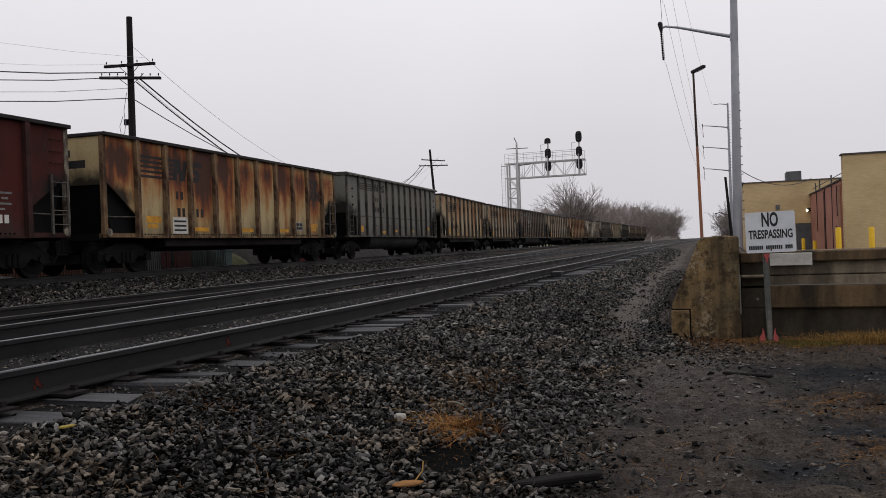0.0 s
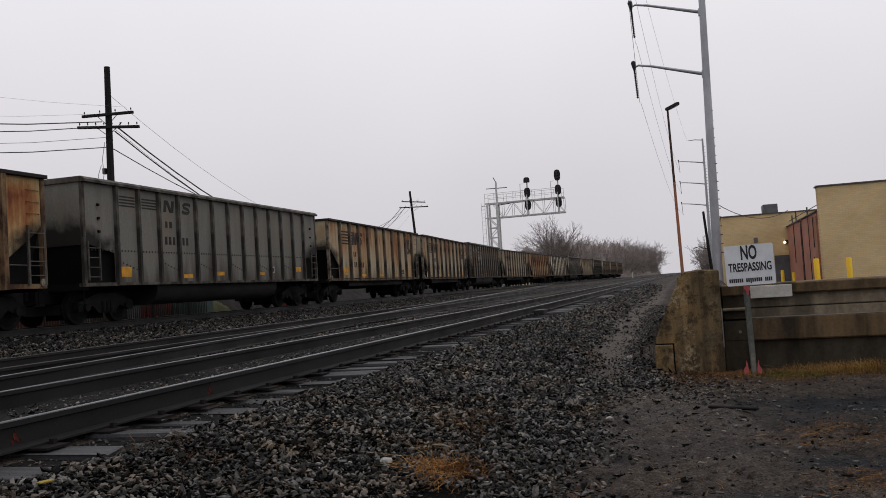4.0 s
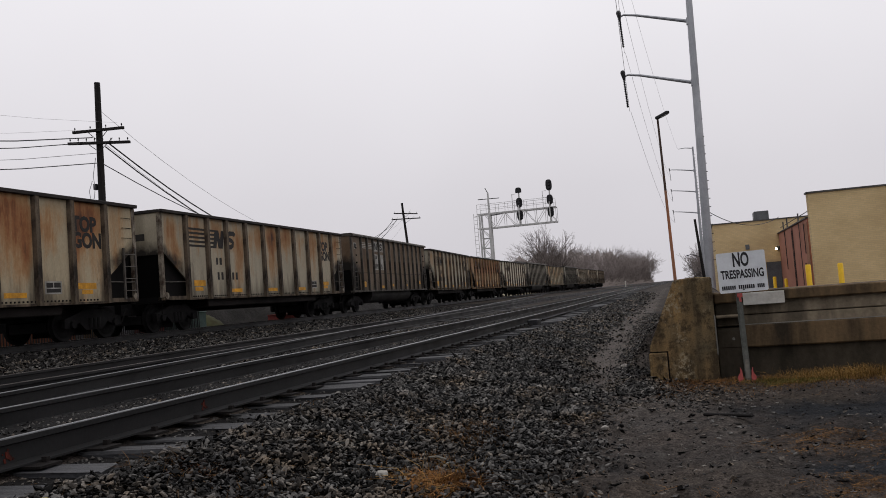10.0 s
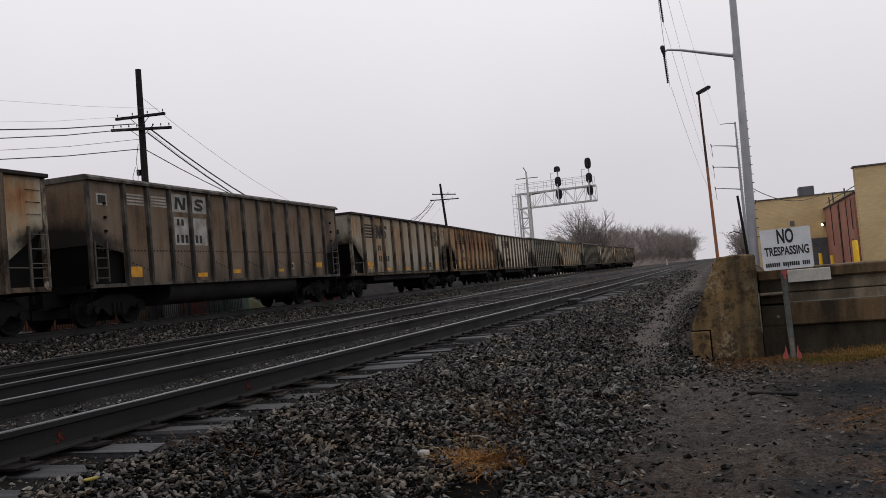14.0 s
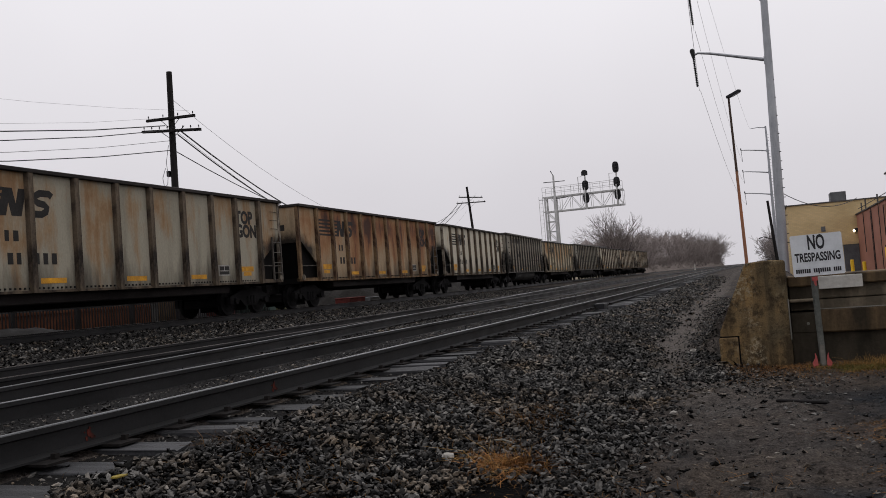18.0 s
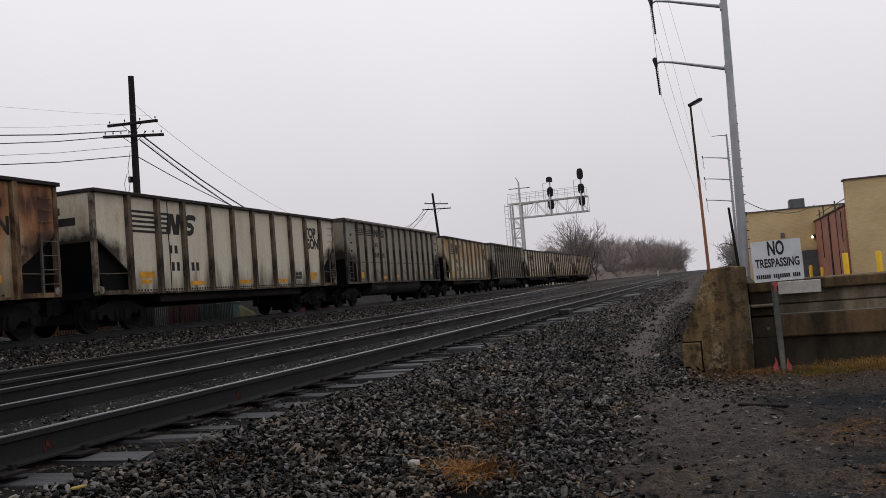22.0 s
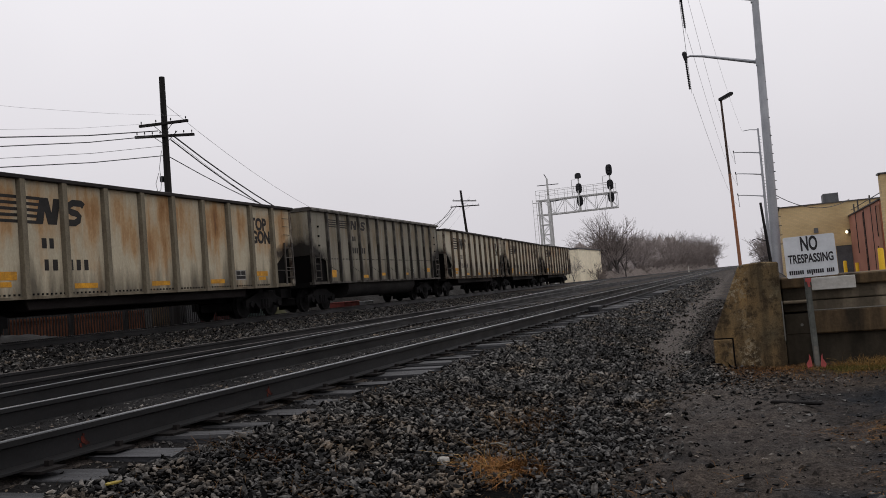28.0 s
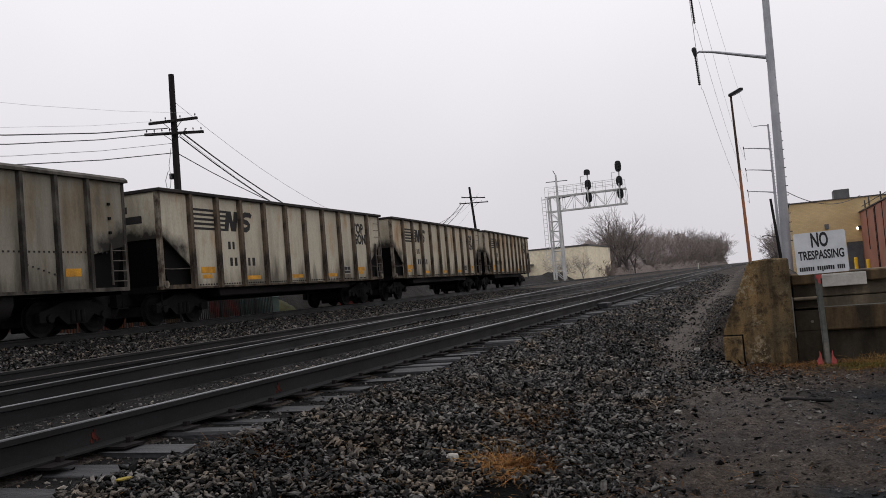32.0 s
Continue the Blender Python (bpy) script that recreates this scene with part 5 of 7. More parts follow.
add_car(0, "tub", "brown grey aluminium coal gondola with white panels", (0.15, 0.115, 0.085), (0.06, 0.045, 0.034), 0.42, RIB_GREY, 0.6, white=True)
add_car(1, "steel", "tan coal gondola with rust and soot streaks", (0.3, 0.275, 0.215), (0.19, 0.095, 0.045), 0.45, RIB_DIRTY, 0.5)
add_car(2, "steel", "orange rusted coal gondola with faded logo", (0.32, 0.24, 0.155), (0.205, 0.09, 0.045), 0.82, RIB_RUST, 0.4)
add_car(3, "steel", "clean cream coal gondola with bold black logo", (0.5, 0.46, 0.37), (0.22, 0.16, 0.1), 0.16, RIB_DIRTY, 0.35)
add_car(4, "tub", "grimy grey aluminium coal gondola", (0.235, 0.215, 0.175), (0.1, 0.095, 0.075), 0.25, RIB_GREY, 0.65)
add_car(5, "steel", "tan coal gondola with small rust spots", (0.42, 0.37, 0.27), (0.25, 0.13, 0.055), 0.48, RIB_TAN, 0.35)
add_car(6, "tub", "soot streaked grey aluminium coal gondola", (0.22, 0.205, 0.165), (0.09, 0.09, 0.075), 0.3, RIB_GREY, 0.75)
add_car(7, "steel", "cream coal gondola with soot streaks", (0.44, 0.405, 0.32), (0.22, 0.15, 0.1), 0.22, RIB_DIRTY, 0.55)
add_car(8, "steel", "cream coal gondola with dark ribs", (0.43, 0.39, 0.305), (0.22, 0.14, 0.08), 0.3, RIB_DIRTY, 0.55)
add_car(9, "steel", "last coal gondola of the train, cream and grimy", (0.41, 0.37, 0.29), (0.22, 0.14, 0.08), 0.35, RIB_DIRTY, 0.6)
rusted = [car for k, car in TRAIN if k == -4][0]
part("data_panel", decal(3.15, 1.14, 3.95, 1.66), M_WHITEPAINT, rusted, "white data panel with small print")
for z in (1.5, 1.36, 1.22):
    part("data_bar", Shape().box((HALF, 3.22, z), (HALF + 0.01, 3.86, z + 0.06)), M_STENCIL, rusted)
grimy = [car for k, car in TRAIN if k == 4][0]
scrawl = Shape()
for i in range(9):
    y = 4.3 + i * 0.16
    scrawl.prism([(y, 0.74), (y + 0.03, 0.74), (y + 0.1 - 0.05 * (i % 3), 0.9), (y + 0.07 - 0.05 * (i % 3), 0.9)], "x", 1.355, 1.366)
tagged(part("graffiti", scrawl, M_GRAFFITI, grimy), "small pale scrawled graffiti", kind="stuff")
clean = [car for k, car in TRAIN if k == 3][0]
part("torn_seam", Shape().prism([(3.33, 1.1), (3.36, 1.1), (3.38, 2.0), (3.35, 2.9), (3.37, 3.85), (3.34, 3.85), (3.32, 2.9), (3.345, 2.0)], "x", HALF - 0.002, HALF + 0.012), M_UNDER, clean, "dark torn seam in the side sheet")


# ---- the dock, its end wall and the sign
DOCK_Y = 10.0


def wall_end():
    """The battered concrete end wall beside the path."""
    th = thing("concrete_abutment", (0, 9.8, 0), "mossy concrete end wall of a loading dock with a sloping edge", "wall end", kind="structure")
    face = [(-0.585, -0.1), (0.15, -0.1), (0.15, 1.2), (-0.02, 1.215), (-0.24, 1.2), (-0.27, 1.17), (-0.575, 0.47)]
    s = Shape().prism(face, "y", 0.0, 1.3)
    part("wall_end_body", s, M_CONC, th, bevel=0.014)
    part("corner_block", Shape().box((-0.59, -0.03, -0.1), (-0.395, 0.05, 0.4)), M_CONC, th, "square concrete block at the foot", bevel=0.012)
    part("open_joint", Shape().box((-0.58, -0.006, 0.402), (-0.378, 0.02, 0.415)).box((-0.393, -0.006, 0.08), (-0.378, 0.02, 0.415)), M_BLACK, th, "dark open joint round the block")
    part("edge_strip", Shape().box((0.142, -0.008, 0.35), (0.155, 0.02, 0.78)), M_CONCLIGHT, th, "pale joint strip")
    return th


wall_end()


def dock():
    th = thing("loading_dock", (0, DOCK_Y, 0), "stained concrete loading dock wall with ledges", "loading dock", kind="structure")
    x0, x1 = 0.16, 26.0
    part("cap", Shape().box((x0, -0.06, 0.9), (x1, 0.7, 1.015)), M_CONC3, th, "dark mossy cap", bevel=0.012)
    for i in range(9):
        a = x0 + i * 2.9
        part("panel", Shape().box((a + 0.008, 0.02, 0.757), (min(a + 2.9, x1) - 0.008, 0.4, 0.9)), M_CONC2, th, bevel=0.008)
        part("panel", Shape().box((a + 0.008, 0.01, 0.64), (min(a + 2.9, x1) - 0.008, 0.4, 0.748)), M_CONC2, th, bevel=0.008)
    part("ledge", Shape().box((0.44, -0.1, 0.4), (x1, 0.4, 0.648)), M_CONC3, th, "brown stained ledge", bevel=0.014)
    # Dark colour stands in for the shade in the void at the left.
    part("hollow", Shape().box((x0, -0.05, 0.4), (0.436, 0.4, 0.62)), M_CONCDARK, th, "set-back ledge end darkened like a shaded hollow", bevel=0.01)
    # Thin pale strip paints the light on top of the ledge.
    part("ledge_top", Shape().box((0.44, -0.095, 0.646), (x1, 0.008, 0.652)), M_CONCLIGHT, th, "ledge top painted pale as if lit")
    part("base", Shape().box((x0, -0.04, -0.1), (x1, 0.4, 0.4)), M_CONCDARK, th, "dark base below the ledge")
    part("step", Shape().box((x0, -0.12, 0.735), (0.43, 0.05, 0.768)), M_CONC2, th, "short concrete step", bevel=0.01)
    # Dark plate in front of the panels, in place of a shaded recess.
    part("recess", Shape().box((x0 + 0.012, -0.02, 0.655), (0.42, 0.03, 0.9)), M_CONCDARK, th, "dark plate painted as a shaded recess above the step")
    part("deck", Shape().box((x0, 0.4, 0.8), (x1, 1.5, 0.985)), M_CONC2, th)
    part("bolt", Shape().tube([(0.33, -0.065, 0.5), (0.33, -0.04, 0.5)], 0.016, 8), M_CONCLIGHT, th)
    return th


dock()
solo("white_board", Shape().box((0.0, 0.0, 0.0), (0.43, 0.012, 0.135)), M_WHITEPAINT, "white painted board on the dock edge", "board", at=(0.465, DOCK_Y - 0.076, 0.862), bevel=0.004)


def sign():
    th = thing("no_trespassing_sign", (0.42, 9.6, 0.06), "white metal no trespassing sign on a leaning steel post", "sign")
    part("post", Shape().prism([(-0.03, 0.0), (-0.012, 0.0), (-0.012, -0.02), (0.012, -0.02), (0.012, 0.0), (0.03, 0.0), (0.03, 0.006), (-0.03, 0.006)], "z", -0.1, 1.2), M_POST, th, "ribbed steel post").matrix_local = pose(0.01, 0.02, 0, 0, -1.2, 0)
    part("bare_foot", Shape().prism([(-0.02, -0.005), (0.02, -0.005), (0.02, -0.024), (-0.02, -0.024)], "z", -0.05, 0.24), M_CONCLIGHT, th, "pale scraped foot of the post").matrix_local = pose(0.01, 0.02, 0, 0, -1.2, 0)
    plate = part("plate", Shape().prism([(-0.235, -0.215), (0.235, -0.215), (0.247, -0.203), (0.247, 0.203), (0.235, 0.215), (-0.235, 0.215), (-0.247, 0.203), (-0.247, -0.203)], "y", -0.003, 0.0), M_SIGN, th, "white sheet metal plate with rounded corners")
    plate.matrix_local = pose(0.045, -0.012, 1.172, 0, -1.0, 0)
    for words, size, w, z in (("NO", 0.205, 0.163, 0.022), ("TRESPASSING", 0.125, 0.435, -0.088)):
        me = text_mesh(words, size, 0.0012, size * 0.03)
        xs = [v.co.x for v in me.vertices]
        k = w / (max(xs) - min(xs))
        me.transform(Matrix.Translation((-w / 2, -0.0045, z)) @ Matrix(((k, 0, 0, -min(xs) * k), (0, 0, -1, 0), (0, 1, 0, 0), (0, 0, 0, 1))))
        part("lettering", me, M_INK, plate, "black words " + words)
    s = Shape()
    for a, b, n in ((-0.22, -0.075, 7), (-0.05, 0.115, 8), (0.14, 0.215, 4)):
        w = (b - a) / n
        for i in range(n):
            s.box((a + i * w, -0.0048, -0.182), (a + (i + 0.78) * w, -0.003, -0.14))
    tagged(part("owner_bars", s, M_INK, plate), "a line of small print", kind="stuff")
    part("bolt", Shape().tube([(-0.012, -0.01, 0.19), (-0.012, -0.002, 0.19)], 0.008, 8).tube([(0.0, -0.01, -0.19), (0.0, -0.002, -0.19)], 0.008, 8), M_DARK, plate)
    part("ribbon", Shape().box((-0.028, -0.03, 0.905), (0.028, -0.006, 0.945)).prism([(-0.015, 0.905), (0.012, 0.905), (0.015, 0.85), (-0.005, 0.855)], "y", -0.032, -0.028), M_PINK, th, "faded pink ribbon")
    return th


sign()


def flag(x, y, lean):
    s = Shape().tube([(0, 0, -0.05), (lean * 0.03, 0, 0.15)], 0.003, 5)
    s.prism([(0.0, 0.03), (lean * 0.055, 0.0), (lean * 0.075, 0.05), (lean * 0.035, 0.1), (lean * 0.03, 0.15), (lean * 0.012, 0.12)], "y", -0.012, 0.004)
    solo("marker_flag", s, M_PINK, "small red marker flag at the foot of the post", "flag", "marker flags", at=(x, y, ground_z(x, y)))


flag(0.375, 9.5, -0.75)
flag(0.455, 9.5, 0.7)


def blades(name, label, count, area, height, material, seed, spread=0.5, category="grass"):
    """Dry blades, each a narrow bent strip."""
    rng = np.random.default_rng(seed)
    x, y = area(rng, count)
    z = np.array([ground_z(a, b) for a, b in zip(x, y)])
    h = height * rng.uniform(0.35, 1.2, count)
    d = rng.uniform(0, 6.28, count)
    lean = rng.uniform(0.1, 1.0, count) * spread * 2
    w = rng.uniform(0.001, 0.0026, count)
    px, py = -np.sin(d) * w, np.cos(d) * w
    v = np.zeros((count, 6, 3))
    for i, (f, g) in enumerate(((0, 1.0), (0.55, 0.8), (1.0, 0.25))):
        cx, cy, cz = x + np.cos(d) * h * lean * f * f, y + np.sin(d) * h * lean * f * f, z - 0.005 + h * f * (1 - 0.35 * lean * f)
        v[:, 2 * i] = np.stack([cx + px * g, cy + py * g, cz], -1)
        v[:, 2 * i + 1] = np.stack([cx - px * g, cy - py * g, cz + 0.001], -1)
    f = (np.arange(count) * 6)[:, None, None] + np.array([(0, 1, 3, 2), (2, 3, 5, 4)])[None]
    ob = part(name, raw_mesh(name, v.reshape(-1, 3), f.reshape(-1, 4)), material, None)
    return tagged(ob, label, category, kind="stuff")


def blob(cx, cy, rx, ry):
    return lambda rng, n: (cx + rng.normal(0, rx, n), cy + rng.normal(0, ry, n))


blades("dry_grass", "dead straw-coloured grass along the dock", 14000, lambda rng, n: (rng.uniform(-0.55, 5.5, n), 9.85 - np.abs(rng.normal(0, 0.5, n))), 0.04, M_STRAW, 31, 0.8)
blades("dry_grass", "taller yellow dead grass tufts against the dock", 3600, lambda rng, n: (rng.choice([1.05, 1.3, 1.45, 1.6, 2.1, 2.6, 3.3, 4.0], n) + rng.normal(0, 0.17, n), 9.7 + rng.uniform(-0.3, 0.15, n)), 0.13, M_STRAWPALE, 32, 0.6)
blades("dry_grass", "short yellowish dead grass beside the sign post", 9000, lambda rng, n: (rng.uniform(0.6, 5.5, n), 9.8 - np.abs(rng.normal(0, 0.3, n))), 0.045, M_STRAWPALE, 41, 0.9)
blades("leaf_litter", "orange brown leaf litter at the foot of the end wall", 4200, lambda rng, n: (rng.uniform(-0.5, 1.2, n), 9.72 - np.abs(rng.normal(0, 0.22, n))), 0.026, M_STRAWBRIGHT, 44, 1.6, "leaf litter")
blades("moss_patch", "yellow green mossy grass by the sign post", 3000, blob(0.85, 9.45, 0.2, 0.1), 0.045, M_MOSS, 33, 0.8)
blades("straw_tuft", "tuft of orange dead straw among the ballast", 1500, blob(-1.55, 4.8, 0.1, 0.085), 0.11, M_STRAWBRIGHT, 34, 1.6)
blades("straw_tuft", "pale stalks lying across the tuft of straw", 60, blob(-1.55, 4.85, 0.12, 0.1), 0.24, M_STRAWPALE, 45, 1.5)
blades("straw_tuft", "flat wisp of orange straw behind the tuft", 400, blob(-1.72, 5.4, 0.09, 0.07), 0.07, M_STRAWBRIGHT, 46, 1.8)
blades("straw_tuft", "small tuft of dead straw in the stones", 260, blob(-1.85, 6.1, 0.12, 0.1), 0.1, M_STRAW, 35, 1.2)
blades("straw_tuft", "thin dead straw on the shoulder near the ties", 90, blob(-2.95, 4.15, 0.16, 0.08), 0.12, M_STRAW, 36, 1.2)
blades("leaf_litter", "red brown dead leaves caught in the stones by the ties", 260, blob(-2.8, 4.25, 0.07, 0.06), 0.05, M_REDLEAF, 47, 1.6, "leaf litter")
blades("straw_tuft", "dead straw patch on the wet dirt", 4200, blob(0.82, 6.2, 0.27, 0.22), 0.02, M_STRAW, 37, 1.8)
blades("straw_tuft", "dead straw patch on the wet dirt", 2400, blob(0.78, 4.95, 0.16, 0.22), 0.02, M_STRAW, 38, 1.8)
blades("straw_tuft", "scattered straw stalks on the path", 500, blob(-0.9, 4.4, 0.5, 0.4), 0.06, M_STRAW, 39, 1.5)
blades("straw_tuft", "thin dead straw on the shoulder", 120, blob(-2.3, 3.9, 0.2, 0.2), 0.09, M_STRAW, 40, 1.4)


blades("dead_weeds", "thin brown dead weeds scattered over the ballast", 1500, lambda rng, n: (-2.2 + rng.normal(0, 0.5, n), 2.8 + 5.5 * rng.uniform(0, 1, n)), 0.07, M_STRAW, 42, 1.6)
blades("dead_weeds", "brown dead weeds in the ballast near the ties", 500, lambda rng, n: (-1.75 + rng.normal(0, 0.12, n), 6.6 + rng.normal(0, 0.25, n)), 0.08, M_STRAW, 43, 1.4)


def pale_stone(x, y, r, label):
    rng = random.Random(int(x * 100))
    bm = bmesh.new()
    bmesh.ops.create_icosphere(bm, subdivisions=2, radius=r)
    for v in bm.verts:
        v.co *= 0.8 + 0.35 * noise.noise(v.co / r * 1.3 + Vector((x, y, 0)))+ rng.uniform(0, 0.06)
        v.co.z *= 0.65
    me = bpy.data.meshes.new("pale_stone")
    bm.to_mesh(me)
    bm.free()
    solo("pale_stone", me, M_PALE, label, "stone", "pale stones", at=(x, y, ground_z(x, y) + r * 0.75))


solo("pale_stick", Shape().tube([(-0.09, 0.0, 0.02), (0.0, 0.01, 0.03), (0.09, -0.02, 0.022)], 0.007, 6), M_CONCLIGHT, "short pale stick beside the straw tuft", "stick", at=(-1.73, 5.32, ground_z(-1.73, 5.32) + 0.03), turn=-15)


pale_stone(-1.89, 4.76, 0.048, "pale round stone lying in the dark ballast")
pale_stone(-1.05, 11.8, 0.05, "pale stone on the path")
pale_stone(-0.82, 7.0, 0.035, "small pale stone on the path")
solo("old_plank", Shape().box((-0.2, -0.03, 0.0), (0.2, 0.03, 0.022)), M_PLANK, "dark wet plank lying on the dirt", "plank", at=(0.14, 7.2, ground_z(0.14, 7.2)), bevel=0.008, turn=-24)
solo("old_plank", Shape().prism([(-0.24, -0.03), (-0.1, -0.045), (0.08, -0.04), (0.2, -0.05), (0.235, -0.01), (0.21, 0.03), (0.05, 0.05), (-0.12, 0.035), (-0.22, 0.0)], "z", 0.0, 0.035), M_PLANK, "broken dark wet piece of wood beside the path", "plank", at=(-0.78, 3.9, ground_z(-0.78, 3.9) + 0.03), bevel=0.008, turn=36)
LEAF = thing("fallen_leaf", (-1.43, 3.66, ground_z(-1.43, 3.66) + 0.05), "large orange brown fallen leaf on the stones", "leaf", turn=30)
part("blade", Shape().prism([(-0.075, -0.01), (-0.05, 0.03), (-0.01, 0.05), (0.04, 0.04), (0.08, 0.012), (0.05, -0.03), (0.0, -0.045), (-0.05, -0.035)], "z", 0, 0.006), M_STRAWBRIGHT, LEAF)
part("stalk", Shape().tube([(0.04, 0.03, 0.003), (0.09, 0.1, 0.03), (0.11, 0.19, 0.05)], 0.004, 5), M_STRAWPALE, LEAF, "pale bent stalk")
solo("fallen_leaf", Shape().prism([(-0.04, 0), (-0.015, 0.025), (0.025, 0.022), (0.045, 0.0), (0.015, -0.025), (-0.025, -0.025)], "z", 0, 0.006), M_YELLOWLEAF, "yellow leaf on the ballast by the ties", "leaf", at=(-2.95, 3.2, ground_z(-2.95, 3.2) + 0.045), turn=70)


# marks and small things on the near track
def paint_mark(y, rail, label):
    u = u_near(y) + 0.7525 * rail - shift(y)
    s = Shape()
    for a, b, r in ((0, -0.1, 0.024), (0.022, -0.118, 0.016), (-0.018, -0.128, 0.013), (0.008, -0.07, 0.011), (0.045, -0.125, 0.008), (-0.03, -0.09, 0.006)):
        s.prism([(a + r * (0.8 + 0.35 * math.sin(7.3 * j + 40 * a)) * math.cos(j * 0.698), b + r * (0.8 + 0.35 * math.cos(5.1 * j + 30 * b)) * math.sin(j * 0.698)) for j in range(9)], "x", 0.0, 0.003 + 0.03 * r)
    ob = solo("paint_mark", s, M_ORANGEMARK, label, "paint mark", "survey marks", at=(u + 0.0095, y, 0.602))
    return ob


paint_mark(3.9, 1, "orange spray mark on the rail web")
paint_mark(5.9, 1, "faded orange spray mark on the rail web")
solo("orange_marker", Shape().box((-0.06, -0.06, 0.0), (0.06, 0.07, 0.05)).box((-0.03, -0.03, 0.05), (0.045, 0.04, 0.12)), M_ORANGEMARK, "small orange marker block between the tracks", "marker", at=(-7.9, 17.75, 0.4), bevel=0.01)
pale_stone(-6.02, 10.7, 0.06, "white scrap of paper between the rails")
solo("rail_joint_box", Shape().box((-0.12, -0.25, 0.0), (0.12, 0.25, 0.16)).box((-0.3, -0.06, 0.02), (-0.12, 0.06, 0.08)), M_DARK, "dark track box bolted beside the rail", "track box", at=(u_near(20.0) + 0.93 - shift(20.0), 20.0, 0.36), bevel=0.015)


# ---- poles, lamps and wires
def sag(a, b, drop, n=12):
    a, b = Vector(a), Vector(b)
    return [tuple(a.lerp(b, i / n) - Vector((0, 0, drop * 4 * (i / n) * (1 - i / n)))) for i in range(n + 1)]


def wire(points, r, material, label):
    return solo("overhead_wire", Shape().tube(points, r, 5), material, label, "wire", "overhead wires")


def wood_pole(x, y, base, top, arms, label, lean=0.0, aside=0.0):
    th = thing("utility_pole", (x, y, base), label, "utility pole", "wooden line poles")
    h = top - base
    part("pole", Shape().tube([(0, 0, -0.5), (0, 0, h * 0.5), (lean, 0, h)], [0.17, 0.145, 0.115], 12), M_WOODPOLE, th, smooth=True)
    for z, half, ins, tilt in arms:
        arm = part("crossarm", Shape().prism([(-half, z - base - 0.055), (half, z - base - 0.055 + tilt), (half, z - base + 0.055 + tilt), (-half, z - base + 0.055)], "y", -0.22, -0.12), M_WOODPOLE, th, bevel=0.01)
        for i in range(ins):
            px = -half + 0.1 + (2 * half - 0.2) * i / (ins - 1)
            zz = z - base + 0.05 + tilt * (px + half) / (2 * half)
            part("insulator", Shape().tube([(px, -0.17, zz), (px, -0.17, zz + 0.06), (px, -0.17, zz + 0.07), (px, -0.17, zz + 0.14)], [0.01, 0.01, 0.03, 0.02], 7), M_DARK, arm)
        arm.location.x = aside
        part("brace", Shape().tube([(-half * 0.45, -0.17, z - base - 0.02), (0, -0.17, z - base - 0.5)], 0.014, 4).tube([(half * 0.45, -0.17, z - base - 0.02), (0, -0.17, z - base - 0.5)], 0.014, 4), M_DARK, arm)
    return th


AX, AY = -22.3, 28.3
poleA = wood_pole(AX, AY, 0.3, 10.83, [(8.92, 1.2, 4, -0.1), (8.5, 1.45, 8, -0.28)], "dark creosoted wooden line pole with two crossarms", 0.06, 0.12)
part("line_coil", Shape().tube([(-0.25, -0.2, 6.57), (-0.42, -0.2, 6.17), (-0.36, -0.2, 5.82), (-0.2, -0.2, 5.87), (-0.14, -0.2, 6.27), (-0.2, -0.2, 6.77), (-0.12, -0.1, 7.5)], 0.012, 5), M_THINWIRE, poleA, "coil of loose line")
part("line_box", Shape().box((-0.26, -0.15, 6.22), (-0.12, 0.0, 6.45)), M_DARK, poleA, "small dark box")
BX, BY = -29.55, 86.9
wood_pole(BX, BY, 0.2, 11.8, [(10.75, 1.35, 4, -0.3), (10.1, 1.65, 6, -0.14)], "distant wooden line pole with two crossarms", -0.4)
for dz, off, r, drop, mat in ((8.65, -0.3, 0.022, 2.5, M_WIRE), (8.45, -0.2, 0.018, 2.7, M_WIRE), (8.0, -0.1, 0.010, 2.6, M_THINWIRE), (7.6, -0.1, 0.018, 2.4, M_WIRE), (9.0, -0.6, 0.0045, 2.6, M_THINWIRE), (9.1, 0.9, 0.004, 1.9, M_THINWIRE)):
    wire(sag((AX + off, AY, dz), (AX + off, AY - 48, dz), drop), r, mat, "line wire running back along the track")
for x0, z0, x1, z1, r, drop, mat in ((0.45, 8.33, -1.5, 10.1, 0.032, 4.3, M_WIRE), (0.3, 8.2, -1.1, 10.05, 0.028, 4.6, M_WIRE), (0.2, 7.5, -1.2, 9.9, 0.02, 3.2, M_WIRE), (0.3, 8.3, -0.6, 9.2, 0.008, 4.6, M_THINWIRE), (0.2, 9.62, 0.6, 11.0, 0.008, 4.7, M_THINWIRE)):
    wire(sag((AX + x0, AY, z0), (BX + x1, BY, z1), drop, 24), r, mat, "sagging line wire between the wooden poles")


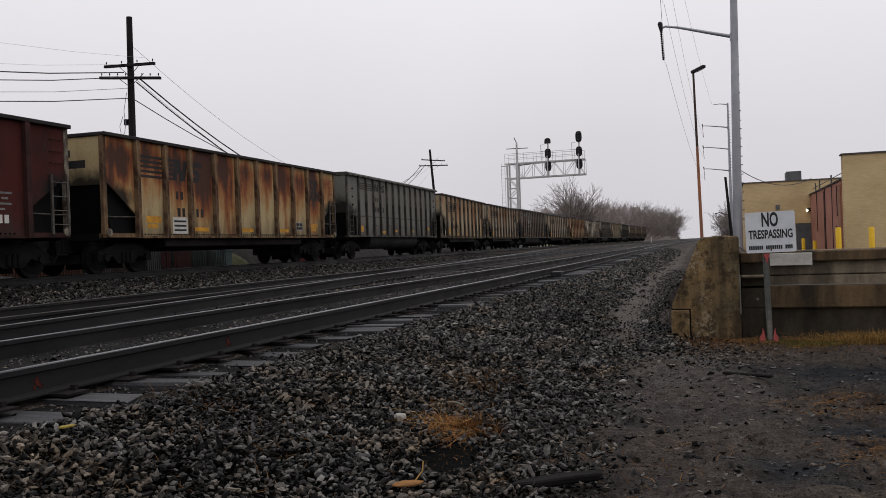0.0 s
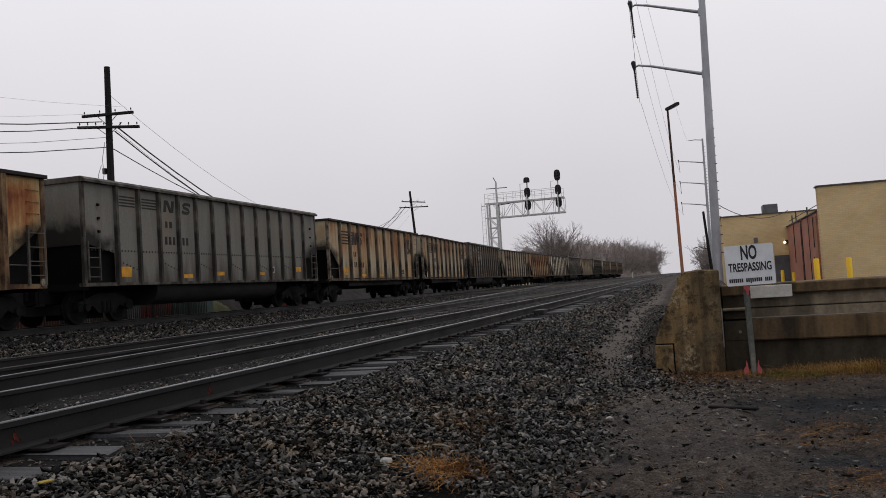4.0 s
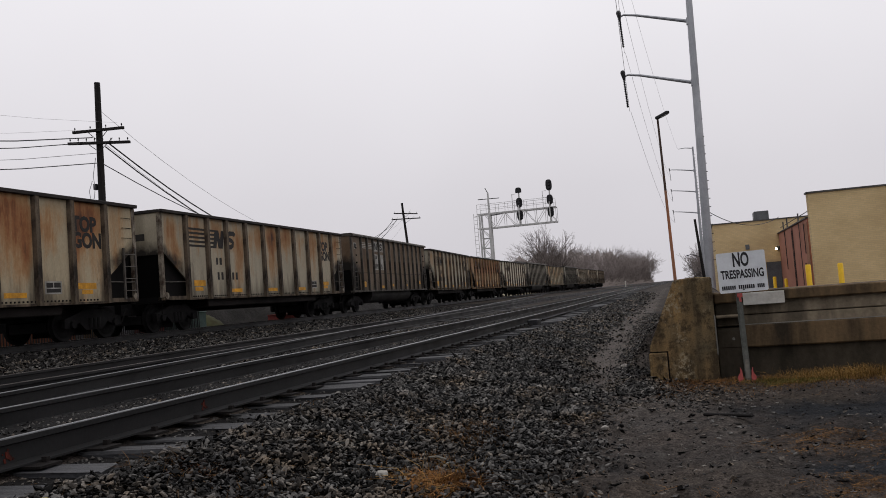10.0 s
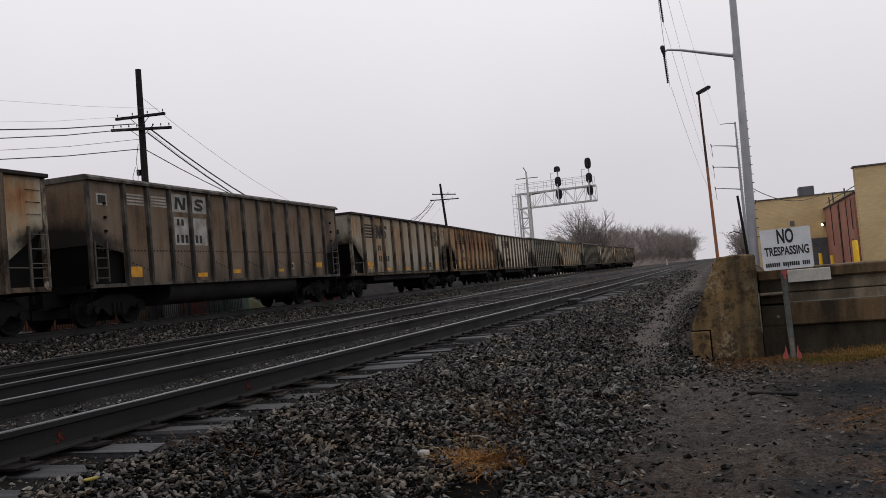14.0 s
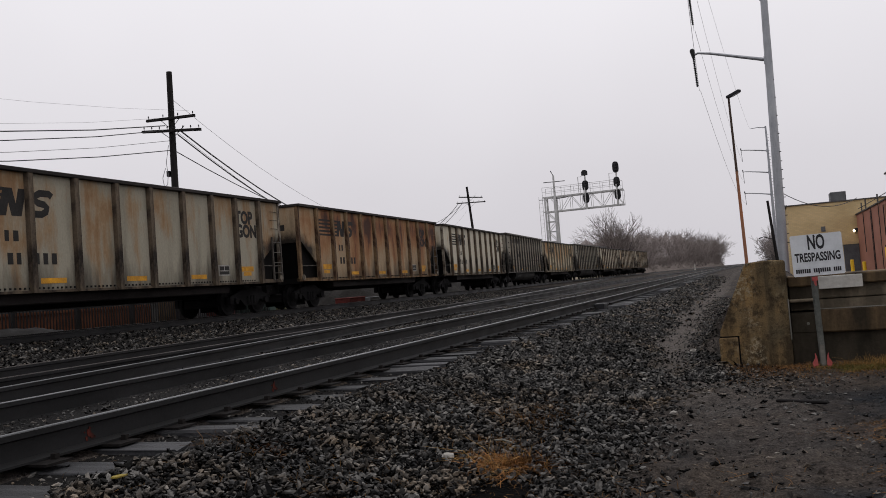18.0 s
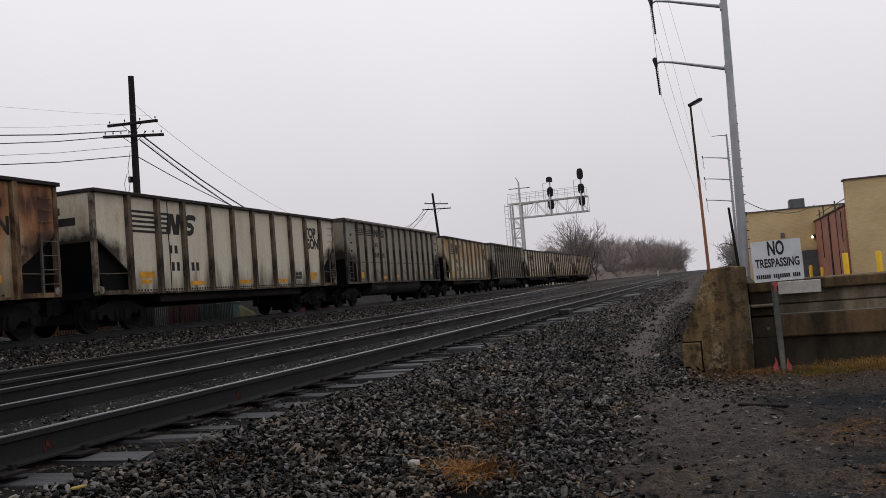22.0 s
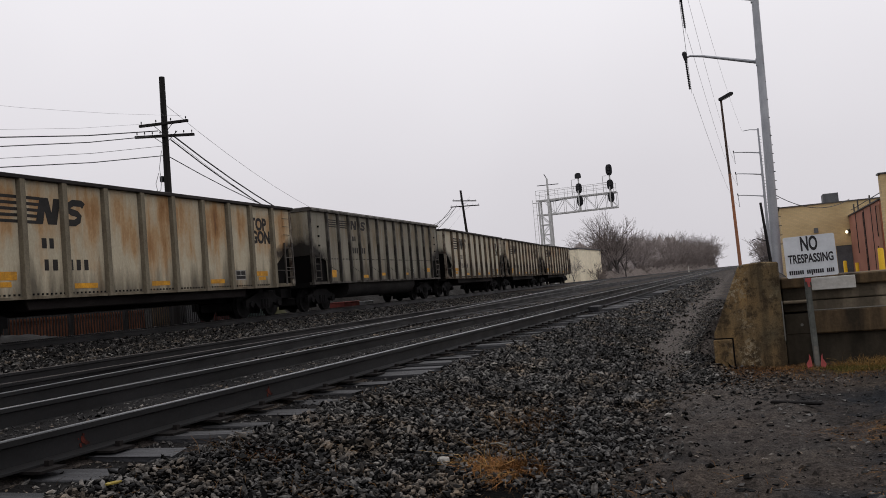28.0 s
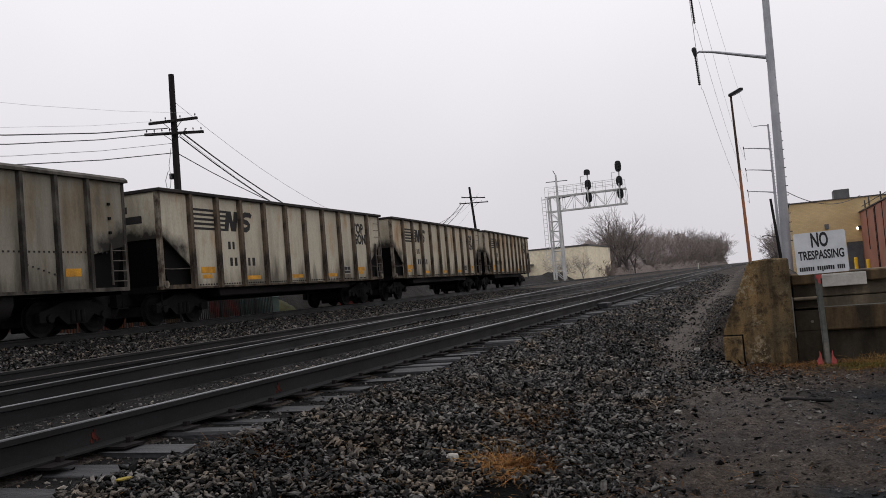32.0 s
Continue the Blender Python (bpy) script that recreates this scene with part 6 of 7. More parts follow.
def monopole(x, y, top, arms, label, lean=0.0, heavy=1.0, rise=1.0):
    th = thing("steel_monopole", (x, y, 0.0), label, "power pole", "steel power poles")
    part("pole", Shape().tube([(0, 0, -0.3), (lean * 0.5, 0, top / 2), (lean, 0, top)], [0.225, 0.17, 0.11], 16), M_STEELPOLE, th, smooth=True)
    s = Shape()
    for i in range(int((top - 2.5) / 0.42)):
        z = 2.0 + i * 0.42
        r = 0.225 - 0.115 * z / top
        side = 1 if i % 2 else -1
        s.tube([(r * 0.9, side * 0.06, z), (r + 0.15, side * 0.1, z)], 0.02, 5)
    tagged(part("climbing_steps", s, M_DARK, th), "row of climbing bolts", kind="stuff")
    for z in arms:
        dx = lean * z / top
        arm = part("arm", Shape().tube([(dx - 0.1, 0, z - 0.08), (dx - 1.2, 0, z + 0.24 * rise), (dx - 2.5, 0, z + 0.62 * rise), (dx - 3.1, 0, z + 0.74 * rise), (dx - 3.3, 0, z + 0.66 * rise)], [0.085, 0.075, 0.06, 0.05, 0.045], 8).box((dx - 0.2, -0.12, z - 0.24), (dx - 0.06, 0.12, z + 0.08)), M_STEELPOLE, th, smooth=True)
        s = Shape()
        for i in range(16):
            zz = z + 0.66 * rise - 0.16 - i * 0.085
            s.tube([(dx - 3.3 + i * 0.004, 0, zz), (dx - 3.3 + i * 0.004, 0, zz - 0.035), (dx - 3.3 + i * 0.004, 0, zz - 0.085)], [0.026 * heavy, 0.065 * heavy, 0.026 * heavy], 8)
        part("insulator", s, M_DARK, arm, "hanging string of dark insulators", smooth=True)
        part("clamp", Shape().tube([(dx - 3.36, 0, z + 0.66 * rise + 0.32), (dx - 3.34, 0, z + 0.66 * rise + 0.24), (dx - 3.31, 0, z + 0.66 * rise + 0.04), (dx - 3.3, 0, z + 0.66 * rise - 0.16)], [0.07 * heavy, 0.12 * heavy, 0.1 * heavy, 0.05 * heavy], 8), M_DARK, arm)
    return th


NX, NY, FX, FY = 0.6, 42.0, 1.05, 120.0
monopole(NX, NY, 22.0, [10.62, 13.6, 16.6], "tapered galvanised steel power pole with curved arms", 0.35)
monopole(FX, FY, 19.1, [10.1, 13.0, 15.9], "distant galvanised steel power pole with curved arms", 0.0, 0.6, 0.5)
top_arm = [ob for ob in bpy.data.objects if ob.name.startswith("steel_monopole")][-1]
part("arm", Shape().tube([(0.0, 0, 18.9), (-1.0, 0, 19.05), (-1.9, 0, 19.0)], [0.07, 0.055, 0.04], 8), M_STEELPOLE, top_arm, smooth=True)
for z, za in ((10.55, 10.1), (13.45, 13.0), (16.4, 15.9)):
    wire(sag((NX - 2.95, NY, z - 1.0), (FX - 3.3, FY, za - 1.0), 1.2, 16), 0.008, M_THINWIRE, "power wire between the steel poles")
    wire(sag((NX - 3.0, NY, z - 1.0), (NX + 0.6, NY - 70, z - 0.4), 1.0, 16), 0.008, M_THINWIRE, "power wire passing overhead")
wire(sag((NX - 3.2, NY, 19.5), (FX - 2, FY, 19.0), 1.0, 16), 0.008, M_THINWIRE, "thin guard wire high above the power wires")
wire(sag((NX + 0.2, NY, 4.3), (4.75, 51.4, 4.3), 0.55, 14), 0.018, M_WIRE, "service cable from the power pole to the building")


def lamp_post(x, y):
    th = thing("lamp_post", (x, y, 0.2), "tall rusted lamp post with a slanted flat lamp head", "lamp post")
    part("lower_pole", Shape().tube([(0.14, 0, -0.3), (0.055, 0, 4.9)], [0.075, 0.057], 10), M_LAMPPOLE, th, "orange rusted lower pole", smooth=True)
    part("upper_pole", Shape().tube([(0.055, 0, 4.9), (0, 0, 8.15)], [0.054, 0.044], 10), M_LAMPTOP, th, "dark brown upper pole", smooth=True)
    part("lamp_head", Shape().prism([(-0.1, 8.08), (0.0, 8.05), (0.52, 8.27), (0.52, 8.34), (0.4, 8.36), (0.05, 8.21), (-0.1, 8.15)], "y", -0.13, 0.13), M_DARK, th, "dark slanted lamp head", bevel=0.02)
    part("lens", Shape().prism([(0.14, 8.09), (0.46, 8.228), (0.45, 8.26), (0.13, 8.12)], "y", -0.09, 0.09), M_GLASS, th, "pale lens")
    part("base_box", Shape().box((-0.14, -0.12, 0.1), (0.0, 0.12, 0.75)), M_DARK, th, bevel=0.01)


lamp_post(-1.02, 38.0)
th = thing("old_pole", (0.62, 75.0, 0.0), "short dark leaning pole stub", "pole")
part("pole", Shape().tube([(0.1, 0, -0.4), (-0.35, 0, 6.2)], [0.15, 0.1], 10), M_WOODPOLE, th, smooth=True)
part("lamp_arm", Shape().tube([(-0.2, 0, 3.0), (-0.9, 0, 3.25), (-1.3, 0, 3.15)], [0.03, 0.03, 0.05], 6), M_DARK, th)


# ---- the signal bridge over the far tracks
def gantry():
    gx, gy, zb, zt = -24.55, 102.7, 0.5, 11.15
    th = thing("signal_gantry", (gx, gy, zb), "silver cantilever signal bridge with six dark signal heads", "signal bridge")
    th.matrix_world = Matrix.Translation((gx * 1.05, gy * 1.05, 0.46)) @ Matrix.Scale(1.05, 4)
    h, span, deep = zt - zb, 8.95, 1.8
    for px, py in ((-0.6, -0.6), (-0.6, 0.6), (0.6, -0.6), (0.6, 0.6)):
        part("tower_leg", Shape().box((px - 0.1, py - 0.08, -0.4), (px + 0.1, py + 0.08, h)), M_GANTRY, th)
        part("foot", Shape().prism([(px - 0.3, -0.4), (px + 0.3, -0.4), (px + 0.16, 0.45), (px - 0.16, 0.45)], "y", py - 0.2, py + 0.2), M_CONCLIGHT, th, "pale concrete foot")
    n = 7
    step = (h - deep - 0.3) / n
    for i in range(n):
        z0, z1 = 0.3 + i * step, 0.3 + (i + 1) * step
        for py in (-0.6, 0.6):
            a, b = (-0.6, 0.6) if i % 2 else (0.6, -0.6)
            part("brace", Shape().tube([(a, py, z0), (b, py, z1)], 0.045, 5).tube([(-0.6, py, z1), (0.6, py, z1)], 0.05, 5), M_GANTRY, th)
    for z in (h - deep, h):
        for py in (-0.6, 0.6):
            part("chord", Shape().box((-0.9, py - 0.07, z - 0.075), (span, py + 0.07, z + 0.075)), M_GANTRY, th)
    bays = 7
    w = span / bays
    for i in range(bays):
        for py in (-0.6, 0.6):
            a, b = (h - deep, h) if i % 2 else (h, h - deep)
            part("web", Shape().tube([(i * w, py, a), ((i + 1) * w, py, b)], 0.03, 5).tube([((i + 1) * w, py, h - deep), ((i + 1) * w, py, h)], 0.03, 5), M_GANTRY, th)
    part("walkway", Shape().box((-0.9, -0.2, h + 0.1), (span, 0.2, h + 0.13)), M_GANTRY, th, "grated walkway")
    for py in (-0.9, 0.9):
        s = Shape()
        for i in range(9):
            s.tube([(-0.8 + i * (span + 0.6) / 8, py, h + 0.1), (-0.8 + i * (span + 0.6) / 8, py, h + 1.2)], 0.028, 4)
        s.tube([(-0.8, py, h + 1.2), (span - 0.2, py, h + 1.2)], 0.028, 4).tube([(-0.8, py, h + 0.65), (span - 0.2, py, h + 0.65)], 0.024, 4)
        part("railing", s, M_GANTRY, th, "thin walkway railing")
    s = Shape()
    for dx in (-1.5, -1.05):
        s.tube([(dx, 0, 1.5), (dx, 0, h + 0.2)], 0.03, 4)
    for i in range(18):
        s.tube([(-1.5, 0, 2.0 + i * 0.5), (-1.05, 0, 2.0 + i * 0.5)], 0.026, 4)
    s.tube([(-1.5, 0, h - 0.2), (-0.6, 0, h - 0.2)], 0.05, 4).tube([(-1.5, 0, 3.2), (-0.6, 0, 3.2)], 0.04, 4)
    part("ladder", s, M_GANTRY, th, "caged access ladder")
    part("mast", Shape().tube([(0.72, -0.75, 0.0), (0.72, -0.75, h + 0.3)], [0.16, 0.14], 8), M_GANTRY, th)
    part("mast_top", Shape().tube([(0.72, -0.75, h + 0.3), (0.72, -0.75, h + 2.6)], [0.14, 0.11], 8), M_GANTRY, th, "upper mast")
    part("mast_cross", Shape().tube([(-0.6, -0.7, h + 1.85), (2.1, -0.7, h + 1.8)], 0.05, 5), M_DARK, th, "dark aerial crossbar")
    part("mast_tip", Shape().tube([(0.72, -0.7, h + 2.55), (0.4, -0.7, h + 3.2)], 0.05, 5), M_DARK, th)
    part("mast_cross", Shape().tube([(0.72, -0.7, h - 0.3), (2.3, -0.7, h - 0.2)], 0.05, 5), M_DARK, th)
    for mx, zs in ((4.68, (h + 2.3, h + 0.88, h - 0.65)), (8.45, (h + 2.65, h + 0.88, h - 0.62))):
        mast = part("signal_mast", Shape().tube([(mx, -1.15, h - deep - 0.2), (mx, -1.15, zs[0] + 0.3)], 0.09, 8).box((mx - 0.9, -1.2, h + 0.1), (mx - 0.84, -1.1, h + 2.0)).tube([(mx - 0.9, -1.15, h + 1.2), (mx, -1.15, h + 1.2)], 0.03, 4).tube([(mx - 0.9, -1.15, h + 2.0), (mx - 0.4, -1.15, h + 2.0)], 0.03, 4), M_GANTRY, th, "signal mast with cage")
        part("face_bar", Shape().box((mx - 0.1, -1.68, h - deep - 0.1), (mx + 0.02, -1.62, zs[1] - 0.3)), M_GANTRY, mast, "silver conduit before the heads")
        for i, z in enumerate(zs):
            tall = 0.67 if (i == 0 and mx > 6) else 0.45 if i == 0 else 0.6
            low = -0.22 if tall < 0.5 else -tall
            ring = [(mx + 0.38 * math.copysign(abs(math.cos(a)) ** 0.65, math.cos(a)), z + max(low, tall * math.copysign(abs(math.sin(a)) ** 0.75, math.sin(a)))) for a in [j * math.pi / 10 for j in range(20)]]
            head = part("signal_head", Shape().prism(ring, "y", -1.35, -1.25), M_DARK, mast, "dark rounded signal head")
            for k in (-1, 0, 1):
                if tall > 0.5:
                    part("hood", Shape().tube([(mx, -1.36, z + k * 0.5 * tall), (mx, -1.6, z + k * 0.5 * tall + 0.03)], [0.13, 0.14], 8), M_DARK, head)
    return th


gantry()


# ---- buildings beside the yard
def windowless(name, label, x0, x1, y0, y1, z1, mat, category="building", roof=M_ROOF):
    th = thing(name, (x0, y0, -0.3), label, category)
    part("wall", Shape().box((0, 0, 0), (x1 - x0, y1 - y0, z1 + 0.3)), mat, th)
    part("roof_edge", Shape().box((-0.06, -0.06, z1 + 0.3), (x1 - x0 + 0.06, y1 - y0 + 0.06, z1 + 0.36)), roof, th, "dark roof edge")
    return th


front = windowless("warehouse", "plain tan brick warehouse with flat roof", 4.7, 30, 38, 38.6, 4.36, M_TAN)
part("rear_wing", Shape().box((7.4, 0.6, 0), (25.3, 22, 3.5)), M_TAN, front, "lower wing behind the front wall")
red = windowless("brick_annex", "red brick annex with pipes on its wall", 4.72, 12, 38.62, 51.7, 3.36, M_REDBRICK)
red.location.x = 4.66
for py, z0, z1, r in ((2.6, 0.8, 3.6, 0.016), (5.4, 0.2, 3.6, 0.022), (5.8, 0.2, 3.5, 0.015), (9.0, 1.6, 3.6, 0.02), (0.9, 2.2, 3.5, 0.018), (1.3, 0.6, 1.8, 0.022)):
    part("pipe", Shape().tube([(-0.06, py, z0), (-0.06, py, z1)], r, 8), M_DARK, red, "dark downpipe")
part("parapet_rail", Shape().tube([(0.1, 0.3, 3.98), (0.1, 12.6, 3.98)], 0.02, 5), M_ROOF, red, "roof edge rail")
for py, z1 in ((4, 4.15), (9, 4.3), (11, 4.2)):
    part("roof_vent", Shape().tube([(0.1, py, 3.5), (0.1, py, z1)], 0.035, 6), M_ROOF, red, "thin roof vent pipe")
part("wall_panel", Shape().box((-0.03, 0.02, 0.3), (0.0, 0.9, 3.5)), worn("tan_corner", (0.32, 0.17, 0.1), (0.25, 0.12, 0.08), 0.9, scale=1, fine=10), red, "brown corner bricks")
back = windowless("warehouse", "lower tan brick warehouse wing with a grey door", 1.15, 12, 51.7, 66, 4.2, M_TAN)
part("door", Shape().box((2.72, -0.05, 0.2), (3.5, 0.02, 2.1)), M_GREYDOOR, back, "grey steel door", bevel=0.01)
part("lintel", Shape().box((2.5, -0.08, 2.1), (3.7, 0.02, 2.3)), M_TAN, back, "projecting lintel")
part("vent", Shape().box((1.68, -0.06, 2.92), (1.9, 0.02, 3.2)), M_GREYDOOR, back, "small louvre vent")
part("roof_unit", Shape().box((2.35, 0.6, 4.56), (3.15, 2.0, 5.1)), M_GREYDOOR, back, "roof ventilation unit", bevel=0.02)
part("lamp_bracket", Shape().box((-0.02 + 3.36, -0.25, 2.75), (3.5, 0.02, 2.95)), M_DARK, back)
part("wall_lamp", Shape().tube([(3.3, -0.24, 2.85), (3.3, -0.36, 2.8)], [0.05, 0.065], 10), M_GLOW, back, "small lit wall lamp")


def bollard(x, y, top, r):
    th = thing("bollard", (x, y, -0.25), "yellow plastic-covered steel bollard", "bollard", "yellow bollards")
    part("post", Shape().tube([(0, 0, 0), (0, 0, top + 0.21), (0, 0, top + 0.25)], [r, r, r * 0.75], 14), M_BOLLARD, th, smooth=True)
    part("foot", Shape().tube([(0, 0, -0.05), (0, 0, 0.06)], r * 1.6, 12), M_CONC2, th)


for x, y, top in ((3.33, 28.5, 1.36), (4.25, 28.5, 1.33), (3.68, 45.0, 0.98), (4.15, 44.5, 0.85)):
    bollard(x, y, top, 0.082)


# ---- beyond the far track
def picket_fence(y0, y1, u, label):
    th = thing("picket_fence", (0, 0, 0), label, "fence")
    picket = Shape().tube([(0, 0, 0.0), (0, 0, 1.5)], 0.024, 4).mesh("picket")
    y = y0
    i = 0
    while y < y1:
        x = u - shift(y)
        z = ground_z(x, y)
        if i % 20 == 0:
            part("post", Shape().box((x - 0.05, y - 0.05, z - 0.1), (x + 0.05, y + 0.05, z + 1.65)), M_FENCE, th)
        else:
            part("picket", picket, M_FENCE, th).location = (x, y, z + 0.08)
        y += 0.14
        i += 1
    for dz in (0.25, 1.15):
        part("fence_rail", Shape().tube([(u - shift(t), t, ground_z(u - shift(t), t) + dz) for t in np.linspace(y0, y1, 12)], 0.022, 4), M_FENCE, th)


picket_fence(15.0, 36.2, -22.75, "black steel picket fence beyond the tracks")
solo("brick_wall", Shape().box((-0.2, 0, -0.3), (0.2, 14.4, 1.0)).box((-0.26, -0.05, 1.0), (0.26, 14.4, 1.1)), M_ORANGEBRICK, "low orange brick wall behind the fence", "wall", at=(-24.2, 14.0, 0.3))
for y0, y1, mat, words in ((28.8, 29.6, M_BROWNPANEL, "dull brown"), (29.72, 30.2, M_BROWNPANEL, "dull brown"), (30.95, 31.9, M_GREYDOOR, "grey")):
    solo("board_panel", Shape().box((-0.05, 0, 0), (0.05, y1 - y0, 1.25)).box((0.05, 0, 0.1), (0.08, 0.06, 1.2)).box((0.05, y1 - y0 - 0.06, 0.1), (0.08, y1 - y0, 1.2)), mat, words + " board panel behind the picket fence", "panel", "board panels", at=(-23.9, y0, 0.25), bevel=0.008)
solo("dark_wall", Shape().box((-0.2, 0, -0.3), (0.2, 0.7, 1.6)), M_UNDER, "dark wall pier behind the fence", "wall", at=(-24.1, 30.22, 0.3), bevel=0.01)
for i in range(6):
    solo("slatted_panel", Shape().box((-0.4, -0.16, 0), (0.4, 0.16, 1.2)), M_REDBOX, "dark red slatted panel behind the fence", "panel", "slatted panels", at=(-24.3, 32.15 + i * 0.39, 0.3), bevel=0.01)
for i in range(5):
    solo("slatted_panel", Shape().box((-0.4, -0.16, 0), (0.4, 0.16, 1.1)), M_TEAL, "dark teal slatted panel behind the fence", "panel", "slatted panels", at=(-24.3, 34.5 + i * 0.39, 0.3), bevel=0.01)
solo("equipment_box", Shape().box((-0.4, -0.5, 0), (0.4, 0.5, 1.15)).box((-0.44, -0.54, 1.15), (0.44, 0.54, 1.2)), M_PALETEAL, "pale teal equipment cabinet beyond the tracks", "cabinet", at=(-24.2, 37.1, 0.25), bevel=0.03)
solo("equipment_box", Shape().box((-0.5, -1.0, 0), (0.5, 1.0, 0.62)).box((-0.54, -1.04, 0.62), (0.54, 1.04, 0.68)), M_REDBOX, "faded red box beyond the tracks", "box", at=(-23.6, 45.5, 0.3), bevel=0.03)
solo("equipment_box", Shape().box((-0.5, -0.6, 0), (0.5, 0.6, 0.55)).box((-0.54, -0.64, 0.55), (0.54, 0.64, 0.6)), M_GREYDOOR, "low grey cabinet next to the red box", "cabinet", at=(-23.6, 47.8, 0.3), bevel=0.03)

def mound(name, label, x, y, rx, ry, h, mat):
    n, m = 22, 12
    v = [(x + rx * (j / (m - 1)) * math.cos(i * 2 * math.pi / n), y + ry * (j / (m - 1)) * math.sin(i * 2 * math.pi / n), 0.15 + h * max(0, 1 - (j / (m - 1)) ** 2) + 0.1 * noise.noise(Vector((i * 0.9, j * 0.8, 0)))) for j in range(m) for i in range(n)]
    f = [(j * n + i, j * n + (i + 1) % n, (j + 1) * n + (i + 1) % n, (j + 1) * n + i) for j in range(m - 1) for i in range(n)]
    me = raw_mesh(name, v, f, True)
    ob = part(name, me, mat, None)
    tagged(ob, label, "bank", kind="structure")


mound("grass_bank", "low grassy bank beyond the tracks", -25.6, 39.8, 1.5, 2.1, 1.15, M_GRASS)
mound("asphalt_ramp", "low dark asphalt platform ramp", -22.1, 19.6, 0.7, 4.0, 0.75, M_ASPHALT)


def long_bank(name, label, y0, y1, u, wide, high, mat, seed, rough=0.25, grow=0.0):
    """A long low bank or thicket that follows the tracks, with an uneven crest."""
    ys, prof = np.arange(y0, y1, 2.0), [(-wide, 0.0), (-wide * 0.4, 0.75), (0.0, 1.0), (wide * 0.35, 0.7), (wide, 0.0)]
    v = []
    for y in ys:
        for j, (d, h) in enumerate(prof):
            k = 1 + rough * 2 * noise.noise(Vector((y * 0.11 + seed, j * 0.7, 0))) + rough * noise.noise(Vector((y * 0.6, j * 1.7, seed)))
            v.append((u + d - shift(y) - swing(y), y, 0.05 + (high + grow * min(y - y0, 170) / 170) * h * k))
    n = len(prof)
    for j in range(n):
        v[j] = (v[j][0], v[j][1], 0.0)
    f = [(i * n + j, i * n + j + 1, (i + 1) * n + j + 1, (i + 1) * n + j) for i in range(len(ys) - 1) for j in range(n - 1)]
    tagged(part(name, raw_mesh(name, v, f, True), mat, None), label, "bank", kind="structure")


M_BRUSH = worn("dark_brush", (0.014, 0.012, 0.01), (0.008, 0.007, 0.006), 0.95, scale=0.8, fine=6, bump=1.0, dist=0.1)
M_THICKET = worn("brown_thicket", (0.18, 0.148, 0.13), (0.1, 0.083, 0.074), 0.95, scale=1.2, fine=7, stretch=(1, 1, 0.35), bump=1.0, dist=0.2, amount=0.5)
# Far wood colour is paled to stand in for distant haze.
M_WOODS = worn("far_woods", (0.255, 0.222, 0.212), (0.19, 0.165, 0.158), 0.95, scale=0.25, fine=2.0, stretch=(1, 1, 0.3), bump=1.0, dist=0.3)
# Banks added so that nothing bright shows through beneath the cars.
long_bank("track_bank", "dark weedy bank added beyond the far track", 50, 104, -25.5, 2.6, 1.9, M_BRUSH, 1.0, 0.1)
long_bank("track_bank", "dark weedy bank before the factory", 102, 165, -27.2, 3.0, 1.7, M_BRUSH, 2.0, 0.15)
long_bank("undergrowth", "dense brown undergrowth at the foot of the wood", 150, 620, -22.0, 2.2, 1.7, M_THICKET, 6.0, 0.12, 1.6)
long_bank("track_bank", "dark weedy bank added behind the picket fence", 14, 66, -29.0, 1.6, 2.3, M_BRUSH, 9.0, 0.1)
long_bank("track_bank", "dark weedy bank added beyond the far track", -10, 17, -25.5, 2.6, 0.9, M_BRUSH, 5.0)
long_bank("backdrop", "grey brown wood behind the bare trees, paled for haze", 156, 660, -27.6, 5.0, 7.3, M_WOODS, 3.0, 0.1, 6.2)


# the far factory behind the signal bridge
far = thing("factory_building", (-56, 135, 0.0), "long cream factory wall behind bare trees", "building")
part("wall", Shape().box((0, 0, -1), (28.5, 20, 5.9)), M_FARWALL, far)
part("roof_edge", Shape().box((-0.1, -0.1, 5.9), (28.6, 20.1, 6.15)), M_ROOF, far)
part("canopy", Shape().box((14.2, -2.2, 3.5), (19.5, 0, 3.7)).box((14.5, -2.0, -1), (14.7, -1.8, 3.5)).box((18.8, -2.0, -1), (19.0, -1.8, 3.5)), M_GREYDOOR, far, "small grey canopy")
for i in range(4):
    part("roof_post", Shape().tube([(4 + i * 6.5, 3, 6), (4 + i * 6.5, 3, 7.2 + 0.3 * (i % 2))], 0.08, 5), M_ROOF, far)


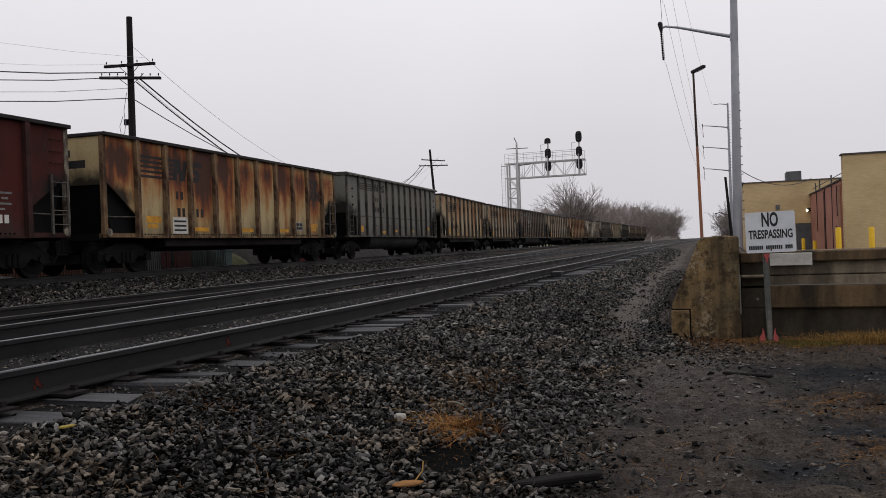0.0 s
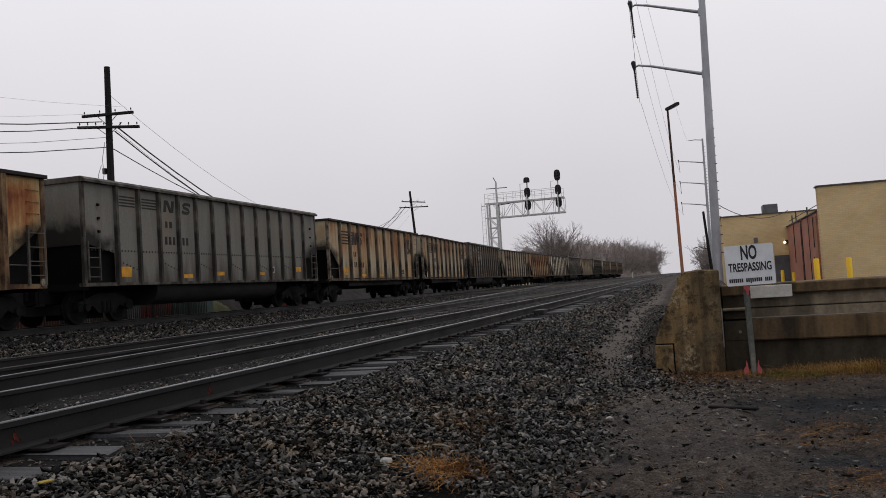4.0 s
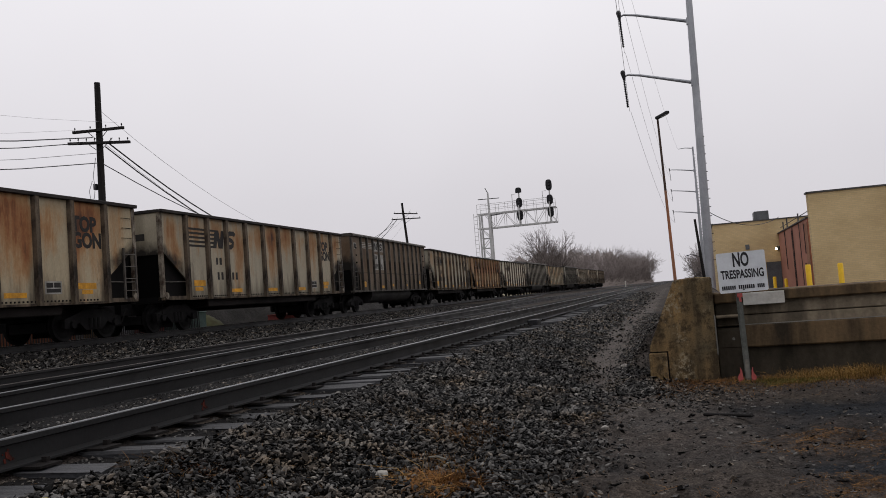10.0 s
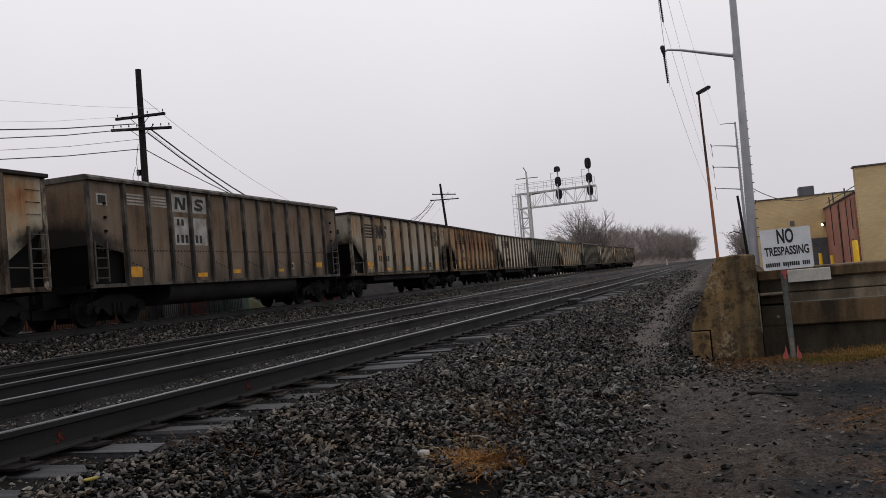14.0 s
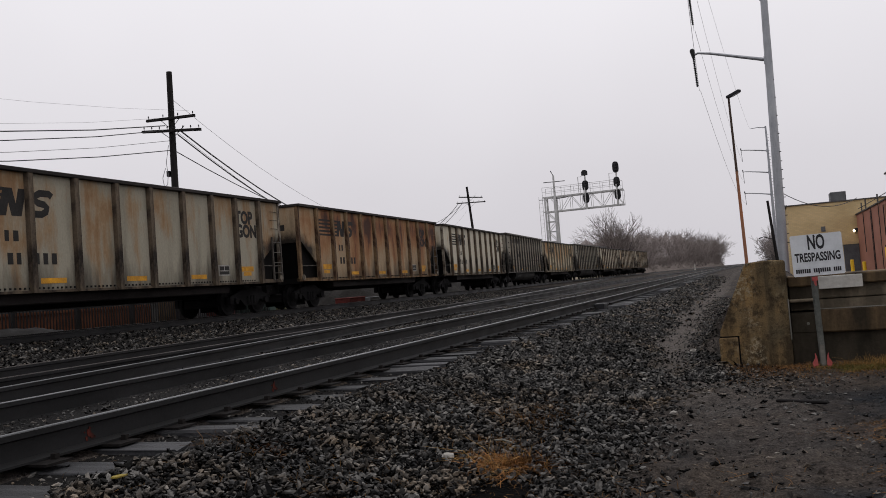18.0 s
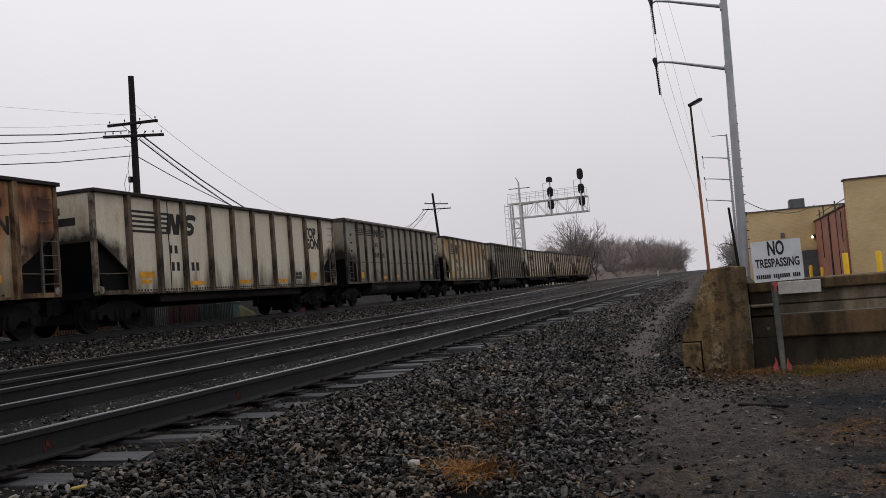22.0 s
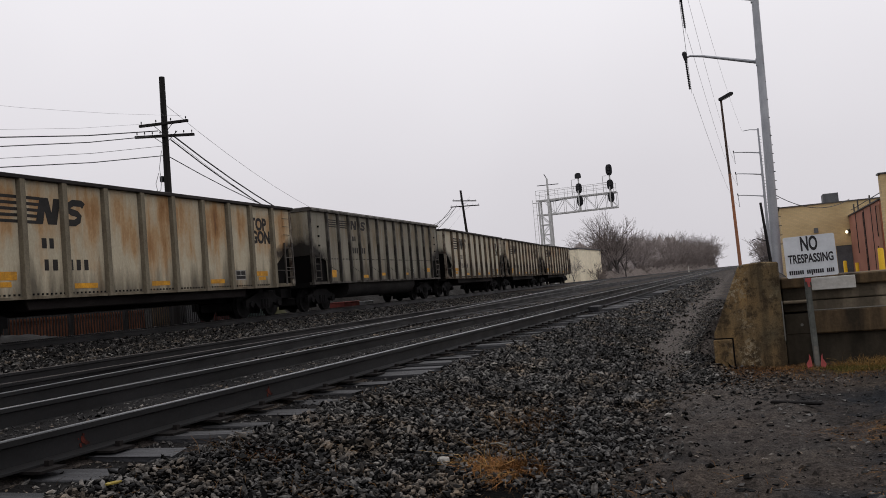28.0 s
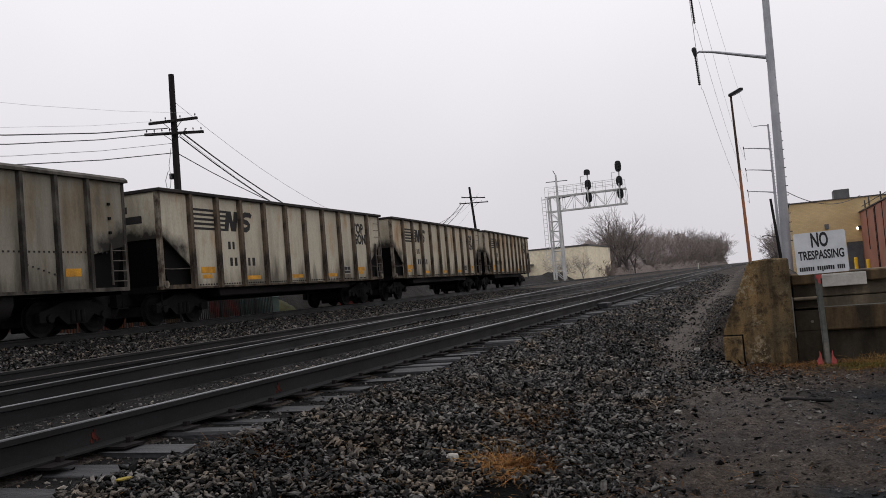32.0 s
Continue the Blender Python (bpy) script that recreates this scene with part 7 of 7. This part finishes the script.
# ---- bare winter trees
def tree_mesh(seed, height, spread, depth=6, trunk=0.2, twig=0.012, bushy=False):
    """A bare tree: a tapered trunk that forks low into steep limbs, then into ever finer twigs."""
    rng = random.Random(seed)
    wood, twigs = Shape(), Shape()

    def grow(p, d, length, r, level):
        bend = Vector((rng.uniform(-1, 1), rng.uniform(-1, 1), 0.3)) * length * 0.09
        q, e = p + d * length * 0.5 + bend, p + d * length + bend * 0.6
        if level < 3:
            wood.tube([p, q, e], [r, r * 0.84, r * 0.7], 5 if level < 2 else 3, cap=False)
        else:
            twigs.tube([p, e], [r, r * 0.6], 3, cap=False)
        if level >= depth:
            return
        kids = rng.choice((4, 5)) if level == 0 else 3 if level > 1 or bushy else rng.choice((2, 3))
        for i in range(kids):
            lead = i == 0 and level > 0
            tilt = (rng.uniform(0.05, 0.25) if lead else rng.uniform(0.3, 0.8)) * spread
            side = d.orthogonal().normalized()
            side.rotate(Matrix.Rotation((i + rng.uniform(-0.3, 0.3)) * 6.283 / kids, 3, d))
            nd = (d * math.cos(tilt) + side * math.sin(tilt) + Vector((0, 0, 0.07))).normalized()
            start = e if lead else p.lerp(e, rng.uniform(0.45, 1.0))
            grow(start, nd, length * (rng.uniform(0.78, 0.92) if lead else rng.uniform(0.58, 0.8)), max(r * (0.72 if lead else 0.52), twig), level + 1)
    h0 = height * (0.14 if bushy else 0.22)
    grow(Vector((0, 0, -0.3)), Vector((rng.uniform(-0.05, 0.05), rng.uniform(-0.05, 0.05), 1)).normalized(), h0, trunk, 0)
    k = height / max(v[2] for v in twigs.v)
    out = []
    for s, n in ((wood, "trunk"), (twigs, "crown")):
        me = s.mesh(n)
        me.transform(Matrix.Scale(k, 4))
        out.append(me)
    return out


def plant(name, meshes, at, turn, scale, label, group):
    th = thing(name, at, label, "tree" if name == "bare_tree" else "bush", group, turn=turn)
    th.scale = (scale, scale, scale)
    part("trunk", meshes[0], M_BARK, th)
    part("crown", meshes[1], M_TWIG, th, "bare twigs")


TREES = [tree_mesh(3, 12.9, 1.15, 7, 0.3, 0.011), tree_mesh(8, 11, 1.1, 6, 0.15, 0.012), tree_mesh(14, 10, 1.15, 6, 0.14, 0.012)]
FARTREES = [tree_mesh(33, 11.5, 1.1, 6, 0.12, 0.012), tree_mesh(38, 11, 1.05, 6, 0.12, 0.012), tree_mesh(44, 10, 1.15, 6, 0.12, 0.012)]
BUSHES = [tree_mesh(21, 6.5, 1.15, 5, 0.05, 0.011, True), tree_mesh(27, 6, 1.2, 5, 0.05, 0.011, True)]
rng = random.Random(5)
plant("bare_tree", TREES[0], (-27.5, 165, 0.0), 20, 1.12, "large bare winter tree with fine twigs", "trees along the line")
plant("bare_tree", TREES[0], (-26.6, 167, 0.0), 140, 1.02, "tall bare winter tree with fine twigs", "trees along the line")
plant("bare_tree", TREES[1], (-29.0, 168, 0.0), 250, 1.05, "bare winter tree leaning over the factory", "trees along the line")
plant("bare_tree", TREES[1], (-25.3, 170, 0.0), 80, 0.9, "bare winter tree at the start of the wood", "trees along the line")
for i in range(14):
    plant("brush", BUSHES[i % 2], (-26.0 - 5.0 * rng.random(), 138 + 1.9 * i, -0.2), rng.uniform(0, 360), rng.uniform(0.3, 0.55), "low leafless brush in front of the factory", "brush along the line")
plant("bare_tree", TREES[2], (-30.5, 128, 0.0), 60, 0.5, "small bare tree in front of the factory", "trees along the line")
plant("bare_tree", TREES[1], (-26.8, 126, 0.0), 200, 0.45, "small bare tree in front of the factory", "trees along the line")
for i in range(54):
    y = 158 + 480 * (i / 54) ** 1.3 + rng.uniform(-5, 5)
    u = -22.2 - rng.uniform(0, 9)
    plant("bare_tree", FARTREES[rng.randrange(3)], (u - shift(y) - swing(y), y, -0.1), rng.uniform(0, 360), rng.uniform(0.92, 1.22) * min(0.74 + (y - 158) / 330, 1.2 + (y - 158) / 900), "bare brown winter tree in the wood along the line", "trees along the line")
for i in range(80):
    y = 152 + 450 * (i / 80) ** 1.2 + rng.uniform(-4, 4)
    u = -21.6 - rng.uniform(0, 4)
    plant("brush", BUSHES[rng.randrange(2)], (u - shift(y) - swing(y), y, -0.1), rng.uniform(0, 360), rng.uniform(0.7, 1.1) * min(0.75 + (y - 156) / 300, 1.5), "leafless brown brush at the edge of the wood", "brush along the line")
for i in range(26):
    x, y = 1.0 + rng.uniform(-1, 8), 200 + rng.uniform(0, 120)
    plant("brush", BUSHES[rng.randrange(2)], (x, y, -0.2), rng.uniform(0, 360), rng.uniform(0.9, 1.5), "leafless brush far along the line", "brush along the line")
for x, y, k in ((2.2, 230, 0.85), (4.5, 250, 1.0), (7.5, 240, 0.9), (3.2, 300, 1.1), (-0.5, 330, 0.8)):
    plant("bare_tree", TREES[rng.randrange(3)], (x, y, -0.2), rng.uniform(0, 360), k, "hazy bare tree far along the line", "trees along the line")
solo("marker_post", Shape().tube([(0, 0, 0), (0, 0, 1.4)], 0.12, 6), M_WHITEPAINT, "small white post beside the far track", "post", at=(-13.9, 175, 0.3))


def motions():
    """The train rolls past; every wheelset turns with it."""
    for k, car in TRAIN:
        walk(car, [(i * 0.5, car_pose(k, i * 0.5)) for i in range(65)])
    turns = [(i * 0.1, math.degrees(run(i * 0.1) / 0.457)) for i in range(321)]
    for w, y in SETS:
        walk(w, [(t, pose(0, y, 0.457, a)) for t, a in turns])


motions()
